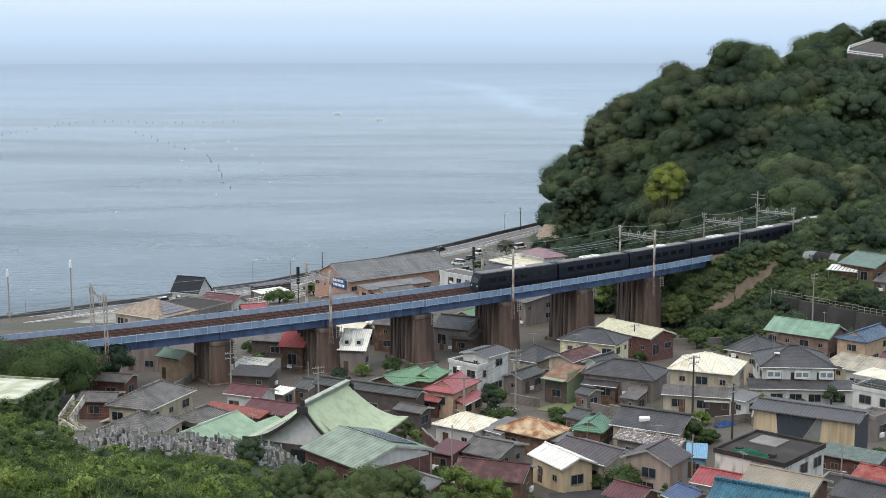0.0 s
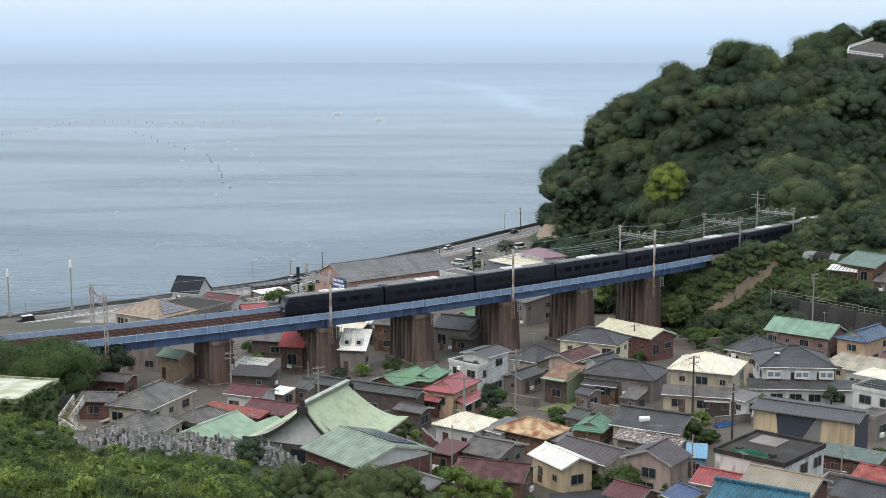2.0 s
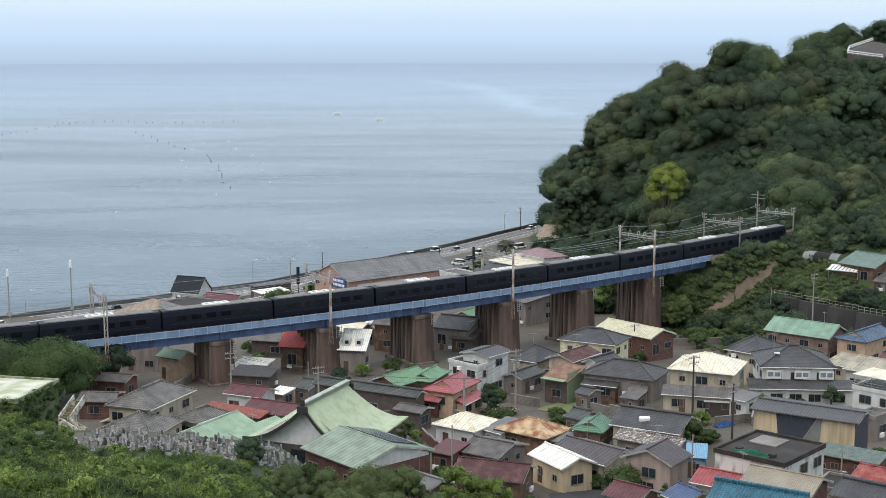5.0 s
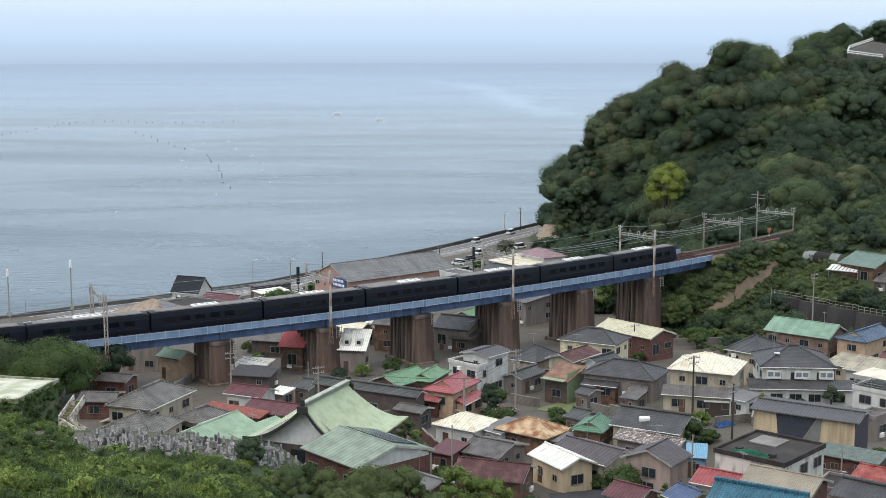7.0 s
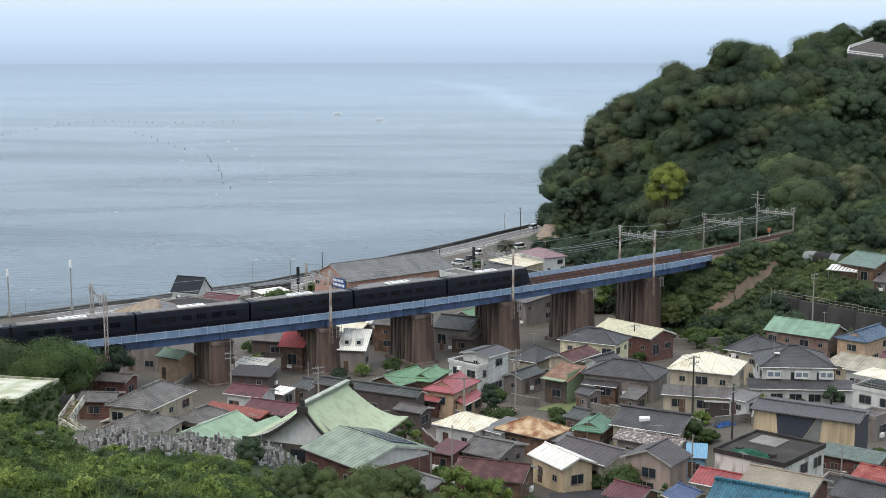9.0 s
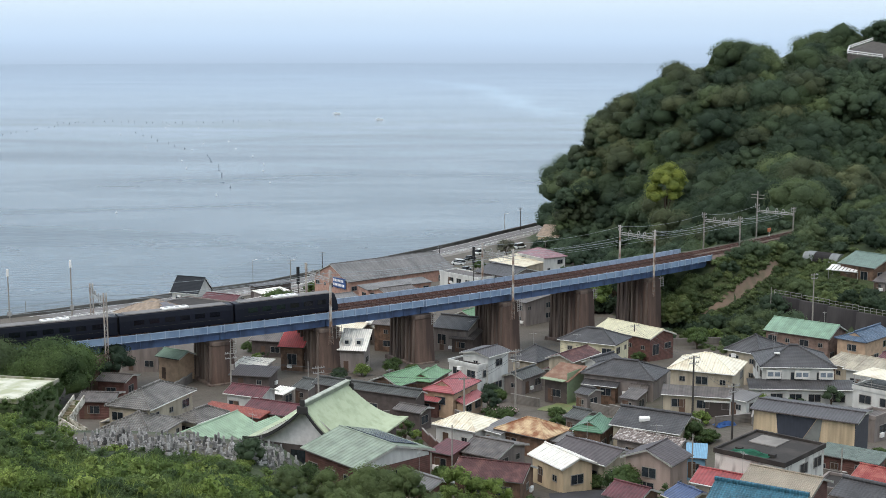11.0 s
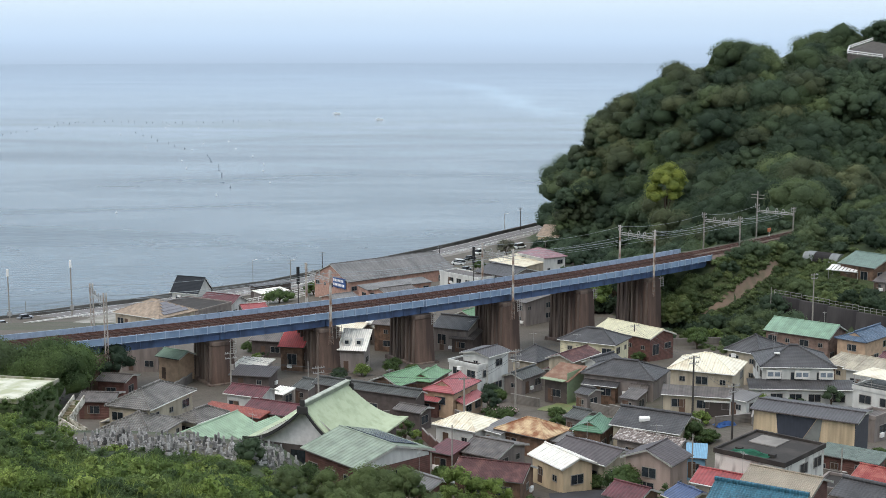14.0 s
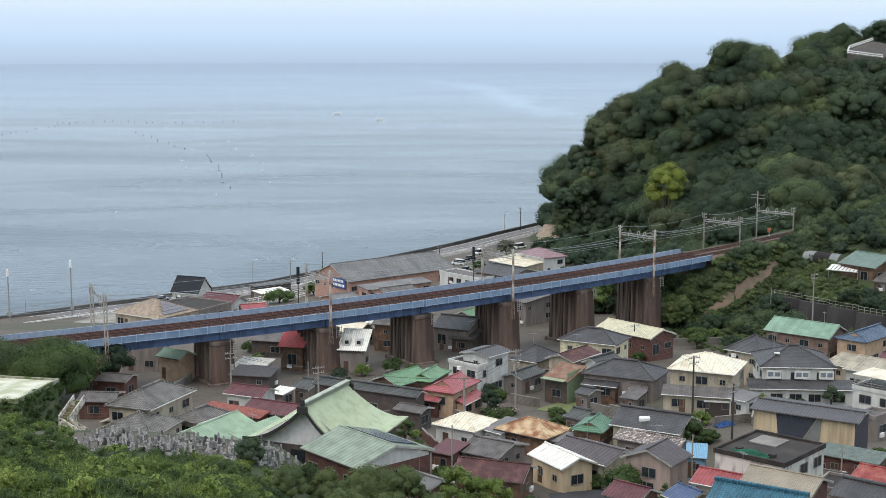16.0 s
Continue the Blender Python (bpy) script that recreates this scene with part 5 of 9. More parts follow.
wood = house(45.6, 167.4, 40.1, -31, 13.4, 7.0, 5.9, 'gable', 0.14, 'darkmetal', 'wood', 2, win=False)
flat_dark = house(36.1, 148.5, 41.5, -41, 8.3, 9.4, 5.28, 'flat', 0, 'darkflat', 'stainwhite', 2)
house(30.4, 143.6, 40.9, -35, 6.4, 5.0, 3.7, 'gable', 0.4, 'red', 'beige', 1)
house(33.8, 132.1, 43.7, -35, 7.5, 6.0, 4.58, 'gable', 0.36, 'taupe', 'redbrown', 1)
house(27.1, 114.0, 47.1, -32, 8.2, 9.0, 4.4, 'gable', 0.5, 'cyantile', 'beige', 1)
house(24.8, 156.0, 38.9, 55, 5.4, 6.6, 4.7, 'gable', 0.42, 'brownroof', 'pinkgrey', 2)
house(26.6, 170.8, 38.1, -36, 9.1, 4.5, 2.99, 'gable', 0.35, 'mottled', 'greywall', 1)
house(28.3, 179.8, 37.7, -30, 9.9, 8.1, 3.17, 'gable', 0.38, 'darktile', 'beige', 1)
house(30.9, 163.8, 38.8, -12, 2.6, 3.8, 2.64, 'shed', 0.2, 'skyblue', 'skybluewall', 1)
house(26.4, 143.0, 40.4, -58, 3.8, 4.9, 2.82, 'gable', 0.35, 'slate', 'beige', 1)
house(20.0, 141.3, 40.5, -41, 4.5, 5.0, 3.52, 'gable', 0.4, 'maroon', 'brownwall', 1)
house(47.6, 156.2, 40.9, -36, 7.5, 3.8, 2.7, 'shed', 0.12, 'greygreen', 'redbrown', 1)
house(45.6, 139.5, 43.0, -41, 4.7, 4.8, 3.52, 'gable', 0.35, 'redrust', 'brownwall', 1)
house(39.7, 123.3, 46.4, -40, 6.1, 5.9, 3.7, 'gable', 0.3, 'darktile', 'greywall', 1)
house(-66.4, 361.5, 19.6, -21, 8.6, 7.6, 5.5, 'gable', 1.0, 'black', 'white', 2)
house(-55.6, 345.8, 21.8, -28, 10.6, 7.6, 3.52, 'gable', 0.5, 'maroon', 'white', 1)
house(-48.8, 388.0, 17.6, 40, 9.5, 5.2, 2.6, 'shed', 0.06, 'whitemetal', 'greywall', 1, win=False)
house(-60.7, 332.3, 23.8, -31, 14.0, 11.8, 3.52, 'flat', 0, 'darkflat', 'greywall', 1)
house(-64.5, 306.2, 27.5, -33, 14.4, 12.1, 3.17, 'hip', 0.45, 'tan', 'beige', 1)
house(-16.5, 387.5, 21.6, 39, 37.3, 17.3, 4.4, 'gable', 0.45, 'greymetal', 'terracotta', 1)
house(27.5, 380.8, 27.0, -58, 12.4, 8.1, 4.84, 'hip', 0.4, 'mauve', 'white', 2)
house(21.1, 378.8, 26.5, -54, 15.0, 9.8, 3.52, 'shed', 0.1, 'cream', 'beige', 1)
house(17.3, 365.9, 26.9, -45, 13.0, 12.9, 2.64, 'gable', 0.25, 'darktile', 'greywall', 1)
house(38.0, 466.4, 22.3, -30, 8.3, 12.6, 2.82, 'gable', 0.5, 'tan', 'cream', 1)
house(6.5, 365.2, 26.0, -48, 15.4, 6.0, 2.99, 'flat', 0, 'greybrown', 'white', 1)
house(-26.6, 249.6, 31.8, -12, 5.0, 8.6, 4.4, 'gable', 0.5, 'brightred', 'brownwall', 1)
mansard = house(-15.9, 245.4, 32.0, -11, 5.4, 5.0, 4.1, 'shed', 0.6, 'whitemetal', 'greywall', 1)
house(-17.9, 276.3, 30.0, -28, 6.3, 8.3, 3.17, 'gable', 0.3, 'cream', 'greywall', 1)
house(-14.4, 280.8, 29.7, 76, 9.2, 3.7, 3.52, 'gable', 0.3, 'whitemetal', 'greywall', 1)
house(3.3, 270.9, 30.5, -27, 8.2, 9.4, 4.58, 'gable', 0.35, 'darktile', 'greywall', 1)
house(7.2, 290.5, 29.1, 53, 10.5, 5.8, 4.4, 'gable', 0.4, 'green', 'greywall', 1)
house(21.0, 303.6, 28.9, -47, 4.7, 12.6, 5.28, 'shed', 0.1, 'greybrown', 'greywall', 2)
house(-9.3, 271.8, 30.4, -22, 6.3, 10.0, 5.28, 'gable', 0.4, 'greybrown', 'brownwall', 2)
house(93.1, 297.3, 39.9, -53, 9.4, 11.9, 3.17, 'gable', 0.35, 'greengrey', 'brownwall', 1)
house(15.6, 178.3, 36.7, -32, 2.8, 3.8, 2.4, 'shed', 0.12, 'greymetal', 'greywall', 1)
house(8.3, 182.5, 36.5, -45, 3.7, 5.2, 2.8, 'shed', 0.15, 'greymetal', 'white', 1)
house(19.8, 192.0, 35.7, -40, 3.1, 5.1, 2.8, 'gable', 0.3, 'grey', 'greywall', 1)
house(29.0, 205.6, 35.2, -32, 3.0, 4.2, 2.5, 'shed', 0.15, 'greybrown', 'greywall', 1)
house(45.0, 158.0, 40.6, -32, 2.6, 3.5, 2.9, 'shed', 0.1, 'whitemetal', 'redbrown', 1)
house(57.0, 178.7, 39.0, -45, 2.6, 4.1, 3.34, 'flat', 0, 'greybrown', 'greywall', 1)
house(-33.2, 236.3, 32.5, -19, 6.2, 5.8, 2.6, 'shed', 0.12, 'whitemetal', 'greywall', 1)
house(-31.8, 228.9, 33.0, -13, 7.5, 5.1, 2.6, 'shed', 0.12, 'darkmetal', 'darkwall', 1)
house(-31.5, 264.2, 30.7, -15, 10.2, 7.6, 3.17, 'gable', 0.3, 'greybrown', 'darkwall', 1)
house(4.8, 267.9, 30.6, -23, 5.2, 6.4, 2.8, 'shed', 0.2, 'greybrown', 'darkwall', 1)
house(43.4, 194.8, 37.7, -45, 3.4, 4.0, 2.6, 'shed', 0.12, 'greymetal', 'white', 1)
house(68.9, 227.8, 34.9, -54, 5.4, 8.7, 2.82, 'gable', 0.25, 'beigeroof', 'beige', 1)
house(93.4, 289.3, 38.5, -38, 2.9, 7.7, 2.4, 'shed', 0.15, 'greybrown', 'greywall', 1)
house(77.8, 235.9, 33.5, -48, 3.0, 6.0, 2.82, 'gable', 0.3, 'maroon', 'beige', 1)
house(-21.1, 217.6, 33.7, -36, 3.5, 5.7, 2.64, 'gable', 0.3, 'grey', 'greywall', 1)
house(-25.4, 213.1, 34.0, -28, 3.0, 3.6, 2.4, 'shed', 0.1, 'whitemetal', 'greywall', 1)
house(-50.5, 401.5, 17.4, 41, 13.0, 3.2, 2.5, 'shed', 0.08, 'darkmetal', 'darkwall', 1, win=False, name="roadside_shed", label="long dark low shed beside the coast road")
house(-46.9, 336.7, 23.0, 24, 6.5, 5.3, 2.64, 'gable', 0.3, 'red', 'greywall', 1)
house(-25.6, 341.0, 24.4, 36, 7.4, 8.1, 2.82, 'gable', 0.25, 'greymetal', 'terracotta', 1)
house(-12.2, 347.3, 25.1, 36, 9.8, 6.3, 2.99, 'gable', 0.25, 'greybrown', 'terracotta', 1)
house(-12.7, 364.4, 23.3, 37, 21.2, 5.2, 2.99, 'shed', 0.12, 'greymetal', 'terracotta', 1)
house(19.2, 232.4, 32.8, 59, 5.2, 3.2, 2.64, 'gable', 0.35, 'maroonrust', 'greywall', 1)
house(22.7, 210.8, 34.2, -43, 2.7, 4.1, 2.8, 'gable', 0.3, 'darktile', 'greywall', 1)
house(-4.3, 196.9, 35.3, -31, 4.8, 3.9, 2.8, 'gable', 0.25, 'greybrown', 'darkwall', 1)
house(0.8, 169.7, 37.4, -34, 3.6, 4.2, 2.8, 'shed', 0.15, 'maroon', 'redbrown', 1)
house(41.3, 140.1, 42.7, -33, 3.5, 5.0, 2.8, 'flat', 0, 'darkflat', 'greywall', 1)


# ---------------------------------------------------------------- details on single houses
def lean_to(hs, x0, x1, y_in, y_out, z_in, z_out, roof, wall=None, windows=()):
    """A lower roof in front of a house wall, with its own wall and windows."""
    bm = bmesh.new()
    slab(bm, [[(x0, y_out, z_out), (x1, y_out, z_out), (x1, y_in, z_in), (x0, y_in, z_in)]], 0.14)
    part("lower_roof", bm, ROOFS[roof][1], hs)
    bm = bmesh.new()
    add_rod(bm, (x0, y_out - 0.05, z_out - 0.06), (x1, y_out - 0.05, z_out - 0.06), 0.07, 6)
    part("gutter", bm, TRIM, hs)
    if wall:
        bm = bmesh.new()
        add_box(bm, x0 + 0.4, x1 - 0.4, y_out + 0.45, y_in, -3, z_out - 0.05)
        part("lower_wall", bm, WALLS[wall][1], hs)
        for xx, zz, key in windows:
            w = shared("window", WIN[key][0], hs, pose(xx, y_out + 0.43, zz))
            shared("pane", WIN[key][1], w)


lean_to(white_house, -7.6, 8.2, -4.4, -7.2, 3.6, 2.7, "darktile", "white", ((-6.2, 1.3, (1.7, 1.1)), (-3.4, 1.3, (1.7, 1.1)), (-0.6, 1.3, (1.7, 1.1)), (2.2, 1.3, (1.7, 1.1)), (5.8, 1.3, (1.7, 1.1))))
for xx in (-3.6, 0.6, 4.2):
    box_part("bay_window", (xx - 1.1, xx + 1.1, -5.0, -4.5, 3.75, 5.05), TRIM, white_house, "white framed bay window")
    for px in (xx - 0.5, xx + 0.5):
        box_part("bay_pane", (px - 0.4, px + 0.4, -5.02, -4.99, 4.1, 4.75), PALE_GLASS, white_house)
box_part("skylight", (-3.2, -2.4, -2.6, -1.9, 7.0, 7.15), TRIM, white_house, "small white skylight")
lean_to(tile_house, -4.6, 4.6, 3.4, 5.4, 2.9, 2.3, "tile", "beige")
lean_to(pink, -3.6, 3.6, -2.6, -4.2, 2.9, 2.2, "pink", "tanwall", ((-1.5, 1.2, (1.7, 1.1)), (1.5, 1.2, (1.7, 1.1))))
lean_to(grey_house, -5.6, 0.4, -3.6, -5.4, 2.5, 2.0, "darktile", "brownwall", ((-4.2, 1.0, (1.7, 1.1)), (-1.6, 1.0, (1.7, 1.1))))
lean_to(grey_house, 2.2, 5.2, -3.6, -5.0, 2.6, 2.1, "greybrown", "white", ((3.6, 1.0, (0.8, 0.7)),))

DARK_PANEL = mat("dark_cladding", (58, 62, 72), 0.5, var=0.1, ribs=[("X", 0.4, 0.3)])
GREY_PANEL = mat("grey_cladding", (120, 122, 118), 0.6, var=0.1)


def clad_panel(hs, pts, y, material, label):
    bm = bmesh.new()
    f = [bm.verts.new((a, y - 0.06, b)) for a, b in pts]
    g = [bm.verts.new((a, y, b)) for a, b in pts]
    bm.faces.new(f)
    bm.faces.new(g[::-1])
    for i in range(len(pts)):
        j = (i + 1) % len(pts)
        bm.faces.new((f[i], g[i], g[j], f[j]))
    bmesh.ops.recalc_face_normals(bm, faces=bm.faces[:])
    part("cladding_panel", bm, material, hs, label)


def front_of(hs):
    w = [k for k in hs.children if k.name.startswith("wall")][0]
    return min(c[1] for c in w.bound_box), max(c[0] for c in w.bound_box), max(c[2] for c in w.bound_box)


wy, wx, wz = front_of(wood)
clad_panel(wood, [(-3.4, wz - 0.6), (1.6, wz - 0.6), (-0.7, wz - 4.4), (-3.0, wz - 4.4)], wy - 0.02, DARK_PANEL, "dark blue-grey slanted cladding")
clad_panel(wood, [(1.7, wz - 0.6), (2.3, wz - 0.6), (1.9, wz - 4.2), (-0.6, wz - 4.4)], wy - 0.02, GREY_PANEL, "grey slanted cladding")
box_part("side_cladding", (wx, wx + 0.08, wy, -wy, -1, wz - 0.6), DARK_PANEL, wood, "dark side cladding")


for xx in (-1.1, 1.1):
    box_part("dormer", (xx - 0.6, xx + 0.6, -1.5, -0.2, 4.7, 6.0), WALLS["white"][1], mansard, "white dormer")
    box_part("dormer_pane", (xx - 0.35, xx + 0.35, -1.53, -1.5, 5.1, 5.7), GLASS, mansard)


def gable_board(hs, x, y0, z0, z1, material, label):
    """A board that fills a gable end above its wall."""
    bm = bmesh.new()
    pts = [(-y0, z0), (y0, z0), (y0, z0 + 0.35), (0, z1), (-y0, z0 + 0.35)]
    f = [bm.verts.new((x + 0.07, a, b)) for a, b in pts]
    g = [bm.verts.new((x + 0.005, a, b)) for a, b in pts]
    bm.faces.new(f)
    bm.faces.new(g[::-1])
    for i in range(5):
        j = (i + 1) % 5
        bm.faces.new((f[i], g[i], g[j], f[j]))
    bmesh.ops.recalc_face_normals(bm, faces=bm.faces[:])
    part("gable_board", bm, material, hs, label)


gable_board(ribbed_house, 5.1, 5.2, 3.9, 5.85, WALLS["white"][1], "white painted gable")


def roof_rim(hs, material):
    for k in hs.children:
        if k.name.startswith("parapet"):
            k.data.materials[0] = material


roof_rim(flat_dark, ROOFS["darkflat"][1])
roof_rim(ivy_block, mat("mossy_rim", (150, 146, 130), 0.9, second=(84, 96, 52), patch=0.5, scale=0.8))
wy, wx, wz = front_of(flat_dark)
box_part("roof_slab", (-wx * 0.7, wx * 0.1, -wy * 0.1, -wy * 0.8, wz + 0.15, wz + 0.3), CONCRETE, flat_dark, "pale concrete roof slab")
for k in range(3):
    box_part("roof_vent", (-wx * 0.6 + k * 2.0, -wx * 0.6 + k * 2.0 + 0.7, wy * 0.7, wy * 0.7 + 0.6, wz, wz + 0.55), ROOFS["darkflat"][1], flat_dark)

wy, wx, wz = front_of(green_shop)
box_part("side_cladding", (wx, wx + 0.07, wy, -wy, -1, wz + 0.1), WALLS["greenwall"][1], green_shop, "pale green sheet-metal side")
box_part("awning_sheet", (-wx - 0.2, wx, wy - 1.3, wy, wz - 1.1, wz - 1.0), WALLS["greenwall"][1], green_shop, "green sheet awning")
wy, wx, wz = front_of(carport_house)
# dark sheet on the uncut wall: the shade inside the carport, painted
box_part("carport_opening", (0.6, 4.2, wy - 0.04, wy + 0.02, -0.6, 1.9), TRIM_DARK, carport_house, "dark sheet painted as the shaded carport")
box_part("carport_beam", (0.4, 4.4, wy - 0.3, wy - 0.05, 1.9, 2.15), TRIM, carport_house)


def roof_net():
    """A green net thrown over the corner of the dark flat roof."""
    rng = random.Random(5)
    bm = bmesh.new()
    g = []
    for i in range(9):
        row = []
        for j in range(6):
            u, v = i / 8, j / 5
            row.append(bm.verts.new((-2.2 + 4.4 * u, -1.0 + 2.0 * v, 0.55 * math.exp(-((u - 0.5) ** 2 + (v - 0.5) ** 2) * 9) + rng.uniform(0, 0.1))))
        g.append(row)
    for a, b in zip(g, g[1:]):
        for i in range(5):
            bm.faces.new((a[i], b[i], b[i + 1], a[i + 1]))
    bmesh.ops.solidify(bm, geom=bm.faces[:], thickness=0.02)
    ob = part("net", bm, mat("green_net", (44, 120, 92), 0.8, var=0.25, fine=20))
    fx, fy, fz = front_of(flat_dark)[1], front_of(flat_dark)[0], front_of(flat_dark)[2]
    ob.matrix_basis = flat_dark.matrix_basis @ pose(-fx * 0.1, fy + 1.1, fz + 0.2)
    tagged(ob, "green net thrown over a dark flat roof", "net")


roof_net()

# balcony with awning
wy, wx, wz = front_of(balcony_house)
box_part("awning", (-wx, wx * 0.7, wy - 0.3, -wy * 0.2, wz + 2.0, wz + 2.08), ROOFS["cream"][1], balcony_house, "cream sheet awning on posts")
for xx in (-wx + 0.1, -wx * 0.2, wx * 0.65):
    for yy in (wy + 0.05, -wy * 0.15):
        bm = bmesh.new()
        add_rod(bm, (xx, yy, wz), (xx, yy, wz + 2.0), 0.05, 6)
        part("awning_post", bm, STEEL, balcony_house)
for zz in (0.4, 0.75, 1.1):
    bm = bmesh.new()
    for a, b in (((-wx, wy), (wx, wy)), ((-wx, wy), (-wx, -wy))):
        add_rod(bm, (a[0], a[1] - 0.1, wz + zz), (b[0], b[1] - 0.1, wz + zz), 0.04, 5)
    part("balcony_rail", bm, STEEL, balcony_house)


def outdoor_stair():
    """Two flights down the side of the old flat-roofed building, with flaking white parapets."""
    c = tagged(new("outdoor_stair"), "overgrown concrete outdoor stair with flaking white parapets", "stair")
    white = mat("flaking_white", (196, 190, 178), 0.8, second=(110, 100, 82), patch=0.54, scale=2)
    slabm = mat("stair_concrete", (120, 108, 88), 0.95, second=(78, 88, 52), patch=0.5, scale=1.2)
    flights = ((Vector((-45.9, 170.6, 46.5)), Vector((-47.0, 167.4, 44.6)), 1.5), (Vector((-46.8, 166.9, 44.6)), Vector((-44.0, 165.6, 43.4)), 1.1))
    for a, b, wid in flights:
        along = b - a
        n = 9
        side = Vector((-along.y, along.x, 0)).normalized() * wid / 2
        for i in range(n):
            q, r = a.lerp(b, i / n), a.lerp(b, (i + 1) / n)
            bm = bmesh.new()
            vs = [bm.verts.new((v.x, v.y, z)) for z in (r.z - 0.35, r.z) for v in (q - side, r - side, r + side, q + side)]
            for f in ((0, 3, 2, 1), (4, 5, 6, 7), (0, 1, 5, 4), (1, 2, 6, 5), (2, 3, 7, 6), (3, 0, 4, 7)):
                bm.faces.new([vs[k] for k in f])
            bmesh.ops.recalc_face_normals(bm, faces=bm.faces[:])
            part("step", bm, slabm, c)
        for sg in (-1, 1):
            bm = bmesh.new()
            o, th = side * sg, side.normalized() * 0.08
            vs = [bm.verts.new(v + o + t + Vector((0, 0, z))) for t in (-th, th) for v, z in ((a, -0.5), (b, -0.5), (b, 0.5), (a, 0.5))]
            for f in ((0, 1, 2, 3), (7, 6, 5, 4), (0, 4, 5, 1), (1, 5, 6, 2), (2, 6, 7, 3), (3, 7, 4, 0)):
                bm.faces.new([vs[k] for k in f])
            bmesh.ops.recalc_face_normals(bm, faces=bm.faces[:])
            part("parapet", bm, white, c, "flaking white parapet")
    for x, y, z in ((-47.4, 167.3, 44.4), (-46.5, 170.2, 46.2), (-45.0, 166.0, 43.6)):
        bm = bmesh.new()
        add_box(bm, x - 0.25, x + 0.25, y - 0.25, y + 0.25, land_at(x, y) - 0.5, z)
        part("pillar", bm, white, c)


outdoor_stair()


# ---------------------------------------------------------------- plants
def ico(sub):
    bm = bmesh.new()
    bmesh.ops.create_icosphere(bm, subdivisions=sub, radius=1.0)
    v = np.array([p.co[:] for p in bm.verts])
    f = np.array([[q.index for q in p.verts] for p in bm.faces])
    bm.free()
    return v, f


ICO = {1: ico(1), 2: ico(2)}


def clumps(rng, centres, radii, leaves, size, squash=0.8, core=0.74, sub=1, loose=0.4):
    """Rounded clumps of small leaf blades about the centres. Returns points and triangles."""
    V, T = [], []
    base = 0
    ICO_V, ICO_F = ICO[sub]
    for c, r in zip(centres, radii):
        jig = 1 + rng.normal(0, 0.17, (len(ICO_V), 1))
        v = ICO_V * jig * r * core
        v[:, 2] *= squash
        V.append(v + c)
        T.append(ICO_F + base)
        base += len(v)
        k = int(leaves * r * r)
        if k < 1:
            continue
        d = rng.normal(0, 1, (k, 3))
        d[:, 2] = np.where(d[:, 2] < -0.35, -d[:, 2], d[:, 2])
        d /= np.linalg.norm(d, axis=1, keepdims=True)
        p = d * (r * rng.uniform(0.74, 1.06, (k, 1)))
        p[:, 2] *= squash
        nrm = d + rng.normal(0, loose, (k, 3)) + np.array([0, 0, 0.4])
        nrm /= np.linalg.norm(nrm, axis=1, keepdims=True)
        a = np.cross(nrm, rng.normal(0, 1, (k, 3)))
        a /= np.linalg.norm(a, axis=1, keepdims=True) + 1e-9
        b = np.cross(nrm, a)
        s = size * rng.uniform(0.6, 1.4, (k, 1))
        blade = np.stack([p + a * s, p - a * s * 0.6 + b * s * 0.55, p - a * s * 0.6 - b * s * 0.55], 1) + c
        V.append(blade.reshape(-1, 3))
        T.append(np.arange(3 * k).reshape(k, 3) + base)
        base += 3 * k
    return np.concatenate(V), np.concatenate(T)


def soup(name, pieces, material, tones=None):
    """One mesh from several (points, triangles), each with its own tone."""
    V, tri, tone = [], [], []
    base = 0
    for i, (v, t) in enumerate(pieces):
        V.append(v)
        tri.append(t + base)
        tone.append(np.full(len(v), 0.5 if tones is None else tones[i]))
        base += len(v)
    V = np.concatenate(V).astype(np.float32)
    tri = np.concatenate(tri).astype(np.int32)
    me = bpy.data.meshes.new(name)
    me.vertices.add(len(V))
    me.vertices.foreach_set("co", V.ravel())
    me.loops.add(tri.size)
    me.loops.foreach_set("vertex_index", tri.ravel())
    me.polygons.add(len(tri))
    me.polygons.foreach_set("loop_start", 3 * np.arange(len(tri), dtype=np.int32))
    me.update(calc_edges=True)
    me.polygons.foreach_set("use_smooth", [True] * len(tri))
    at = me.attributes.new("tone", "FLOAT", "POINT")
    at.data.foreach_set("value", np.concatenate(tone).astype(np.float32))
    me.materials.append(material)
    return me


def crown_lobes(rng, R, H, k, big=1.0):
    """Centres and sizes of the clumps of one domed crown: R wide, H high above its base."""
    c, r = [], []
    turn = rng.uniform(0, 6.28)
    lean = rng.uniform(-0.14, 0.14, 2) * R
    for i in range(k):
        f = (i + 0.5) / k
        up = max(-0.3, 1 - 1.22 * f) + rng.uniform(-0.1, 0.1)
        out = math.sqrt(max(0.0, 1 - min(1.0, up) ** 2)) * rng.uniform(0.78, 1.08)
        a = turn + 2.4 * i + rng.uniform(-0.4, 0.4)
        c.append((lean[0] * up + math.cos(a) * out * R * 0.7, lean[1] * up + math.sin(a) * out * R * 0.7, H * (0.38 + 0.46 * up)))
        r.append(R * rng.uniform(0.26, 0.58) * big)
    return np.array(c), np.array(r)


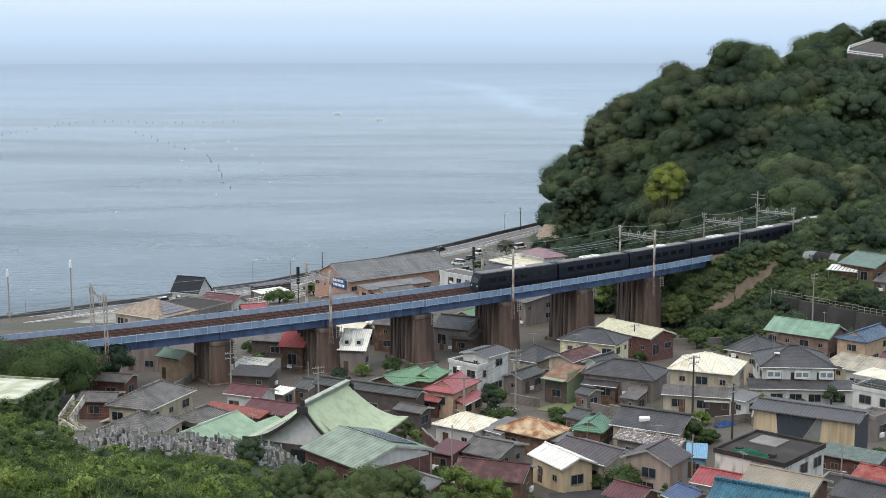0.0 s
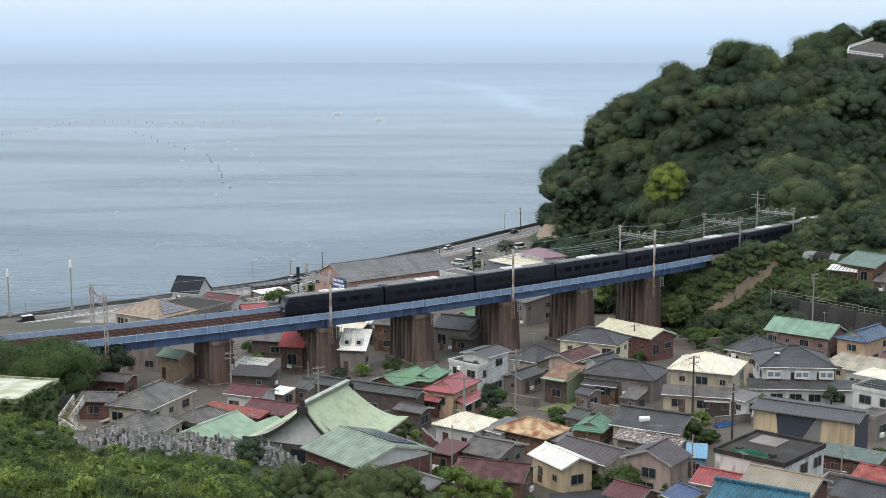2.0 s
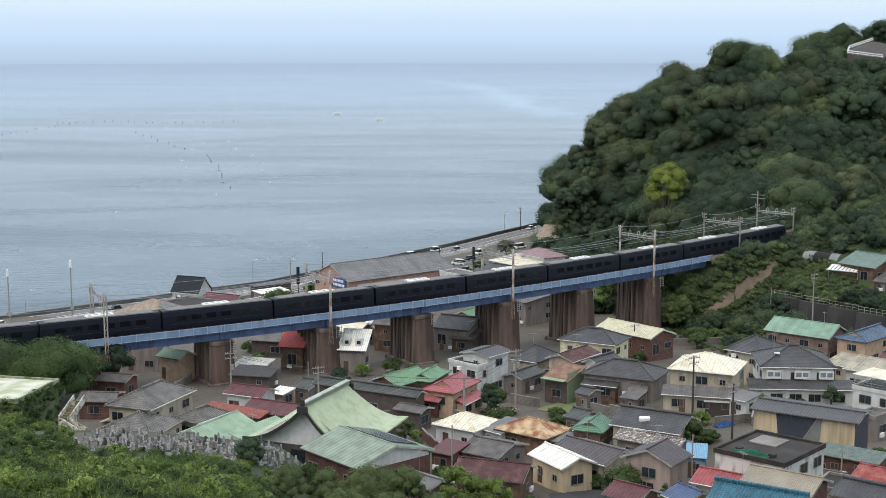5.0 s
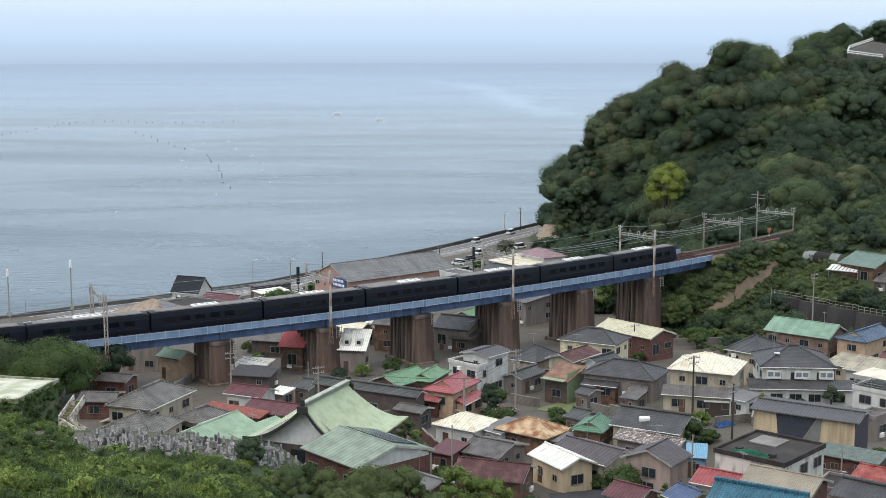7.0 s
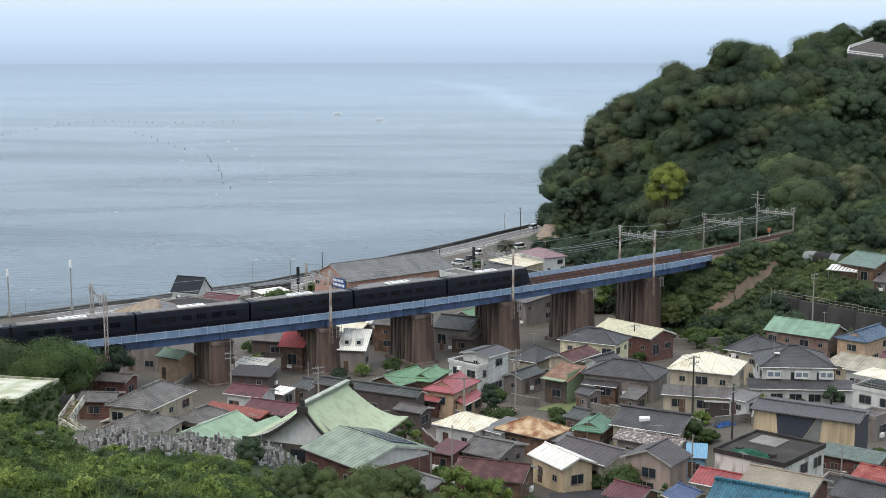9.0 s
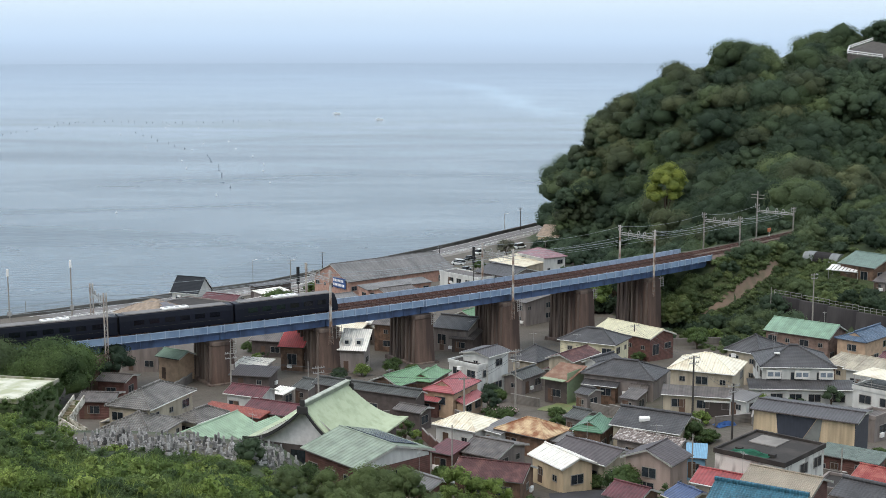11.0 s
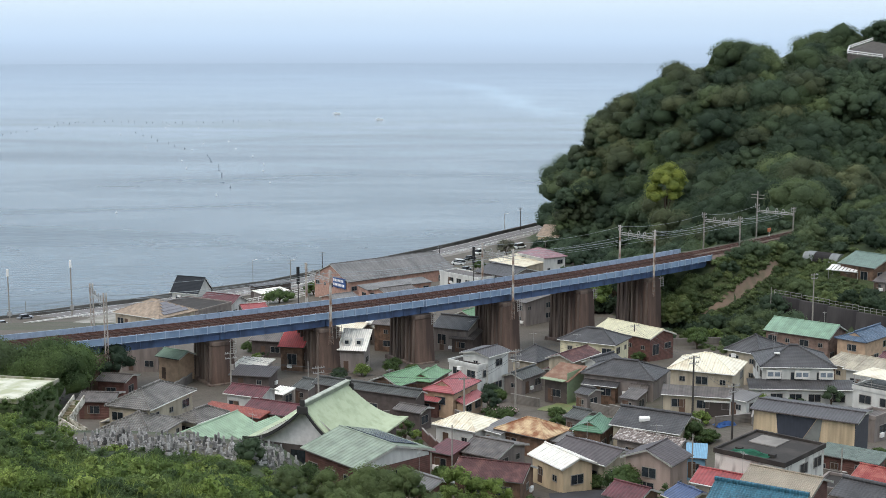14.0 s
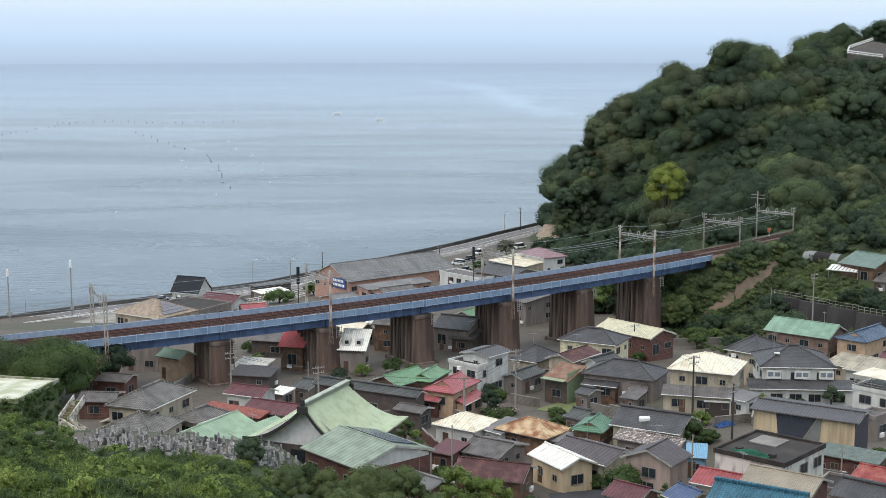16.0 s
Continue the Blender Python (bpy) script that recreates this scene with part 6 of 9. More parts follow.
def forest(name, spots, material, label, leaves=9.0, size=0.42, lobes=13, seed=1, big=1.0, core=0.76, loose=0.4):
    rng = np.random.default_rng(seed)
    pieces = []
    for x, y, z, R, H in spots:
        c, r = crown_lobes(rng, R, H, lobes, big)
        pieces.append(clumps(rng, c + np.array([x, y, z]), r, leaves * 1.7, size * 0.8, core=core, loose=loose))
    ob = new(name, soup(name, pieces, material, rng.uniform(0, 1, len(pieces))))
    return tagged(ob, label, "woodland", kind="stuff")


def scatter(rng, n, x0, x1, y0, y1, keep, gap):
    out = []
    tries = 0
    while len(out) < n and tries < n * 40:
        tries += 1
        x, y = rng.uniform(x0, x1), rng.uniform(y0, y1)
        if keep(x, y) and all((x - a) ** 2 + (y - b) ** 2 > gap * gap for a, b in out):
            out.append((x, y))
    return out


def hill_keep(x, y):
    d = (float(road_y(x)) - y) * 0.66
    s, n = track_sn(x, y)
    return d > 9 and land_at(x, y) > 31 + (0 if x > 56 else -9) and (n > 11 or s > 130) and y > 318 and not (x < 57 and y < 455) and not (130 < x < 160 and 450 < y < 478) and not (abs(x / y - 0.1596) < 0.02 and 404 < y < 425)


def build_woods():
    rng = np.random.default_rng(5)
    spots = []
    j = 0
    y = 318.0
    while y < 580:
        x = 34.0 + (3.6 if j % 2 else 0)
        while x < 210:
            px, py = x + rng.uniform(-2.6, 2.6), y + rng.uniform(-2.6, 2.6)
            behind = py > float(np.interp(px, [36.7, 60.6, 87.2, 110, 202], [456, 418, 373, 360, 354])) + (108 if px < 128 else 152)
            if not behind and hill_keep(px, py) and px < 0.345 * py + 6:
                R = rng.uniform(6.6, 9.2) if rng.uniform() < 0.3 else rng.uniform(4.4, 6.2)
                H = R * rng.uniform(0.95, 1.4)
                z = land_at(px, py) - 1.7 + rng.uniform(-0.8, 0.8) + max(-1.4, 3.6 * noise.noise(Vector((px * 0.055, py * 0.055, 1.0))))
                if 0.284 < px / py < 0.33 and py < 460:
                    H = min(H, 84.5 - py * 0.0 - z)
                    R = min(R, 5.6)
                if H > 1.5:
                    spots.append((px, py, z, R, H))
            x += 6.2
        y += 6.6
        j += 1
    # the seaward edge stands close
    for px, py, R, top in ((43.0, 470, 4.6, 46), (47.8, 485, 4.8, 54), (54.5, 492, 5.2, 62), (50.0, 476, 5.0, 50), (41.5, 461, 4.0, 41), (58.0, 484, 5.4, 61), (47.0, 462, 4.6, 44)):
        z = land_at(px, py)
        while z < top - R * 1.3:
            spots.append((px + rng.uniform(-0.8, 0.8), py + rng.uniform(-1, 1), z, R, R * 1.4))
            z += R * 0.9
        spots.append((px, py, top - R * 1.35, R, R * 1.4))
    rng.shuffle(spots)
    spots = [tuple(v) for v in spots]
    a, b = len(spots) // 4, len(spots) // 2
    forest("hill_woodland", spots[:a], FOLIAGE_MID, "mid-green broadleaf crowns among the headland woodland", 13, 0.36, 14, 12, 1.08, 0.75, 0.38)
    forest("hill_woodland_olive", spots[a:b], FOLIAGE_OLIVE, "olive green crowns among the headland woodland", 13, 0.36, 14, 13, 1.08, 0.75, 0.38)
    forest("hill_woodland_dark", spots[b:], FOLIAGE, "dense dark green evergreen woodland on the headland", 13, 0.36, 14, 2, 1.08, 0.75, 0.38)
    low = []
    for px, py in scatter(rng, 760, 40, 170, 330, 540, lambda x, y: hill_keep(x, y) and x < 0.345 * y + 6 and y < float(np.interp(x, [36.7, 60.6, 87.2, 110, 202], [456, 418, 373, 360, 354])) + 100, 2.7):
        R = rng.uniform(2.4, 3.6)
        low.append((px, py, land_at(px, py) - 0.5, R, R * rng.uniform(0.8, 1.3)))
    forest("hill_undergrowth", low, FOLIAGE, "dark green undergrowth between the headland trees", 13, 0.36, 4, 14, 1.25)


build_woods()


def tree(x, y, R, H, trunk, material=None, label="leafy green tree beside the houses", leaves=26, size=0.26, lobes=16, seed=1, z=None, name="tree"):
    rng = np.random.default_rng(seed)
    z0 = land_at(x, y) if z is None else z
    t = tagged(new(name), label, "tree")
    t.matrix_basis = pose(x, y, z0)
    c, r = crown_lobes(rng, R, H, lobes)
    c = c + np.array([0, 0, trunk])
    cr = new("crown", soup("crown", [clumps(rng, c, r * 0.85, leaves * 2.6, size * 0.72)], material or FOLIAGE_LIGHT))
    cr.parent = t
    bm = bmesh.new()
    add_rod(bm, (0, 0, -0.5), (0, 0, trunk + H * 0.3), 0.05 * R + 0.08, 8, 0.03 * R + 0.04)
    for i in range(min(7, lobes)):
        add_rod(bm, (0, 0, trunk * 0.7 + 0.1 * i), tuple(c[i]), 0.025 * R + 0.03, 5, 0.02)
    part("trunk", bm, BARK, t)
    return t


# ---------------------------------------------------------------- woods and shrubs outside the headland
def path_gap(x, y):
    """Distance from the earth path that climbs the slope."""
    best = 99.0
    for (a, b), (c, d) in zip(PATH_LINE, PATH_LINE[1:]):
        t = max(0.0, min(1.0, ((x - a) * (c - a) + (y - b) * (d - b)) / ((c - a) ** 2 + (d - b) ** 2)))
        best = min(best, math.hypot(x - a - t * (c - a), y - b - t * (d - b)))
    return best


PATH_LINE = [(55.6, 292.8), (59.6, 293.7), (63.8, 296.5), (68.4, 301.0), (72.5, 305.5), (75.1, 309.0)]


def earth_path():
    bm = bmesh.new()
    rows = []
    fine_line = []
    for (a, b), (c, d) in zip(PATH_LINE, PATH_LINE[1:]):
        for k in range(4):
            fine_line.append((a + (c - a) * k / 4, b + (d - b) * k / 4))
    fine_line.append(PATH_LINE[-1])
    rng = random.Random(9)
    for i, (x, y) in enumerate(fine_line):
        p, q = fine_line[max(0, i - 1)], fine_line[min(len(fine_line) - 1, i + 1)]
        h = math.atan2(q[1] - p[1], q[0] - p[0])
        row = []
        for w in (-0.75, -0.3, 0.3, 0.75):
            w *= rng.uniform(0.8, 1.15)
            px, py = x - w * math.sin(h), y + w * math.cos(h)
            row.append(bm.verts.new((px, py, land_at(px, py) + 0.12)))
        rows.append(row)
    for a, b in zip(rows, rows[1:]):
        for i in range(3):
            bm.faces.new((a[i], a[i + 1], b[i + 1], b[i]))
    bmesh.ops.recalc_face_normals(bm, faces=bm.faces[:])
    ob = part("earth_path", bm, mat("earth", (118, 98, 84), 0.95, second=(98, 88, 70), patch=0.52, scale=0.5, fine=4, bump=0.4))
    tagged(ob, "bare earth path climbing between shrubs", "path", kind="structure")


earth_path()


def kept_clear(x, y):
    """Open ground before the retaining wall and before the arched greenhouse."""
    return (x > 71 and -3.5 < wall_line(x) - y < 26) or (80 < x < 91 and 301.5 < y < 308.5)


def near_house(x, y, margin):
    for hx, hy, hr in HOUSE_SPOTS:
        if (x - hx) ** 2 + (y - hy) ** 2 < (hr + margin) ** 2:
            return True
    return False


HOUSE_SPOTS = [(o.matrix_basis.translation.x, o.matrix_basis.translation.y, max(max(abs(c[0]), abs(c[1])) for k in o.children if k.name.startswith("wall") for c in k.bound_box))
               for o in list(scene.collection.objects) if o.name.startswith("house") and o.parent is None]


def build_slope_plants():
    rng = np.random.default_rng(8)

    def slope_keep(x, y):
        s, n = track_sn(x, y)
        if min(path_gap(x, y + k) for k in (0, 1.5, 3, 4.5)) < 1.4 or kept_clear(x, y) or (79 < x < 96 and 286 < y < 309):
            return False
        return ((s > 42 and n < -5) or (n < -8 and s > 34)) and path_gap(x, y) > 2.4 and not near_house(x, y, 2.0) and land_at(x, y) > 28.5 and y > 262

    spots = []
    for x, y in scatter(rng, 420, 46, 132, 262, 372, slope_keep, 2.4):
        R = rng.uniform(1.3, 2.9)
        spots.append((x, y, land_at(x, y) - 0.3, R, R * rng.uniform(0.8, 1.3)))
    forest("slope_shrubs", spots[:220], FOLIAGE_MID, "tangled mid green shrubs on the railway slope", 32, 0.25, 9, 3, 1.15, 0.74)
    forest("slope_trees", [(x, y, z, R * 1.25, H * 1.4) for x, y, z, R, H in spots[220:]], FOLIAGE, "dark green scrub trees on the slope", 22, 0.3, 10, 4, 1.15, 0.74)

    low = []
    for x, y in scatter(rng, 620, 46, 128, 258, 372, lambda x, y: path_gap(x, y) > 1.1 and not kept_clear(x, y) and land_at(x, y) > 29.5 and not near_house(x, y, 0.5) and (track_sn(x, y)[1] < -4.6) and track_sn(x, y)[0] > 20, 1.5):
        R = rng.uniform(0.8, 1.4)
        low.append((x, y, land_at(x, y) - 0.3, R, R * 0.7))
    for x, y in scatter(rng, 420, 50, 86, 280, 334, lambda x, y: path_gap(x, y) > 1.0 and track_sn(x, y)[1] < -3.4 and track_sn(x, y)[0] > 24, 1.2):
        R = rng.uniform(0.9, 1.5)
        low.append((x, y, land_at(x, y) - 0.3, R, R * rng.uniform(0.5, 1.1)))
    for x, y in scatter(rng, 160, 52, 80, 286, 314, lambda x, y: 0.55 < path_gap(x, y) < 2.4, 0.7):
        R = rng.uniform(0.35, 0.7)
        low.append((x, y, land_at(x, y) - 0.15, R, R))
    forest("slope_undergrowth", low, FOLIAGE_SLOPE, "low green undergrowth covering the railway slope", 30, 0.24, 6, 5, 1.15, 0.74)

    def behind_keep(x, y):
        s, n = track_sn(x, y)
        d = (float(road_y(x)) - y) * 0.66
        return n > 9 and s > -2 and d > 22 and not near_house(x, y, 3.0) and x > 28

    spots = []
    for x, y in scatter(rng, 100, 30, 70, 310, 446, behind_keep, 4.4):
        R = rng.uniform(2.6, 4.4)
        spots.append((x, y, land_at(x, y), R, R * rng.uniform(1.0, 1.5)))
    forest("bank_trees", spots, FOLIAGE, "dark green trees at the foot of the headland", 14, 0.36, 12, 6)


build_slope_plants()


def ivy():
    rng = np.random.default_rng(71)
    c, r = [], []
    m = pose(-60.8, 175.6, 38.7, 0, 0, 78)
    for k in range(240):
        if rng.uniform() < 0.5:
            q = Vector((rng.uniform(-5.2, 5.2), -9.0 + rng.uniform(-0.2, 0.3), 8.0 - 6.0 * rng.uniform() ** 1.6))
        else:
            q = Vector((-5.4 + rng.uniform(-0.2, 0.3), rng.uniform(-9.0, 9.0), 8.0 - 6.0 * rng.uniform() ** 1.6))
        q = m @ q
        c.append(tuple(q))
        r.append(rng.uniform(0.3, 0.75))
    ob = new("ivy", soup("ivy", [clumps(rng, np.array(c), np.array(r), 90, 0.13)], FOLIAGE_FORE))
    tagged(ob, "hanging green ivy on the old flat-roofed building", "ivy", kind="stuff")


ivy()


def build_bridge_end_shrubs():
    rng = np.random.default_rng(61)
    spots = []
    for k in range(110):
        s, n = rng.uniform(32, 70), rng.uniform(-12, 9)
        under = -4.6 < n < 8
        if under and s > 49:
            continue
        x, y, _ = track(s, n)
        if min(path_gap(x, y + k) for k in (0, 1.5, 3, 4.5)) < 1.7:
            continue
        z = land_at(x, y)
        top = RAIL_Z + GRADE * s - (3.4 if under else 1.4) + (0.3 * (n + 4) if n < -4 else 0)
        H = min(8.0, top - z)
        if H > 0.6:
            spots.append((x, y, z - 0.3, min(2.4, 0.7 + H * 0.5) * rng.uniform(0.7, 1.0), H))
    forest("bank_shrubs", spots, FOLIAGE_SLOPE, "tangled green shrubs against the bridge end", 50, 0.21, 14, 62, 1.1, 0.7)


build_bridge_end_shrubs()


def build_line_trees():
    """Trees between the slope and the railway where the line curves out of sight."""
    rng = np.random.default_rng(64)
    spots = []
    for k in range(34):
        s = 72 + 1.9 * k + rng.uniform(-1, 1)
        x, y, _ = track(s, rng.uniform(-8, -5.0))
        z = land_at(x, y)
        R = rng.uniform(2.2, 3.4)
        spots.append((x, y, z - 0.4, R, RAIL_Z + GRADE * s + rng.uniform(6.4, 8.4) * min(1.0, 0.3 + k / 8) - z))
    forest("line_trees", spots, FOLIAGE_MID, "dark green trees along the railway bend", 34, 0.26, 14, 65)


build_line_trees()


def build_foreground_plants():
    rng = np.random.default_rng(21)
    spots, light = [], []
    y = 94.0
    while y < 148:
        x = -60.0
        while x < 1:
            px, py = x + rng.uniform(-0.9, 0.9), y + rng.uniform(-0.8, 0.8)
            lim = 140 if px < -37 else 147.5 - 0.05 * (px + 36)
            if px > -15:
                lim = 139
            if py < lim:
                R = rng.uniform(1.1, 2.0)
                H = R * rng.uniform(0.9, 1.5) + 4.2 * float(sstep(-34, -43, px))
                H += 1.6 * max(0.0, noise.noise(Vector((px * 0.11, py * 0.11, 7.0)))) * 2
                if px > -37 and py > 122:
                    H *= 0.7
                if px > -37 and py > 137:
                    R, H = R * 0.62, 0.9
                patch = noise.noise(Vector((px * 0.16, py * 0.16, 3.0)))
                (light if patch > 0.05 else spots).append((px, py, land_at(px, py) - 0.4, R, H))
            x += 1.8
        y += 2.5
    forest("hillside_shrubs", spots, FOLIAGE_FORE, "dense green shrubs on the near hillside", 104, 0.145, 8, 31, core=0.6, loose=0.55)
    forest("hillside_saplings", light, FOLIAGE_LIGHT, "light green leafy saplings on the near hillside", 104, 0.155, 8, 32, core=0.6, loose=0.55)


build_foreground_plants()


def build_big_leaved_plants():
    rng = np.random.default_rng(77)
    spots = []
    for k in range(90):
        x, y = rng.uniform(-50, -4), rng.uniform(96, 128)
        spots.append((x, y, land_at(x, y) + rng.uniform(0.4, 1.4), rng.uniform(0.8, 1.4), rng.uniform(1.6, 2.6)))
    forest("big_leaved_saplings", spots, FOLIAGE_LIGHT, "large-leaved light green saplings among the shrubs", 34, 0.34, 7, 78, core=0.3)


build_big_leaved_plants()


def build_tall_grass():
    """Tufts of long arching blades on the near hillside."""
    rng = np.random.default_rng(83)
    V, T, tones = [], [], []
    for k in range(2600):
        x, y = rng.uniform(-46, -3), rng.uniform(98, 137)
        if noise.noise(Vector((x * 0.12, y * 0.12, 11.0))) < 0.02:
            continue
        z = land_at(x, y) + rng.uniform(0.2, 1.0)
        n = 16
        a = rng.uniform(0, 2 * math.pi, n)
        h = rng.uniform(0.7, 1.5, n)
        out = rng.uniform(0.2, 0.8, n)
        c = np.stack([np.cos(a), np.sin(a), np.zeros(n)], 1)
        w = np.stack([-np.sin(a), np.cos(a), np.zeros(n)], 1) * 0.035
        root = np.array([x, y, z]) + c * rng.uniform(0, 0.35, (n, 1))
        mid = root + c * out[:, None] * 0.4 + np.array([0, 0, 1]) * h[:, None] * 0.7
        tip = root + c * out[:, None] + np.array([0, 0, 1]) * h[:, None] * 0.95
        v = np.stack([root - w, root + w, mid - w, mid + w, tip], 1).reshape(-1, 3)
        b = 5 * np.arange(n)[:, None]
        T.append(np.concatenate([b + np.array([[0, 1, 3]]), b + np.array([[0, 3, 2]]), b + np.array([[2, 3, 4]])]))
        V.append(v)
        tones.append(rng.uniform(0.3, 1.0))
    ob = new("tall_grass", soup("tall_grass", list(zip(V, T)), FOLIAGE_LIGHT, tones))
    tagged(ob, "tall light green grass among the hillside shrubs", "grass", kind="stuff")


build_tall_grass()
tree(-62.4, 214.0, 8.0, 8.0, 1.8, FOLIAGE_FORE, "broad dark green tree beside the viaduct", 26, 0.26, 40, 41)
tree(-72.5, 212.8, 8.0, 8.6, 2.0, FOLIAGE_MID, "broad dark green tree beside the viaduct", 26, 0.26, 36, 42)
tree(-54.1, 224.8, 3.6, 6.0, 2.5, FOLIAGE, "dark green tree below the blue girders", 24, 0.28, 14, 43)
tree(34.9, 314.9, 4.2, 6.5, 2.0, FOLIAGE_LIGHT, "fresh green tree behind the viaduct piers", 20, 0.3, 16, 44)
tree(40.4, 323.5, 3.6, 5.5, 2.0, FOLIAGE, "dark green tree behind the viaduct piers", 20, 0.3, 14, 45)
tree(7.3, 208.2, 2.0, 3.0, 0.8, FOLIAGE, "rounded dark green garden shrub", 40, 0.2, 12, 46)
tree(20.6, 154.3, 2.4, 3.6, 1.0, FOLIAGE_FORE, "dense green garden tree beside a brown house", 40, 0.2, 16, 47)
tree(24.8, 148.4, 1.2, 3.0, 0.6, FOLIAGE_FORE, "slim garden tree by a house wall", 50, 0.18, 9, 48)
tree(33.0, 177.0, 2.2, 3.2, 0.6, FOLIAGE_FORE, "bushy green garden tree", 40, 0.2, 14, 49)
tree(16.1, 193.1, 1.7, 2.2, 0.3, FOLIAGE_FORE, "low green garden shrub", 45, 0.2, 10, 50)
tree(-21.0, 146.5, 2.0, 2.2, 0.3, FOLIAGE, "dark green tree at the edge of the graveyard", 45, 0.19, 16, 51)
tree(-7.6, 141.2, 3.6, 5.8, 1.2, FOLIAGE_SLOPE, "dark green tree in front of the ribbed green roof", 46, 0.18, 22, 52)
tree(-12.4, 141.8, 2.8, 5.2, 1.0, FOLIAGE_SLOPE, "green tree on the near bank", 46, 0.18, 16, 53)
tree(-4.1, 139.7, 3.0, 5.6, 1.8, FOLIAGE_SLOPE, "dark green tree on the near bank", 46, 0.18, 16, 54)
tree(-16.1, 138.3, 2.2, 3.0, 0.8, FOLIAGE_SLOPE, "green tree on the near bank", 46, 0.18, 16, 91)
tree(-9.6, 135.4, 2.6, 5.0, 1.2, FOLIAGE_SLOPE, "green tree on the near bank", 46, 0.18, 16, 92)
tree(-1.4, 138.3, 2.2, 3.6, 1.0, FOLIAGE_SLOPE, "green tree on the near bank", 46, 0.18, 14, 93)
tree(-6.4, 135.4, 2.6, 4.2, 1.0, FOLIAGE_SLOPE, "green tree on the near bank", 46, 0.18, 14, 94)
tree(-5.3, 184.5, 1.6, 3.6, 0.5, FOLIAGE_FORE, "small green tree beside the temple hall", 45, 0.18, 10, 55)
tree(2.0, 145.5, 2.8, 5.4, 0.8, FOLIAGE_LIGHT, "light green bamboo clump", 55, 0.2, 12, 56)
tree(5.5, 145.3, 2.4, 4.6, 0.6, FOLIAGE_LIGHT, "light green bamboo clump", 55, 0.2, 12, 57)
tree(9.2, 142.6, 2.0, 3.0, 0.5, FOLIAGE_FORE, "green shrubs beside a maroon roof", 55, 0.2, 12, 58)
tree(13.3, 141.2, 1.8, 2.6, 0.5, FOLIAGE_FORE, "green shrubs between the houses", 55, 0.2, 12, 59)
tree(47.3, 200.6, 1.6, 1.8, 0.3, FOLIAGE_LIGHT, "low light green garden shrub", 45, 0.2, 10, 60)
tree(57.8, 201.3, 1.8, 2.6, 0.5, FOLIAGE, "dark green shrub beside a white wall", 45, 0.2, 10, 61)
tree(45.4, 221.5, 1.6, 2.6, 0.5, FOLIAGE, "dark green shrub between two houses", 45, 0.2, 10, 62)
tree(50.0, 158.1, 1.6, 2.4, 0.3, FOLIAGE_LIGHT, "light green shrub by the lane", 45, 0.2, 10, 63)
tree(45.0, 276.4, 2.4, 2.8, 0.4, FOLIAGE, "dark green hedge trees above the lane", 30, 0.26, 12, 64)
tree(50.5, 270.7, 2.4, 2.8, 0.4, FOLIAGE_FORE, "green hedge trees above the lane", 30, 0.26, 12, 65)
tree(56.0, 264.9, 2.6, 3.0, 0.4, FOLIAGE, "dark green hedge trees above the lane", 30, 0.26, 12, 66)
tree(31.2, 257.1, 1.8, 2.8, 0.3, FOLIAGE_FORE, "green shrub beside the small truck", 40, 0.22, 10, 67)
tree(60.1, 260.6, 2.2, 2.8, 0.4, FOLIAGE, "dark green hedge trees above the lane", 30, 0.26, 12, 68)
tree(-26.0, 198.9, 0.8, 3.4, 0.4, FOLIAGE, "slim dark conifer in a temple garden", 60, 0.2, 9, 69)
tree(-22.5, 193.1, 0.7, 3.2, 0.4, FOLIAGE, "slim dark conifer in a temple garden", 60, 0.2, 9, 70)
tree(-18.8, 191.7, 0.8, 3.4, 0.4, FOLIAGE, "slim dark conifer in a temple garden", 60, 0.2, 9, 71)
tree(20.2, 441.1, 3.6, 5.0, 1.0, mat("foliage_grey_brown", (92, 92, 76), 0.9, var=0.3, isl=0.5), "grey-brown leafy tree beside the coast road", 14, 0.32, 14, 72)
tree(11.0, 408.2, 2.6, 2.6, 0.3, FOLIAGE_FORE, "rounded green shrub in the car park", 20, 0.3, 10, 73)
tree(-45.0, 376.4, 4.4, 3.0, 0.3, FOLIAGE_FORE, "rounded green shrub behind the viaduct", 16, 0.32, 14, 74)
tree(-36.7, 387.8, 3.2, 3.0, 0.3, FOLIAGE_FORE, "rounded green shrub behind the viaduct", 16, 0.32, 12, 75)
tree(66.5, 412.0, 6.4, 16.0, 7.5, FOLIAGE_YELLOW, "bright yellow-green tree standing out of the dark woodland", 16, 0.36, 24, 76)


tree(150.5, 484.0, 6.0, 11.0, 2.0, FOLIAGE, "dark evergreen tree behind the hilltop road", 16, 0.36, 20, 77)
tree(158.0, 480.0, 5.0, 9.0, 2.0, FOLIAGE, "dark evergreen tree behind the hilltop road", 16, 0.36, 18, 78)
tree(124.0, 466.0, 5.6, 9.0, 1.0, FOLIAGE, "dark evergreen tree at the edge of the hilltop road", 16, 0.36, 20, 79)


# ---------------------------------------------------------------- garden shrubs and block walls
def garden_shrub(material, seed):
    rng = np.random.default_rng(seed)
    g = tagged(new("shrub"), "rounded leafy green garden shrub between the houses", "shrub", group="garden shrubs")
    c, r = crown_lobes(rng, 1.0, 1.3, 11)
    ob = new("leaves", soup("leaves", [clumps(rng, c, r, 420, 0.11)], material))
    ob.parent = g
    bm = bmesh.new()
    add_rod(bm, (0, 0, -0.4), (0, 0, 0.7), 0.06, 5)
    part("stem", bm, BARK, g)
    return g


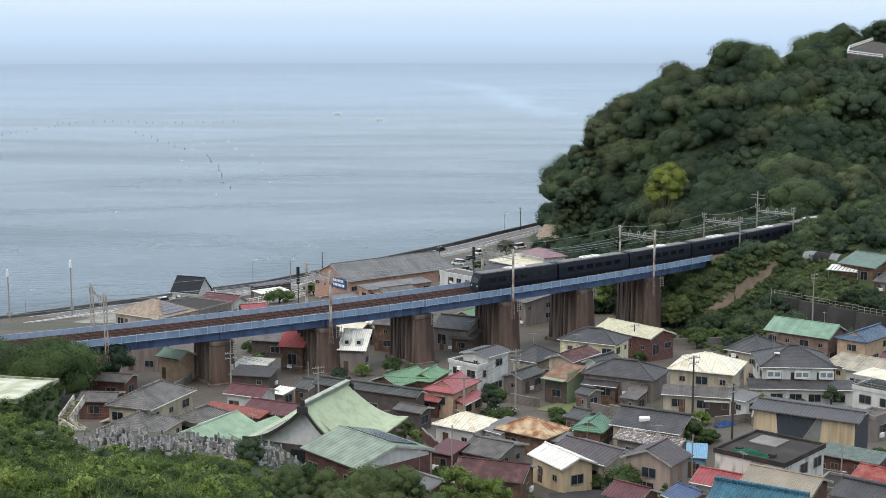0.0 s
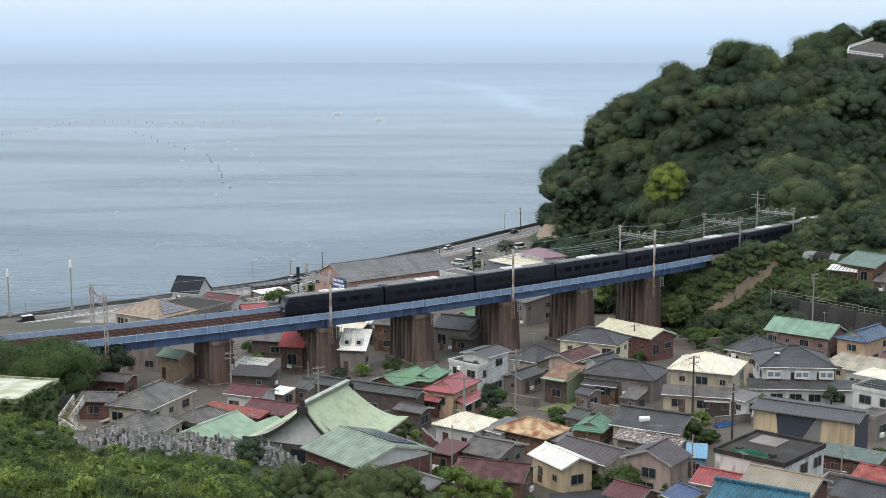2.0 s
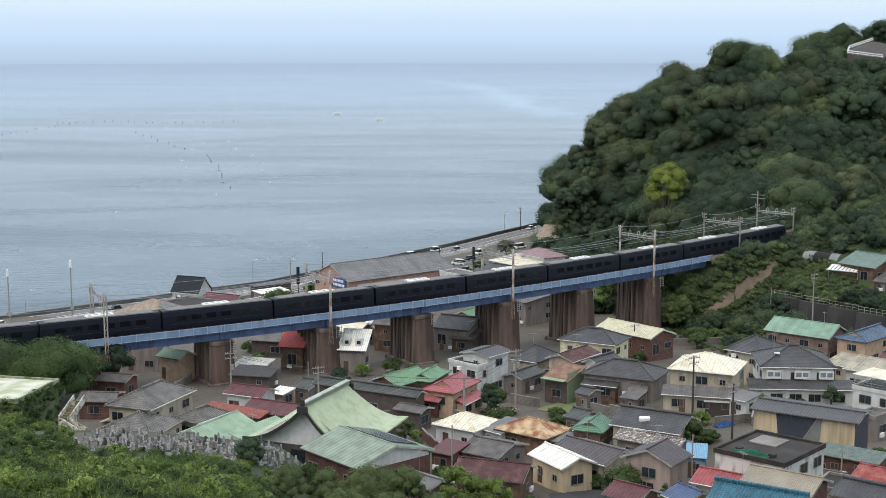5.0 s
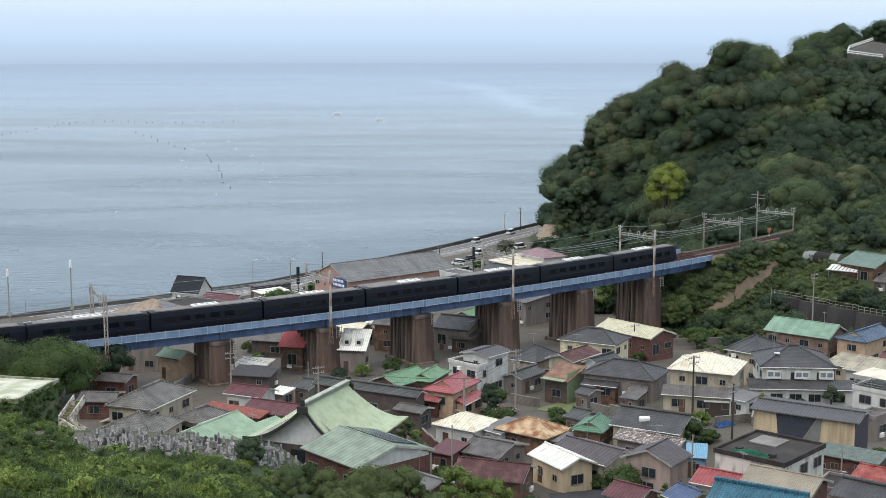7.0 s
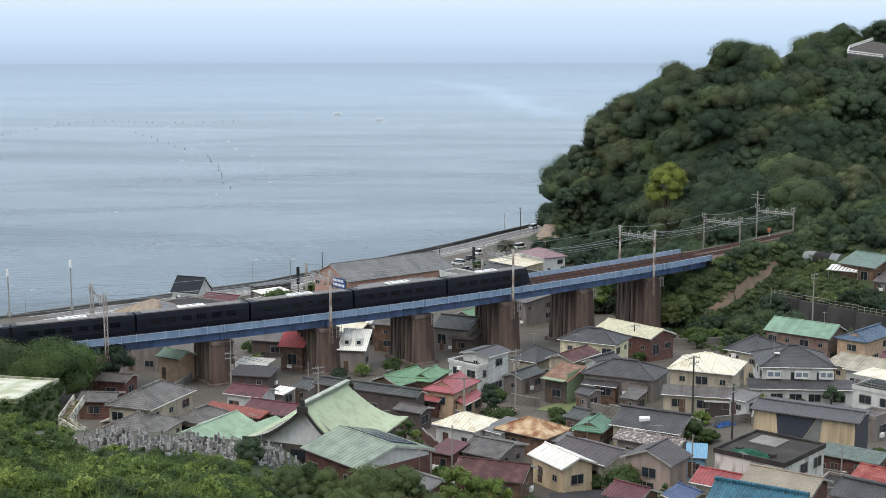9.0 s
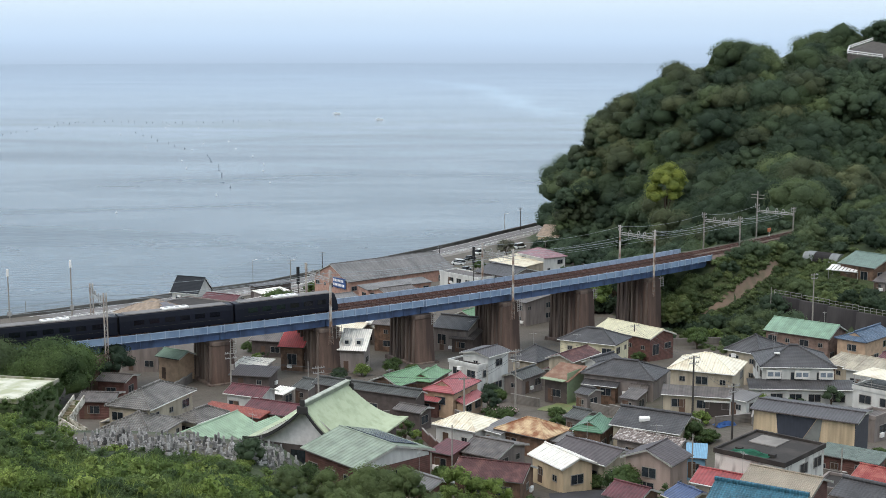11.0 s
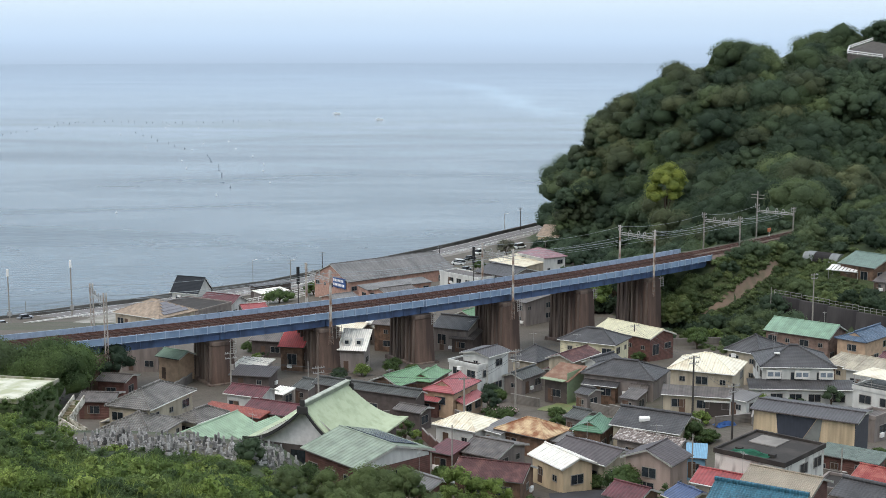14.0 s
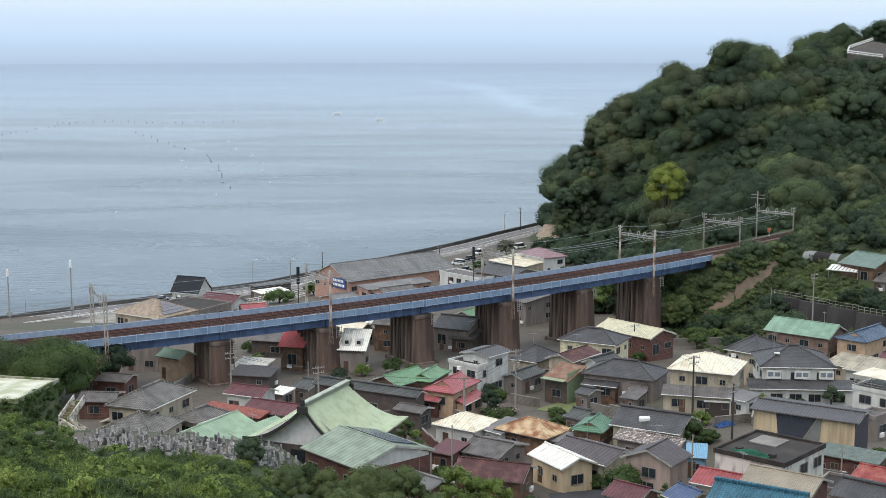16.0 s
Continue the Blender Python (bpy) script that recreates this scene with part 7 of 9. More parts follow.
SHRUBS = [garden_shrub(m, 80 + i) for i, m in enumerate((FOLIAGE_FORE, FOLIAGE, FOLIAGE_LIGHT, FOLIAGE_FORE))]


def plant_shrub(i, x, y, size):
    m = pose(x, y, land_at(x, y), 0, 0, 67 * i)
    src = SHRUBS[i % 4]
    ob = src if i < 4 else copy_thing(src, m)
    ob.matrix_basis = m @ Matrix.Diagonal((size * 1.15, size * 1.15, size * (0.9 + 0.1 * (i % 5)), 1))


plant_shrub(0, 17.3, 205.7, 1.2)
plant_shrub(1, 18.5, 199.5, 1)
plant_shrub(2, 55.9, 280.0, 1.6)
plant_shrub(3, 51.6, 282.3, 1.6)
plant_shrub(4, 53.6, 280.2, 1.5)
plant_shrub(5, 58.2, 272.0, 1.6)
plant_shrub(6, 53.1, 241.8, 1.2)
plant_shrub(7, 53.6, 238.0, 1.1)
plant_shrub(8, 8.9, 217.7, 1.2)
plant_shrub(9, 7.6, 221.3, 1.3)
plant_shrub(10, -3.9, 189.8, 1.0)
plant_shrub(11, -6.5, 185.8, 1.0)
plant_shrub(12, 20.8, 186.3, 1)
plant_shrub(13, 22.9, 187.5, 1.1)
plant_shrub(14, 18.6, 187.7, 0.9)
plant_shrub(15, 34.2, 182.8, 1.2)
plant_shrub(16, 35.6, 180.3, 1.3)
plant_shrub(17, 34.9, 193.3, 1)
plant_shrub(18, 36.7, 191.3, 1.3)
plant_shrub(19, 50.6, 204.8, 0.9)
plant_shrub(20, 52.1, 203.0, 1.0)
plant_shrub(21, 53.4, 201.5, 0.9)
plant_shrub(22, 62.0, 196.2, 1.3)
plant_shrub(23, 48.5, 207.0, 0.9)
plant_shrub(24, -0.3, 165.0, 1.0)
plant_shrub(25, 1.1, 161.7, 1.1)
plant_shrub(26, 3.0, 155.8, 1.3)
plant_shrub(27, 5.9, 162.7, 0.8)
plant_shrub(28, 7.1, 163.3, 0.8)
plant_shrub(29, 8.8, 162.7, 0.8)
plant_shrub(30, 23.2, 164.0, 1.2)
plant_shrub(31, 20.6, 162.7, 1.3)
plant_shrub(32, 18.8, 161.5, 1.2)
plant_shrub(33, 27.0, 160.7, 0.9)
plant_shrub(34, 25.4, 155.8, 1.0)
plant_shrub(35, 54.0, 166.7, 1.2)
plant_shrub(36, 53.4, 163.3, 1.0)
plant_shrub(37, -18.2, 237.8, 1.3)
plant_shrub(38, -14.4, 240.3, 1.4)
plant_shrub(39, -9.5, 243.0, 1.4)
plant_shrub(40, -5.5, 243.8, 1.2)
plant_shrub(41, -34.3, 262.7, 1.4)
plant_shrub(42, -35.3, 257.7, 1.0)
plant_shrub(43, -38.1, 266.8, 1.3)
plant_shrub(44, -42.0, 217.7, 1.2)
plant_shrub(45, -53.5, 223.5, 1.0)
plant_shrub(46, 5.5, 198.5, 0.9)
plant_shrub(47, 7.3, 202.5, 1.0)
plant_shrub(48, 9.5, 203.5, 1.0)
plant_shrub(49, -11.4, 205.5, 0.8)
plant_shrub(50, -7.8, 198.5, 0.9)
plant_shrub(51, 18.4, 223.2, 1.0)
plant_shrub(52, 19.7, 218.5, 1.0)
plant_shrub(53, 22.7, 216.3, 0.9)
plant_shrub(54, 60.2, 207.3, 1.1)
plant_shrub(55, 34.4, 219.2, 0.8)
plant_shrub(56, 74.2, 249.0, 1.2)
plant_shrub(57, 47.4, 208.0, 0.9)
plant_shrub(58, 41.8, 199.5, 0.9)
plant_shrub(59, -15.3, 154.3, 1.2)
plant_shrub(60, -17.3, 147.2, 1.2)
plant_shrub(61, 11.8, 193.3, 0.9)
plant_shrub(62, 17.3, 182.0, 0.8)
plant_shrub(63, -3.4, 181.7, 0.9)
plant_shrub(64, -28.9, 210.2, 1.0)
plant_shrub(65, -24.9, 213.7, 1.0)
plant_shrub(66, 33.1, 251.5, 1.0)
plant_shrub(67, 36.8, 255.7, 1.2)
plant_shrub(68, 28.4, 303.8, 1.6)
plant_shrub(69, 35.9, 314.7, 1.8)
plant_shrub(70, 20.9, 304.5, 1.6)
plant_shrub(71, 24.4, 317.2, 1.6)
plant_shrub(72, 49.5, 301.8, 1.8)
plant_shrub(73, 50.5, 292.8, 1.6)
plant_shrub(74, 5.2, 270.7, 1.2)
plant_shrub(75, -8.8, 251.2, 1.2)
plant_shrub(76, 43.2, 284.8, 1.4)


BLOCK = mat("block_wall", (122, 116, 109), 0.9, var=0.2, scale=0.8, streak=0.3, ribs=[("Z", 0.2, 0.4)])


def block_wall(x0, y0, x1, y1, h=1.5, material=None, label="grey concrete block garden wall"):
    w = tagged(new("garden_wall"), label, "wall")
    L = math.hypot(x1 - x0, y1 - y0)
    k = max(1, round(L / 4))
    for i in range(k):
        a, b = i / k, (i + 1) / k
        xa, ya, xb, yb = x0 + (x1 - x0) * a, y0 + (y1 - y0) * a, x0 + (x1 - x0) * b, y0 + (y1 - y0) * b
        z = (land_at(xa, ya) + land_at(xb, yb)) / 2
        ln = L / k
        m = pose((xa + xb) / 2, (ya + yb) / 2, z, 0, 0, math.degrees(math.atan2(y1 - y0, x1 - x0)))
        bm = bmesh.new()
        add_box(bm, -ln / 2, ln / 2, -0.08, 0.08, -1.0, h)
        part("panel", bm, material or BLOCK, w).matrix_basis = m
        bm = bmesh.new()
        add_box(bm, -ln / 2 - 0.02, ln / 2 + 0.02, -0.12, 0.12, h, h + 0.08)
        part("coping", bm, CONCRETE, w).matrix_basis = m


block_wall(22.8, 208.5, 30.6, 200., 1.4)
block_wall(30.8, 197.3, 35.9, 191.5, 1.4)
block_wall(38., 188.5, 43.6, 190.3, 1.4)
block_wall(-2.9, 189.3, 1.2, 173.7, 1.4, WALLS["redbrown"][1], "red-brown garden wall")
block_wall(10.9, 216.5, 15.2, 213.2, 1.4)
block_wall(46.3, 274.5, 56., 274.7, 1.4)
block_wall(1.8, 203., 5.1, 198.5, 1.4)
block_wall(42.9, 187.5, 48.6, 207.3, 1.4)
block_wall(-43.6, 235.5, -45.2, 224., 1.4)
block_wall(-13.8, 200.8, -8., 203., 1.4)
block_wall(42.3, 157.7, 46.6, 154.5, 1.4)


# ---------------------------------------------------------------- yards
def yard_things():
    rng = random.Random(17)
    bm = bmesh.new()
    ring = LAWN
    cx, cy = sum(p[0] for p in ring) / 4, sum(p[1] for p in ring) / 4
    mid = bm.verts.new((cx, cy, land_at(cx, cy) + 0.14))
    edge = []
    for (a, b), (c, d) in zip(ring, ring[1:] + ring[:1]):
        for k in range(4):
            x, y = a + (c - a) * k / 4 + rng.uniform(-0.3, 0.3), b + (d - b) * k / 4 + rng.uniform(-0.3, 0.3)
            edge.append(bm.verts.new((x, y, land_at(x, y) + 0.1)))
    for i in range(len(edge)):
        bm.faces.new((mid, edge[i], edge[(i + 1) % len(edge)]))
    bmesh.ops.recalc_face_normals(bm, faces=bm.faces[:])
    tagged(part("lawn", bm, mat("lawn_grass", (104, 118, 72), 0.95, second=(122, 116, 84), patch=0.55, scale=0.6, fine=9, bump=0.6)), "patchy green lawn in a house yard", "lawn", kind="structure")
    bm = bmesh.new()
    vs = []
    for x, y in DRIVE:
        vs.append(bm.verts.new((x, y, land_at(x, y) + 0.12)))
    bm.faces.new(vs)
    bmesh.ops.subdivide_edges(bm, edges=bm.edges[:], cuts=4, use_grid_fill=True)
    for v in bm.verts:
        v.co.z = land_at(v.co.x, v.co.y) + 0.12
    bmesh.ops.recalc_face_normals(bm, faces=bm.faces[:])
    tagged(part("driveway", bm, mat("dark_tarmac", (66, 66, 70), 0.9, var=0.15, scale=0.4)), "dark tarmac driveway beside a cream house", "driveway", kind="structure")
    # heap of rubble and pots
    bm = bmesh.new()
    for k in range(150):
        x, y = RUBBLE[0] + rng.gauss(0, 1.9), RUBBLE[1] + rng.gauss(0, 2.6)
        r = rng.uniform(0.12, 0.34)
        m = pose(x, y, land_at(x, y) + 0.1 + 0.25 * math.exp(-((x - RUBBLE[0]) ** 2 + (y - RUBBLE[1]) ** 2) / 6), rng.uniform(0, 90), rng.uniform(0, 90), rng.uniform(0, 90))
        add_box(bm, -r, r, -r * 0.7, r * 0.7, -r * 0.5, r * 0.5, m)
    tagged(part("rubble", bm, mat("rubble_mixed", (138, 124, 114), 0.95, var=0.2, isl=1.1)), "scattered rubble and broken stone in a yard", "rubble", kind="stuff")
    # tarpaulin over a low heap
    bm = bmesh.new()
    g = []
    for i in range(9):
        row = []
        for j in range(7):
            u, v = i / 4 - 1, j / 3 - 1
            z = 0.75 * (1 - u * u) ** 0.5 * (1 - v * v * 0.8) if abs(u) < 1 else 0.0
            row.append(bm.verts.new((u * 1.6, v * 1.0, z + rng.uniform(-0.05, 0.06))))
        g.append(row)
    for a, b in zip(g, g[1:]):
        for i in range(6):
            bm.faces.new((a[i], b[i], b[i + 1], a[i + 1]))
    bmesh.ops.solidify(bm, geom=bm.faces[:], thickness=0.02)
    ob = part("tarpaulin", bm, mat("tarp_blue", (58, 104, 170), 0.5, var=0.15))
    ob.matrix_basis = pose(TARP[0], TARP[1], land_at(*TARP) + 0.05, 0, 0, 20)
    tagged(ob, "crumpled blue tarpaulin over a low heap", "tarpaulin")


DRIVE = [(12.5, 158.5), (20.5, 160.5), (20.5, 149.0), (12.5, 149.0)]


def flowering_shrub(x, y, seed):
    rng = np.random.default_rng(seed)
    g = tagged(new("flowering_shrub"), "low garden shrub with pale pink and white flowers", "shrub", group="flowering shrubs")
    g.matrix_basis = pose(x, y, land_at(x, y))
    c, r = crown_lobes(rng, 1.3, 1.3, 10)
    for nm, leaves, size, material in (("leaves", 240, 0.11, FOLIAGE_FORE), ("flowers", 36, 0.13, mat("petals_pink", (214, 178, 184), 0.7, var=0.2, isl=0.6))):
        ob = new(nm, soup(nm, [clumps(rng, c, r * (1.0 if nm == "leaves" else 1.05), leaves, size, core=0.7 if nm == "leaves" else 0.05)], material))
        ob.parent = g


for i, (x, y) in enumerate(((6.9, 206.4), (8.6, 205.4), (7.9, 208.6), (10.1, 206.6))):
    flowering_shrub(x, y, 120 + i)


def lane_fence(x, y, rot):
    f = tagged(new("fence"), "short white steel pipe fence by the lane", "fence")
    f.matrix_basis = pose(x, y, land_at(x, y), 0, 0, rot)
    for xx in (-1.0, 0.0, 1.0):
        bm = bmesh.new()
        add_rod(bm, (xx, 0, -0.3), (xx, 0, 1.0), 0.05, 6)
        part("post", bm, WHITE_PAINT, f)
    for zz in (0.35, 0.7, 1.0):
        bm = bmesh.new()
        add_rod(bm, (-1.05, 0, zz), (1.05, 0, zz), 0.045, 6)
        part("rail", bm, WHITE_PAINT, f)


lane_fence(13.4, 215.4, -15)


def water_tank():
    t = tagged(new("water_tank"), "small white water tank on a dark tiled roof", "water tank")
    t.matrix_basis = pose(26.6, 178.2, 41.2)
    bm = bmesh.new()
    add_rod(bm, (-0.7, 0, 0.5), (0.7, 0, 0.5), 0.42, 14)
    bmesh.ops.bevel(bm, geom=bm.edges[:], offset=0.08, segments=2, affect="EDGES")
    part("drum", bm, WHITE_PAINT, t)
    for xx in (-0.5, 0.5):
        bm = bmesh.new()
        add_box(bm, xx - 0.05, xx + 0.05, -0.45, 0.45, -0.6, 0.2)
        part("stand", bm, STEEL, t)


water_tank()


def track_marker():
    x, y, h = track(83.0, 6.0)
    m = tagged(new("track_marker"), "small orange and white track marker on a post", "marker")
    m.matrix_basis = pose(x, y, RAIL_Z + GRADE * 83.0 - 0.8, 0, 0, math.degrees(h))
    bm = bmesh.new()
    add_rod(bm, (0, 0, -0.6), (0, 0, 1.6), 0.07, 6)
    part("post", bm, WHITE_PAINT, m)
    bm = bmesh.new()
    add_box(bm, -0.7, 0.7, -0.08, 0.08, 1.5, 2.4)
    part("board", bm, mat("marker_orange", (196, 120, 84), 0.6, var=0.1), m)


track_marker()
LAWN = [(14.6, 210.6), (18.4, 207.6), (23.0, 213.6), (20.0, 219.0)]
RUBBLE = (11.4, 231.9)
TARP = (39.6, 189.2)
yard_things()


# ---------------------------------------------------------------- terrace on the slope
def terrace():
    w = tagged(new("retaining_wall"), "dark stained concrete retaining wall under the terrace", "retaining wall", kind="structure")
    pts = [(x, wall_line(x)) for x in (71.5, 76.0, 80.5, 85.0, 89.5, 96.0)]
    for (x0, y0), (x1, y1) in zip(pts, pts[1:]):
        L = math.hypot(x1 - x0, y1 - y0)
        bm = bmesh.new()
        vs = add_box(bm, -L / 2 - 0.05, L / 2 + 0.05, -0.4, 0.5, -5, 4.4)
        for v in vs[:4]:
            v.co.y -= 0.8
        ob = part("panel", bm, mat("dark_concrete", (70, 66, 66), 0.92, second=(48, 45, 46), patch=0.5, scale=0.4, streak=0.2), w)
        ob.matrix_basis = pose((x0 + x1) / 2, (y0 + y1) / 2, 31.9 - 0.04 * (x0 - 71.5), 0, 0, math.degrees(math.atan2(y1 - y0, x1 - x0)))
        bm = bmesh.new()
        k = max(2, round(L / 1.5))
        for i in range(k + 1):
            add_rod(bm, (-L / 2 + L * i / k, 0.3, 4.4), (-L / 2 + L * i / k, 0.3, 5.5), 0.04, 4)
        for z in (4.9, 5.5):
            add_rod(bm, (-L / 2, 0.3, z), (L / 2, 0.3, z), 0.04, 4)
        fb = part("railing", bm, STEEL, w, "thin grey steel railing")
        fb.matrix_basis = ob.matrix_basis


terrace()


def hoop_house(x, y, z, rot, L, R, label):
    g = tagged(new("greenhouse"), label, "greenhouse")
    g.matrix_basis = pose(x, y, z, 0, 0, rot)
    for i, (a, b, m) in enumerate(((-0.5, -0.2, 0), (-0.2, 0.25, 1), (0.25, 0.5, 0))):
        bm = bmesh.new()
        rows = []
        for xx in (a * L, b * L):
            rows.append([bm.verts.new((xx, -R * math.cos(math.pi * k / 10), R * 0.85 * math.sin(math.pi * k / 10))) for k in range(11)])
        for k in range(10):
            bm.faces.new((rows[0][k], rows[0][k + 1], rows[1][k + 1], rows[1][k]))
        bmesh.ops.solidify(bm, geom=bm.faces[:], thickness=0.05)
        part("cover", bm, mat("greenhouse_film", (168, 172, 172), 0.4, var=0.1) if not m else mat("greenhouse_net", (66, 62, 62), 0.9, var=0.1), g)
    for xx in (-L / 2, L / 2):
        bm = bmesh.new()
        c = bm.verts.new((xx, 0, 0))
        arc = [bm.verts.new((xx, -R * math.cos(math.pi * k / 10), R * 0.85 * math.sin(math.pi * k / 10))) for k in range(11)]
        bm.faces.new(arc)
        bmesh.ops.solidify(bm, geom=bm.faces[:], thickness=0.04)
        part("end_panel", bm, MATS["greenhouse_film"], g)


hoop_house(85.8, 309.4, 41.6, -42, 8.5, 2.3, "arched film greenhouse with a dark net panel")


def slatted_canopy():
    c = tagged(new("canopy"), "white slatted canopy on steel legs", "canopy")
    c.matrix_basis = pose(86.8, 296.4, 39.9, 0, 0, -36)
    for i in range(8):
        bm = bmesh.new()
        add_box(bm, -3.2 + i * 0.82, -2.6 + i * 0.82, -1.4, 1.4, 2.3, 2.36, pose(0, 0, 0, 14, 0, 0))
        part("slat", bm, WHITE_PAINT, c)
    for yy in (-1.45, 1.45):
        bm = bmesh.new()
        add_box(bm, -3.4, 3.6, yy - 0.06, yy + 0.06, 2.2, 2.4, pose(0, 0, 0, 14, 0, 0))
        part("rail", bm, WHITE_PAINT, c)
    for xx in (-3.1, 3.3):
        for yy in (-1.3, 1.3):
            bm = bmesh.new()
            add_rod(bm, (xx, yy, -1.0), (xx, yy, 2.3 + 0.25 * yy), 0.05, 5)
            part("leg", bm, STEEL, c)


slatted_canopy()


def hilltop_road():
    r = tagged(new("hilltop_road"), "road shelf on the hill with retaining wall and white railing", "road", kind="structure")
    pts = [(135.8, 470.0, 87.2), (131.8, 458.0, 85.8), (142.4, 455.0, 84.4), (156.0, 470.0, 87.6), (144.8, 474.0, 89.8)]
    bm = bmesh.new()
    top = [bm.verts.new(p) for p in pts]
    bot = [bm.verts.new((p[0], p[1], 60.0)) for p in pts]
    bm.faces.new(top)
    for i in range(5):
        j = (i + 1) % 5
        bm.faces.new((top[i], bot[i], bot[j], top[j]))
    bmesh.ops.recalc_face_normals(bm, faces=bm.faces[:])
    part("shelf", bm, mat("shelf_soil", (84, 79, 74), 0.95, var=0.2), r)
    for a, b in ((1, 2), (1, 0), (0, 4)):
        bm = bmesh.new()
        a, b = Vector(pts[a]), Vector(pts[b])
        for dz in (0.5, 1.1):
            add_rod(bm, a + Vector((0, 0, dz)), b + Vector((0, 0, dz)), 0.14, 5)
        for i in range(8):
            q = a.lerp(b, i / 7)
            add_rod(bm, q, q + Vector((0, 0, 1.15)), 0.09, 5)
        part("railing", bm, WHITE_PAINT, r, "white railing")


hilltop_road()


# ---------------------------------------------------------------- sign and signals
def gable_sign():
    """Blue board with white lettering bars on the long seaside building's end wall."""
    b = tagged(new("sign_board"), "blue sign board with white lettering on an end wall", "sign")
    b.matrix_basis = pose(-28.15, 372.3, 25.3, 0, 0, -51)
    bm = bmesh.new()
    add_box(bm, -3.0, 3.0, -0.12, 0.0, -1.35, 1.35)
    part("board", bm, mat("sign_blue", (52, 84, 140), 0.5, var=0.1), b)
    rng = random.Random(2)
    for row, z in enumerate((0.6, -0.6)):
        x = -2.7
        while x < 2.2:
            w = rng.uniform(0.35, 0.6)
            bm = bmesh.new()
            add_box(bm, x, x + w, -0.16, -0.12, z - 0.34, z + 0.34)
            part("lettering_bar", bm, WHITE_PAINT, b)
            x += w + 0.2


gable_sign()


def signal(s, n, top):
    x, y, h = track(s, n)
    g = tagged(new("railway_signal"), "tall black railway signal board on a post", "railway signal")
    g.matrix_basis = pose(x, y, RAIL_Z + GRADE * s - 1.0, 0, 0, math.degrees(h))
    bm = bmesh.new()
    add_rod(bm, (0, 0, 0), (0, 0, top), 0.1, 6)
    part("post", bm, POLE_DARK, g)
    bm = bmesh.new()
    add_box(bm, -0.28, 0.28, -0.15, 0.15, top - 3.2, top)
    bmesh.ops.bevel(bm, geom=bm.edges[:], offset=0.05, segments=1, affect="EDGES")
    part("board", bm, mat("signal_black", (30, 30, 32), 0.6, var=0.1), g)


signal(-52.8, 7.6, 8.2)
signal(-13.2, 7.6, 8.2)


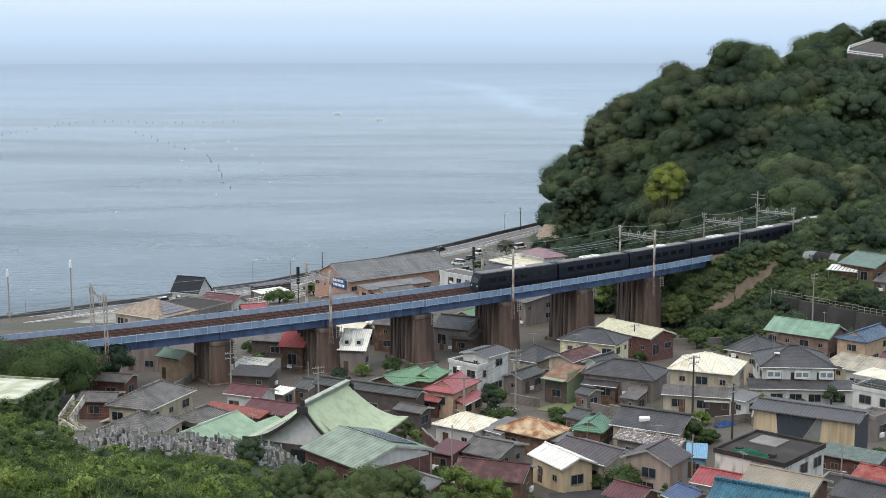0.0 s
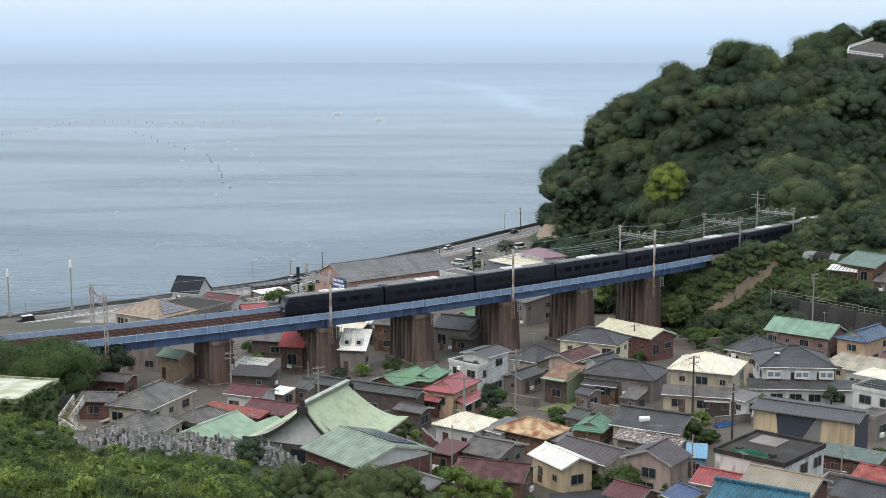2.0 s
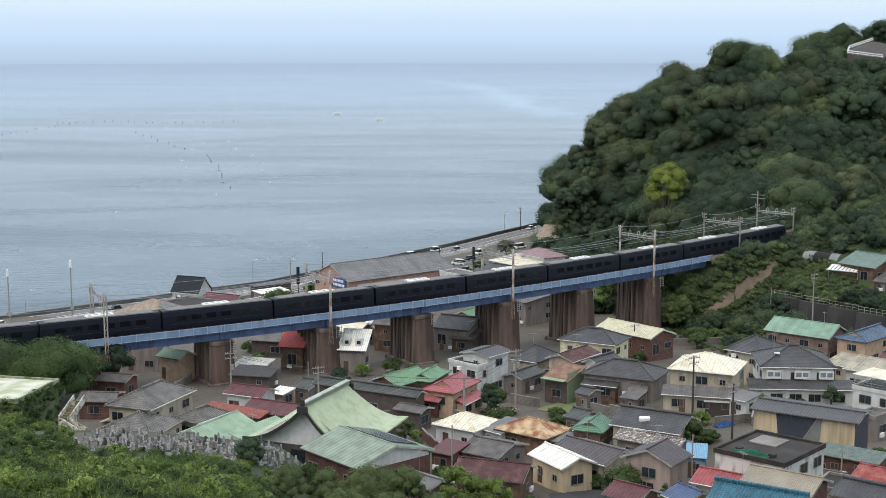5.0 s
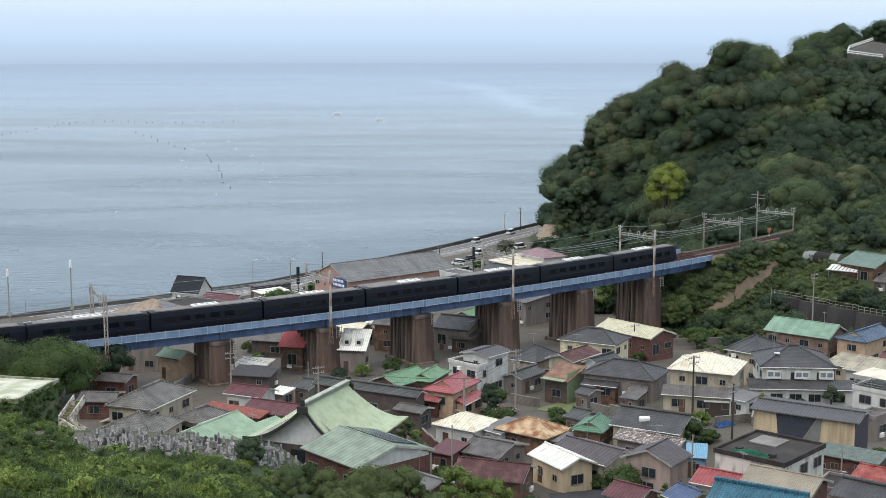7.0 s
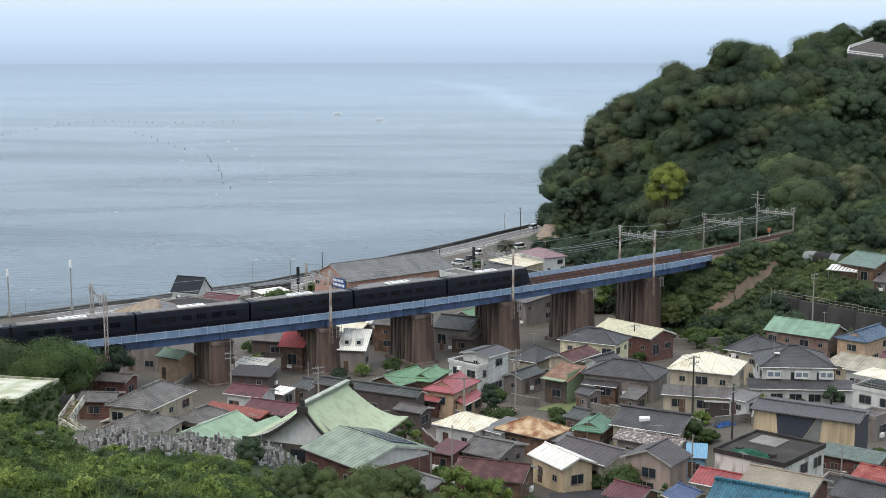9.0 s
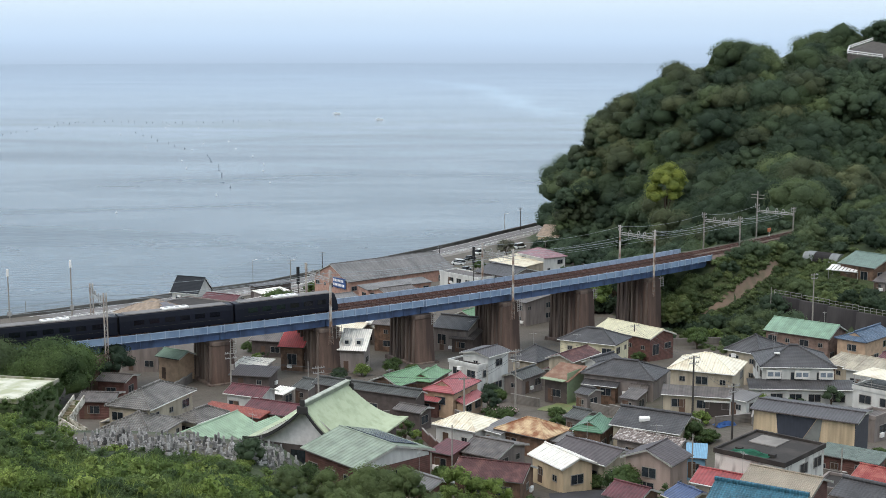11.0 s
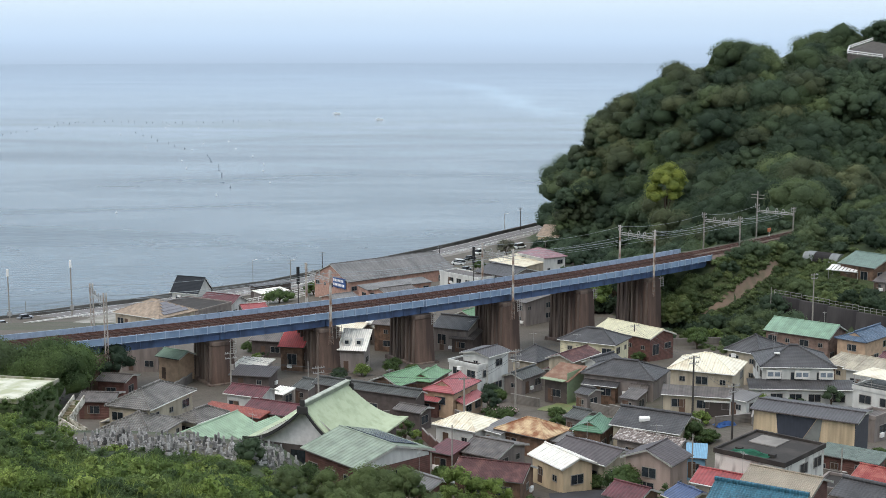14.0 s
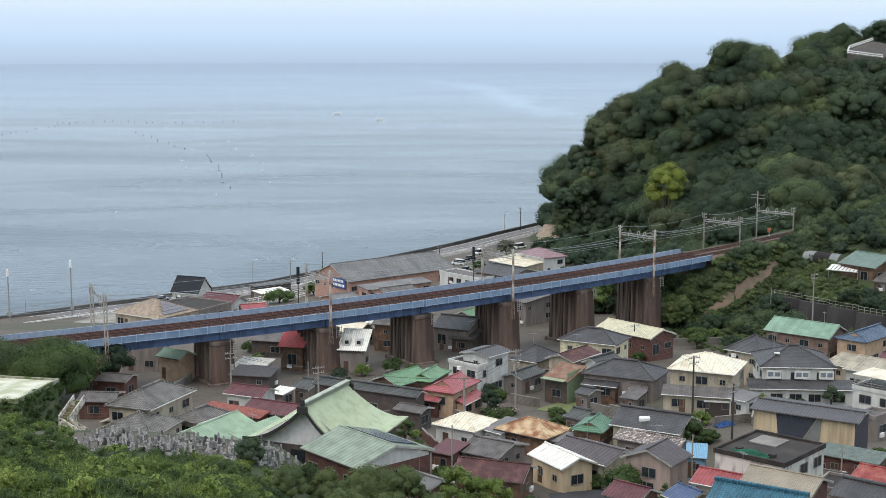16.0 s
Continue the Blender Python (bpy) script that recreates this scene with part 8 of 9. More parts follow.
# ---------------------------------------------------------------- temple hall with a sweeping roof
def temple():
    t = tagged(new("temple_hall"), "temple hall with sweeping pale green copper roof", "temple")
    t.matrix_basis = pose(-16.6, 166.0, 37.4, 0, 0, 67.5)
    # local x runs along the ridge away from the front gable
    eave, rise, ridge, hipx = 4.6, 5.0, 10.9, 4.2
    half = {1: 8.6, -1: 6.8}
    prof = [(f, (1 - f) ** 1.75) for f in [i / 10 for i in range(11)]]
    bm = bmesh.new()
    cols = [-1.0, 0.0, 2.7, 5.4, 8.1, ridge]
    for sg in (-1, 1):
        rows = []
        for f, g in prof:
            row = []
            for k, xx in enumerate(cols):
                x2 = xx
                if k == len(cols) - 1:
                    x2 = ridge + hipx * f
                lift = 0.35 * f ** 3 * (1 if k in (0, len(cols) - 1) else 0)
                row.append(bm.verts.new((x2, sg * half[sg] * f, eave + rise * g + lift)))
            rows.append(row)
        for a, b in zip(rows, rows[1:]):
            for i in range(len(cols) - 1):
                bm.faces.new((a[i], a[i + 1], b[i + 1], b[i]))
    rows = []
    for f, g in prof[1:]:
        row = []
        for j in range(5):
            v = -1 + 2 * j / 4
            row.append(bm.verts.new((ridge + hipx * f, v * half[1 if v > 0 else -1] * f, eave + rise * g + 0.35 * f ** 3 * abs(v) ** 3)))
        rows.append(row)
    for a, b in zip(rows, rows[1:]):
        for i in range(4):
            bm.faces.new((a[i], a[i + 1], b[i + 1], b[i]))
    bmesh.ops.remove_doubles(bm, verts=bm.verts[:], dist=0.02)
    bmesh.ops.recalc_face_normals(bm, faces=bm.faces[:])
    if sum(f.normal.z for f in bm.faces) < 0:
        bmesh.ops.reverse_faces(bm, faces=bm.faces[:])
    bmesh.ops.solidify(bm, geom=bm.faces[:], thickness=0.22)
    rf = part("roof", bm, ROOFS["temple"][1], t)
    bm = bmesh.new()
    add_box(bm, -1.3, ridge + 0.2, -0.26, 0.26, eave + rise - 0.1, eave + rise + 0.42)
    bmesh.ops.bevel(bm, geom=bm.edges[:], offset=0.08, segments=1, affect="EDGES")
    rb = part("ridge_beam", bm, mat("ridge_weathered", (132, 140, 124), 0.7, var=0.15), rf)
    bm = bmesh.new()
    add_box(bm, -1.4, ridge + 0.3, -0.36, 0.36, eave + rise + 0.42, eave + rise + 0.54)
    part("ridge_coping", bm, mat("coping_pale", (176, 180, 166), 0.7), rf)
    for xx in (-1.45, ridge + 0.35):
        bm = bmesh.new()
        add_box(bm, xx - 0.12, xx + 0.12, -0.75, 0.75, eave + rise - 0.9, eave + rise + 0.1)
        add_box(bm, xx - 0.1, xx + 0.1, -0.35, 0.35, eave + rise + 0.1, eave + rise + 0.95)
        bmesh.ops.bevel(bm, geom=bm.edges[:], offset=0.08, segments=1, affect="EDGES")
        part("end_ornament", bm, mat("barge_black", (48, 46, 46), 0.7), rf, "dark ridge-end ornament")
    # barge boards follow the sweep
    for sg in (-1, 1):
        bm = bmesh.new()
        for (f0, g0), (f1, g1) in zip(prof, prof[1:]):
            a = Vector((-1.28, sg * half[sg] * f0, eave + rise * g0 + 0.35 * f0 ** 3))
            b = Vector((-1.28, sg * half[sg] * f1, eave + rise * g1 + 0.35 * f1 ** 3))
            q = [bm.verts.new(v) for v in (a + Vector((0, 0, 0.02)), b + Vector((0, 0, 0.02)), b - Vector((0, 0, 0.45)), a - Vector((0, 0, 0.45)))]
            bm.faces.new(q)
        bmesh.ops.remove_doubles(bm, verts=bm.verts[:], dist=0.005)
        bmesh.ops.solidify(bm, geom=bm.faces[:], thickness=0.14)
        part("barge_board", bm, mat("barge_black", (48, 46, 46), 0.7, var=0.15), rf, "dark curved barge board")
    bm = bmesh.new()
    pts = [(-half[-1] * f * 0.96, eave + rise * g - 0.3) for f, g in prof[::-1]] + [(half[1] * f * 0.96, eave + rise * g - 0.3) for f, g in prof[1:]]
    fr = [bm.verts.new((0.0, a, b)) for a, b in pts]
    bk = [bm.verts.new((0.3, a, b)) for a, b in pts]
    bm.faces.new(fr)
    bm.faces.new(bk[::-1])
    for i in range(len(pts)):
        j = (i + 1) % len(pts)
        bm.faces.new((fr[i], bk[i], bk[j], fr[j]))
    bmesh.ops.triangulate(bm, faces=bm.faces[:])
    part("gable_wall", bm, mat("plaster_white", (220, 217, 214), 0.85, var=0.1), t, "pale plaster gable wall")
    bm = bmesh.new()
    add_box(bm, 0.1, ridge + hipx - 1.2, -half[-1] + 1.2, half[1] - 1.2, -2, eave + 0.2)
    part("wall", bm, WALLS["darkwall"][1], t)
    for yy in (-4.5, -1.5, 1.5, 4.5):
        bm = bmesh.new()
        add_box(bm, 0.0, 0.12, yy - 1.0, yy + 1.0, 1.0, 3.6)
        part("screen", bm, GLASS, t)


temple()


def solar_array():
    """Dark panels on the back slope of the ribbed green roof."""
    x, y, z, rot, lx, ly, h, pitch = -9.0, 160.4, 38.6, -49, 11.1, 11.8, 4.5, 0.27
    arr = tagged(new("solar_array"), "dark solar panels on a green metal roof", "solar panels")
    arr.matrix_basis = pose(x, y, z + h, 0, 0, rot)
    for i in range(6):
        for j in range(3):
            bm = bmesh.new()
            x0, u0 = -lx / 2 + 0.8 + i * 1.42, 0.5 + j * 1.42
            c = [(x0, u0), (x0 + 1.36, u0), (x0 + 1.36, u0 + 1.36), (x0, u0 + 1.36)]
            f = [bm.verts.new((a, b, pitch * (ly / 2 - b) + 0.16)) for a, b in c]
            g = [bm.verts.new((a, b, pitch * (ly / 2 - b) + 0.08)) for a, b in c]
            bm.faces.new(f)
            bm.faces.new(g[::-1])
            for k in range(4):
                bm.faces.new((f[k], g[k], g[(k + 1) % 4], f[(k + 1) % 4]))
            part("panel", bm, mat("solar_glass", (44, 50, 66), 0.2, var=0.1, bump=0.0), arr)


solar_array()


def hip_solar():
    """Grey panels on the hip end of the tan tiled roof."""
    arr = tagged(new("solar_array"), "grey solar panels on a tan tiled roof", "solar panels")
    arr.matrix_basis = pose(-64.5, 306.2, 27.5 + 3.17, 0, 0, -33)
    hx, hy, rise = 7.2, 6.05, 0.45 * 6.05
    run = hy
    for j in range(4):
        lo, hi = 0.12 + 0.17 * j, 0.12 + 0.17 * j + 0.155
        wid = hy * (1 - hi) * 0.88
        k = max(1, int(2 * wid / 1.5))
        for i in range(k):
            y0, y1 = -wid + 2 * wid * i / k + 0.03, -wid + 2 * wid * (i + 1) / k - 0.03
            bm = bmesh.new()
            c = [(lo, y0), (lo, y1), (hi, y1), (hi, y0)]
            f = [bm.verts.new((hx - run * u, y, rise * u + 0.2)) for u, y in c]
            g = [bm.verts.new((hx - run * u, y, rise * u + 0.1)) for u, y in c]
            bm.faces.new(f)
            bm.faces.new(g[::-1])
            for q in range(4):
                bm.faces.new((f[q], g[q], g[(q + 1) % 4], f[(q + 1) % 4]))
            bmesh.ops.recalc_face_normals(bm, faces=bm.faces[:])
            part("panel", bm, mat("solar_grey", (112, 108, 112), 0.3, var=0.1, bump=0.0), arr)


hip_solar()


# ---------------------------------------------------------------- graveyard
STONE = mat("grave_granite", (150, 147, 144), 0.6, var=0.25, objvar=1.7, scale=3)


def gravestone():
    g = tagged(new("gravestone"), "weathered grey granite gravestone on a stepped base", "gravestone", group="gravestones")
    for nm, d in (("plinth", (-0.55, 0.55, -0.5, 0.5, -0.6, 0.3)), ("base_stone", (-0.36, 0.36, -0.34, 0.34, 0.3, 0.62))):
        bm = bmesh.new()
        add_box(bm, *d)
        part(nm, bm, STONE, g)
    bm = bmesh.new()
    vs = add_box(bm, -0.19, 0.19, -0.19, 0.19, 0.62, 1.62)
    bmesh.ops.bevel(bm, geom=[e for e in bm.edges if min(v.co.z for v in e.verts) > 1.5], offset=0.09, segments=2, affect="EDGES")
    part("shaft", bm, STONE, g)
    return g


def build_graves():
    rng = random.Random(4)
    first = gravestone()
    spots = []
    for row in range(9):
        for k in range(32):
            y = 146.2 + row * 1.25 + rng.uniform(-0.4, 0.4)
            x = -41 + k * 0.8 + rng.uniform(-0.3, 0.3) + row * 0.2
            if x < -16.0 and rng.random() < 0.72 and not near_house(x, y, -1.5):
                spots.append((x, y))
    for i, (x, y) in enumerate(spots):
        sz = rng.uniform(0.42, 0.66)
        m = pose(x, y, land_at(x, y) + rng.uniform(-0.1, 0.2), rng.uniform(-2, 2), rng.uniform(-2, 2), 30 + rng.uniform(-14, 14))
        ob = first if i == 0 else copy_thing(first, m)
        ob.matrix_basis = m @ Matrix.Diagonal((sz * rng.uniform(0.8, 1.1), sz, sz * rng.uniform(0.8, 1.35), 1))


build_graves()


# ---------------------------------------------------------------- poles and cables
def utility_pole(x, y, z, h, dark=False, arms=2, lamp=False, transformer=False):
    p = tagged(new("utility_pole"), ("dark timber" if dark else "grey concrete") + " utility pole with crossarms" if arms else "plain slim grey steel pole", "utility pole")
    p.matrix_basis = pose(x, y, z)
    bm = bmesh.new()
    add_rod(bm, (0, 0, -0.8), (0, 0, h), 0.17 if arms else (0.22 if h > 12 else 0.1), 10, 0.11 if arms else (0.14 if h > 12 else 0.07))
    part("shaft", bm, POLE_DARK if dark else POLE_GREY, p)
    if not arms and h > 12:
        bm = bmesh.new()
        add_rod(bm, (0, 0, h - 1.9), (0, 0, h), 0.34, 10)
        part("antenna", bm, WHITE_PAINT, p, "white antenna cylinder")
        bm = bmesh.new()
        add_box(bm, -0.5, 0.5, -0.4, 0.4, 1.8, 3.0)
        part("equipment_box", bm, STEEL, p)
    for k in range(arms):
        bm = bmesh.new()
        zz = h - 0.35 - 0.75 * k
        add_box(bm, -0.95, 0.95, -0.16, -0.06, zz, zz + 0.1)
        for dx in (-0.85, -0.45, 0.45, 0.85):
            add_rod(bm, (dx, -0.11, zz + 0.1), (dx, -0.11, zz + 0.32), 0.06, 6)
        ob = part("crossarm", bm, STEEL, p)
        ob.matrix_basis = pose(0, 0, 0, 0, 0, 25 + 8 * k)
    if transformer:
        bm = bmesh.new()
        add_rod(bm, (0.35, -0.1, h - 2.9), (0.35, -0.1, h - 2.1), 0.26, 10)
        part("transformer", bm, POLE_GREY, p)
    if lamp:
        bm = bmesh.new()
        add_rod(bm, (0, 0, h - 0.2), (0.9, -0.2, h), 0.05, 5)
        add_box(bm, 0.8, 1.5, -0.32, -0.08, h - 0.04, h + 0.1)
        part("street_light", bm, WHITE_PAINT, p)
    return p


utility_pole(-33.0, 211.0, 33.9, 9.4, False, 2, False, True)
utility_pole(-21.7, 218.4, 33.5, 6.5, False, 0, False, False)
utility_pole(-18.3, 199.0, 34.9, 9, False, 2, False, False)
utility_pole(1.1, 163.2, 37.7, 7.5, False, 0, False, False)
utility_pole(3.1, 197.8, 35.0, 7.5, False, 1, False, False)
utility_pole(11.1, 207.4, 34.2, 10.3, False, 3, False, True)
utility_pole(36.4, 259.2, 30.9, 6.6, True, 1, False, False)
utility_pole(36.2, 196.0, 36.7, 9.4, True, 2, False, False)
utility_pole(37.8, 176.2, 38.5, 8.5, True, 2, False, False)
utility_pole(56.8, 317.0, 29.7, 8.5, False, 1, True, False)
utility_pole(68.2, 304.8, 33.7, 5.6, True, 0, True, False)
utility_pole(69.2, 288.6, 32.8, 6.6, False, 0, False, False)
utility_pole(76.5, 282.6, 33.9, 9.4, False, 2, False, False)
utility_pole(-58.7, 423.4, 15.9, 7.5, False, 0, True, False)
utility_pole(-45.2, 406.6, 16.7, 9.4, False, 2, True, False)
utility_pole(-37.3, 424.6, 16.3, 9.4, True, 2, False, False)
utility_pole(-1.1, 426.4, 19.7, 7.5, True, 1, False, False)
utility_pole(30.2, 538.2, 16.0, 9.4, True, 2, False, False)
utility_pole(24.3, 544.2, 15.9, 6.5, False, 0, True, False)
utility_pole(28.8, 155.2, 38.9, 7.5, False, 0, False, False)
utility_pole(45.3, 152.6, 40.8, 4.7, False, 0, False, False)
utility_pole(-101.0, 372.0, 16.2, 15.3, False, 0, False, False)
utility_pole(-114.3, 360.0, 16.8, 14.3, False, 0, False, False)
utility_pole(-114.1, 373.6, 16.1, 3.8, False, 0, False, False)
utility_pole(37.3, 141.0, 41.7, 3.8, True, 0, False, False)
utility_pole(8.1, 245.4, 31.8, 4.7, True, 1, False, False)
VILLAGE_LINE = [(-33.0, 211.0, 43.1), (-18.3, 199.0, 43.7), (3.1, 197.8, 42.3), (11.1, 207.4, 44.3), (36.4, 259.2, 37.3), (36.2, 196.0, 45.9), (37.8, 176.2, 46.8)]


def cable(a, b, sag=0.6, r=0.02):
    cu = bpy.data.curves.new("cable", "CURVE")
    cu.dimensions = "3D"
    cu.bevel_depth = r
    cu.bevel_resolution = 0
    sp = cu.splines.new("POLY")
    sp.points.add(8)
    for k, q in enumerate(sp.points):
        f = k / 8
        p = Vector(a).lerp(Vector(b), f)
        q.co = (p.x, p.y, p.z - sag * 4 * f * (1 - f), 1)
    cu.materials.append(CABLE)
    tagged(new("cable", cu), "thin black cable strung between utility poles", "cable", group="cables")


for a, b in zip(VILLAGE_LINE, VILLAGE_LINE[1:]):
    for dz, dx in ((0.0, -0.6), (0.0, 0.6), (-0.8, 0.0)):
        cable((a[0] + dx, a[1], a[2] + dz), (b[0] + dx, b[1], b[2] + dz))


# ---------------------------------------------------------------- vehicles
TYRE = mat("tyre", (28, 28, 28), 0.9, var=0.1)
CAR_GLASS = mat("car_glass", (26, 30, 34), 0.1, var=0.1, bump=0.0)
CAR_WHITE = mat("car_white", (228, 228, 226), 0.3, var=0.03, bump=0.0)
CAR_DARK = mat("car_dark", (40, 42, 46), 0.3, var=0.05, bump=0.0)
CAR_GREY = mat("car_silver", (158, 160, 164), 0.3, metal=0.4, var=0.04, bump=0.0)
wb = bmesh.new()
add_rod(wb, (0, -0.1, 0.31), (0, 0.1, 0.31), 0.31, 14)
WHEEL_ME = mesh_of("wheel", wb, TYRE)


def vehicle(paint, kind, label, x=0.0, y=0.0, z=0.0, rot=0.0):
    L, W, H = {"car": (4.3, 1.7, 1.45), "van": (4.6, 1.75, 1.95), "truck": (3.4, 1.48, 1.8), "lorry": (6.4, 2.1, 2.9)}[kind]
    v = tagged(new(kind if kind != "truck" else "small_truck"), label, kind)
    v.matrix_basis = pose(x, y, z, 0, 0, rot)
    hl, hw = L / 2, W / 2
    bm = bmesh.new()
    add_box(bm, -hl, hl, -hw, hw, 0.28, H * (0.5 if kind in ("car", "van") else 0.38))
    bmesh.ops.bevel(bm, geom=bm.edges[:], offset=0.14, segments=2, affect="EDGES")
    part("body", bm, paint, v)
    if kind in ("car", "van"):
        x0, x1 = (-hl * 0.72, hl * 0.5) if kind == "car" else (-hl * 0.94, hl * 0.72)
        bm = bmesh.new()
        vs = add_box(bm, x0, x1, -hw * 0.92, hw * 0.92, H * 0.46, H * 0.93)
        for p in vs[4:]:
            p.co.y *= 0.84
            p.co.x += 0.35 if p.co.x < 0 else -0.5
        bmesh.ops.bevel(bm, geom=bm.edges[:], offset=0.06, segments=1, affect="EDGES")
        part("cabin_glass", bm, CAR_GLASS, v)
        bm = bmesh.new()
        add_box(bm, x0 + 0.4, x1 - 0.55, -hw * 0.77, hw * 0.77, H * 0.91, H)
        bmesh.ops.bevel(bm, geom=bm.edges[:], offset=0.05, segments=1, affect="EDGES")
        part("roof", bm, paint, v)
    else:
        bm = bmesh.new()
        add_box(bm, hl * 0.42, hl * 0.98, -hw * 0.97, hw * 0.97, 0.5, H * (1.0 if kind == "truck" else 0.75))
        bmesh.ops.bevel(bm, geom=bm.edges[:], offset=0.1, segments=2, affect="EDGES")
        part("cab", bm, paint, v)
        bm = bmesh.new()
        add_box(bm, hl * 0.97, hl * 1.0, -hw * 0.85, hw * 0.85, H * 0.5, H * 0.72)
        part("windscreen", bm, CAR_GLASS, v)
        if kind == "truck":
            for dims in ((-hl, hl * 0.4, -hw, -hw + 0.05), (-hl, hl * 0.4, hw - 0.05, hw), (-hl, -hl + 0.05, -hw + 0.05, hw - 0.05)):
                part_bm = bmesh.new()
                add_box(part_bm, *dims, 0.68, 0.98)
                part("bed_side", part_bm, paint, v)
        else:
            bm = bmesh.new()
            add_box(bm, -hl, hl * 0.38, -hw, hw, 0.75, H)
            bmesh.ops.bevel(bm, geom=bm.edges[:], offset=0.05, segments=1, affect="EDGES")
            part("cargo_box", bm, paint, v)
    for xx in (-hl * 0.62, hl * 0.62):
        for yy in (-hw + 0.06, hw - 0.06):
            shared("wheel", WHEEL_ME, v, pose(xx, yy, 0))
    return v


vehicle(CAR_WHITE, "truck", "small white pickup truck parked on the lane", 42.2, 263.1, 30.75, 158)
vehicle(CAR_WHITE, "car", "white car parked under a carport", 39.0, 200.0, 36.70, 75)
vehicle(CAR_WHITE, "car", "white car in the seaside car park", 0.7, 428.0, 19.75, 150)
vehicle(CAR_WHITE, "van", "white van in the seaside car park", 5.0, 436.4, 19.62, 150)
vehicle(CAR_GREY, "car", "silver car in the seaside car park", 7.0, 412.6, 21.80, 60)
vehicle(CAR_DARK, "car", "dark car in the seaside car park", 8.9, 450.4, 19.01, 40)
vehicle(CAR_WHITE, "van", "white van beside the coast road", 12.7, 467.4, 18.23, 50)
vehicle(CAR_WHITE, "van", "white van beside a utility pole", 26.3, 470.0, 19.78, 40)

MOVERS = []


def road_place(x, lane):
    p, t, nrm = road_frame(x)
    q = p + nrm * lane
    return q.x, q.y, math.degrees(math.atan2(t.y, t.x))


def mover(paint, kind, label, t_ref, x_ref, speed, lane):
    """speed: metres of x in a second along the coast road, negative towards the south-west."""
    MOVERS.append((vehicle(paint, kind, label), t_ref, x_ref, speed, lane))


mover(CAR_DARK, "van", "dark van with a white roof driving along the coast road", 0, -81.5, -15.4, -2.2)
[k for k in MOVERS[0][0].children if k.name.startswith("roof")][0].data.materials[0] = CAR_WHITE
mover(CAR_WHITE, "car", "white car driving along the coast road", 2.4, -82.4, -13.7, -2.2)
mover(CAR_GREY, "car", "silver car driving along the coast road", 11.4, -82.9, -13.4, -2.2)
mover(CAR_GREY, "car", "silver car driving along the coast road", 13.8, -114.2, 15.8, 2.2)
mover(CAR_WHITE, "van", "white van driving along the coast road", 0.6, -64.2, 14.4, 2.2)
mover(CAR_DARK, "car", "dark car driving along the coast road", 1.8, -44.7, -14.9, -2.2)
mover(CAR_DARK, "car", "dark car driving along the coast road", 0.0, 1.0, 14.19, 2.2)
mover(CAR_WHITE, "car", "white car driving along the coast road", 1.8, 1.6, 10.9, 2.2)
mover(CAR_WHITE, "van", "white van driving along the coast road", 6.3, 6.0, 11.7, 2.2)


# ---------------------------------------------------------------- on the water
BUOY_WHITE = mat("buoy_white", (220, 222, 224), 0.5, var=0.1)
BUOY_DARK = mat("buoy_dark", (112, 120, 132), 0.5, var=0.1)


def buoy(material, label):
    b = tagged(new("buoy"), label, "buoy", group="fishing buoys")
    bm = bmesh.new()
    bmesh.ops.create_icosphere(bm, subdivisions=2, radius=0.6)
    part("float", bm, material, b, smooth=True)
    bm = bmesh.new()
    add_rod(bm, (0, 0, 0.5), (0, 0, 1.5), 0.09, 6)
    part("stem", bm, material, b)
    return b


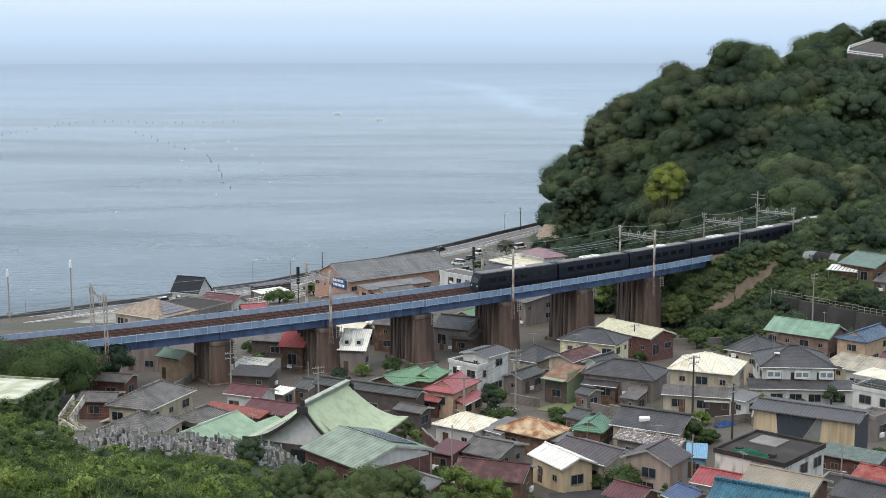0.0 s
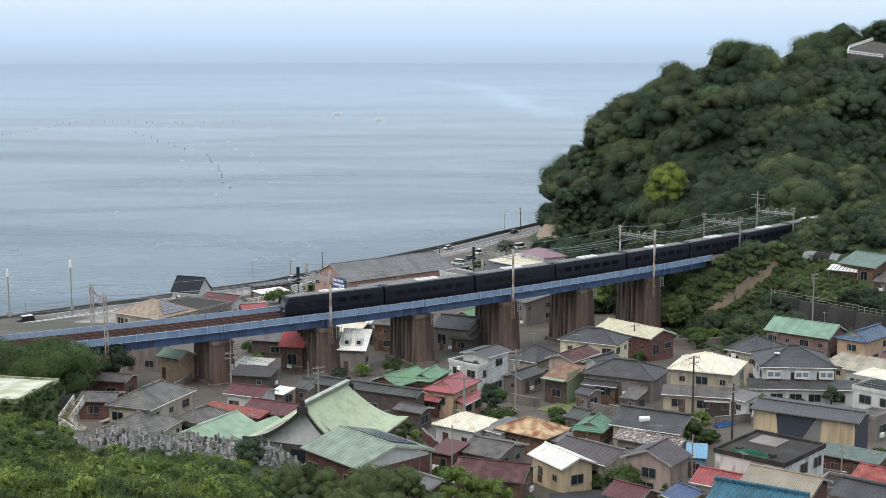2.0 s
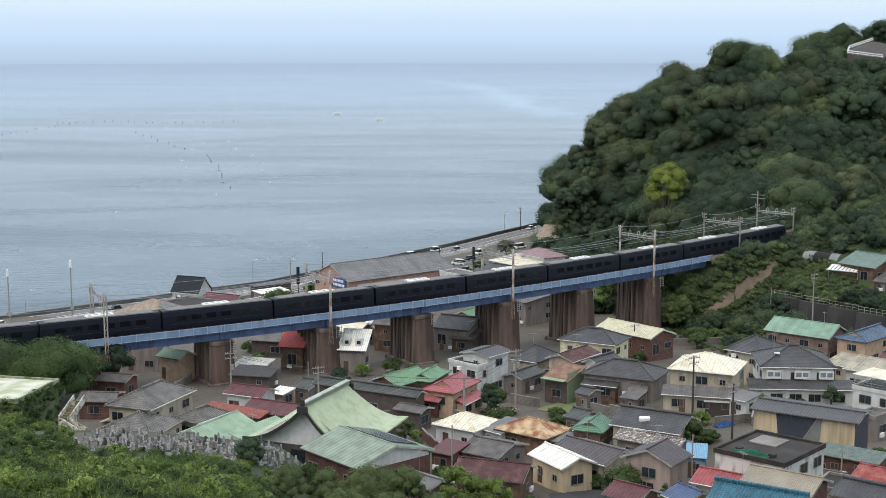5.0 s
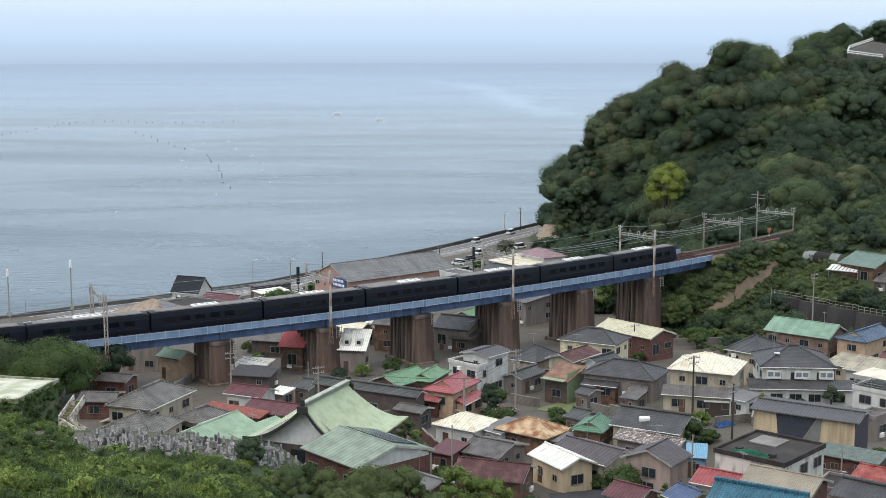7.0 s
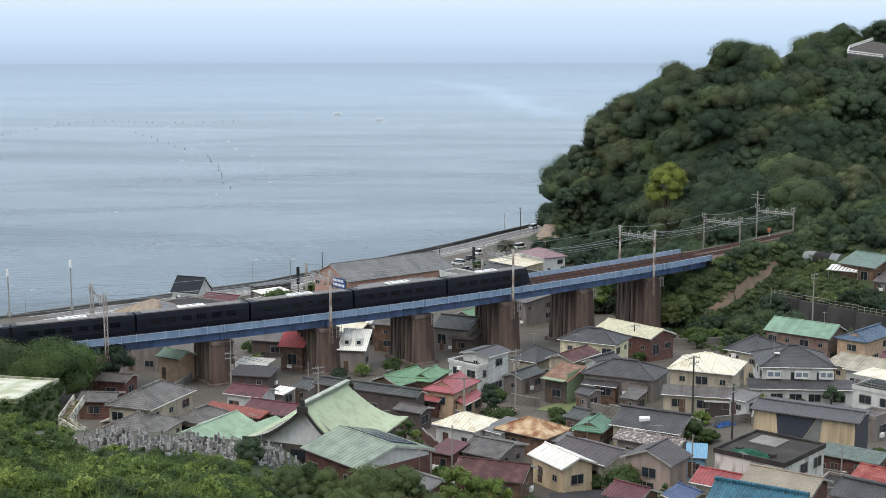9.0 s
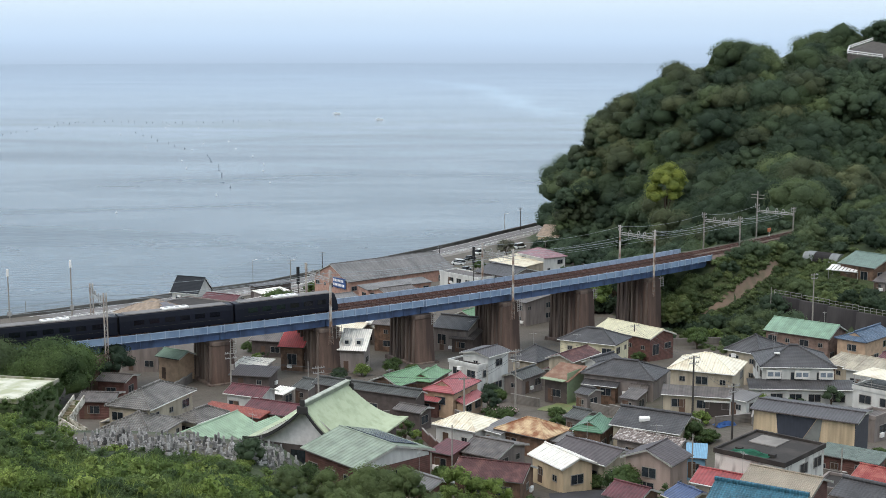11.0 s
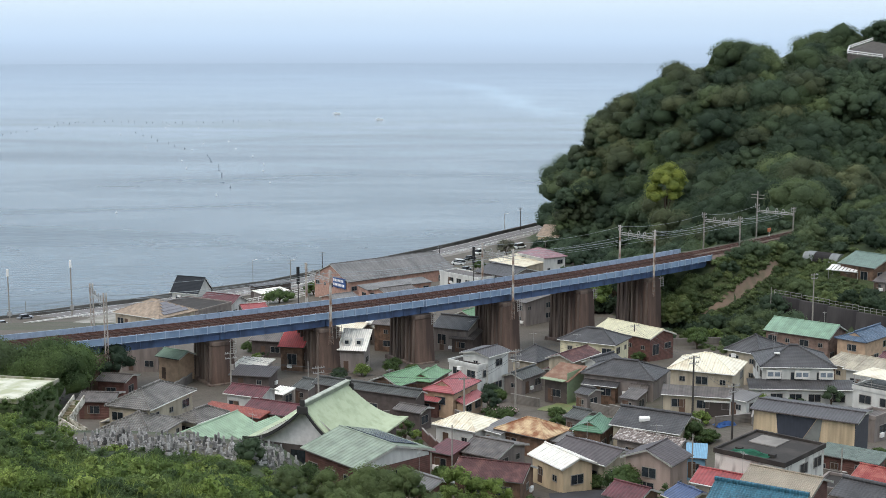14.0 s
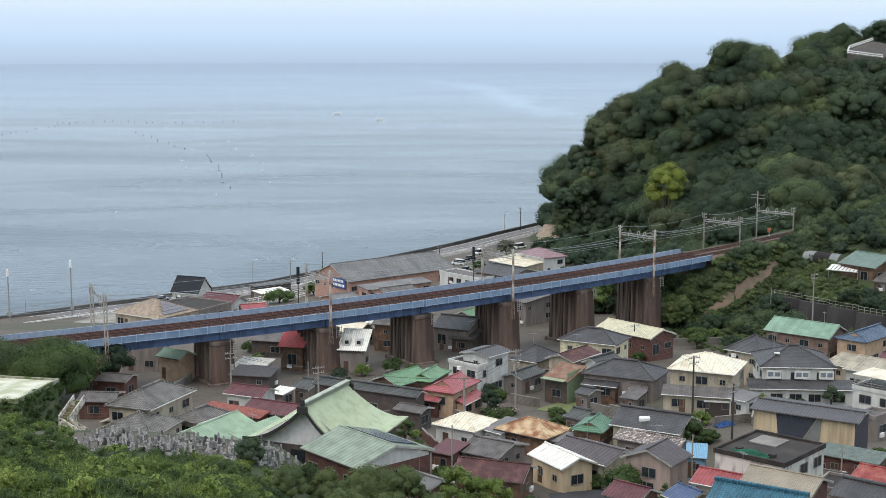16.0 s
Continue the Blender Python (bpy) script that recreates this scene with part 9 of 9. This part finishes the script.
def build_buoys():
    rng = random.Random(9)
    bw = buoy(BUOY_WHITE, "small white fishing float on the water")
    bd = buoy(BUOY_DARK, "small dark fishing float on the water")
    spots = []
    for i in range(11):
        f = i / 10
        spots.append((-1.0, -410 + f * 19 + rng.uniform(-3, 3), 1299 + f * 179 + 0 + rng.uniform(-8, 8)))
    for i in range(30):
        f = i / 29
        spots.append((-1.0, -409 + f * 263 + rng.uniform(-3, 3), 1477 + f * 40 + 14 * math.sin(f * 9) + rng.uniform(-8, 8)))
    for i in range(7):
        f = i / 6
        spots.append((-1.0, -292 + f * 81 + rng.uniform(-3, 3), 1322 + f * -181 + 0 + rng.uniform(-8, 8)))
    for i in range(9):
        f = i / 8
        spots.append((-1.0, -179 + f * 47 + rng.uniform(-3, 3), 1070 + f * -223 + 0 + rng.uniform(-8, 8)))
    for x, y in ((-171, 723), (-179, 968), (-129, 998), (-109, 873), (-131, 801), (-169, 1135), (-146, 1065), (-123, 948), (-203, 1124), (-193, 1026), (-246, 1152), (-278, 1395), (-298, 1378), (-302, 1306), (-205, 1189), (-187, 1215), (-281, 1431), (-245, 1395)):
        spots.append((1.0, x, y))
    used = {1.0: False, -1.0: False}
    for w, x, y in spots:
        src = bw if w > 0 else bd
        if not used[w]:
            src.matrix_basis = pose(x, y, 0)
            used[w] = True
        else:
            copy_thing(src, pose(x, y, 0, 0, 0, rng.uniform(0, 90)))


build_buoys()


def boat(x, y, rot):
    b = tagged(new("fishing_boat"), "small white fishing boat far out on the sea", "boat")
    b.matrix_basis = pose(x, y, 0, 0, 0, rot)
    bm = bmesh.new()
    vs = add_box(bm, -4, 4, -1.1, 1.1, -0.3, 0.9)
    for v in vs:
        if v.co.x > 0:
            v.co.y *= 0.25
            v.co.z += 0.4 if v.co.z > 0 else 0
    part("hull", bm, CAR_WHITE, b)
    bm = bmesh.new()
    add_box(bm, -2.0, 0.3, -0.8, 0.8, 0.9, 2.3)
    part("wheelhouse", bm, CAR_WHITE, b)


boat(-125, 1644, 10)
boat(-70, 1533, 5)


# ---------------------------------------------------------------- movement
def motions():
    for i, car in enumerate(COACHES):
        rows = []
        for k in range(17):
            t = float(k)
            s = train_nose(t) + 10.0 + 20.05 * i
            x, y, h = track(s, 0.0)
            rows.append((t, pose(x, y, RAIL_Z + GRADE * s, 0, 0.6, math.degrees(h) + 180)))
        walk(car, rows)
    for ob, t_ref, x_ref, speed, lane in MOVERS:
        rows = []
        for k in range(17):
            x = x_ref + speed * (k - t_ref)
            x = max(-370.0, min(120.0, x))
            px, py, ang = road_place(x, lane)
            rows.append((float(k), pose(px, py, 16.27, 0, 0, ang + (180 if speed < 0 else 0))))
        walk(ob, rows)


motions()
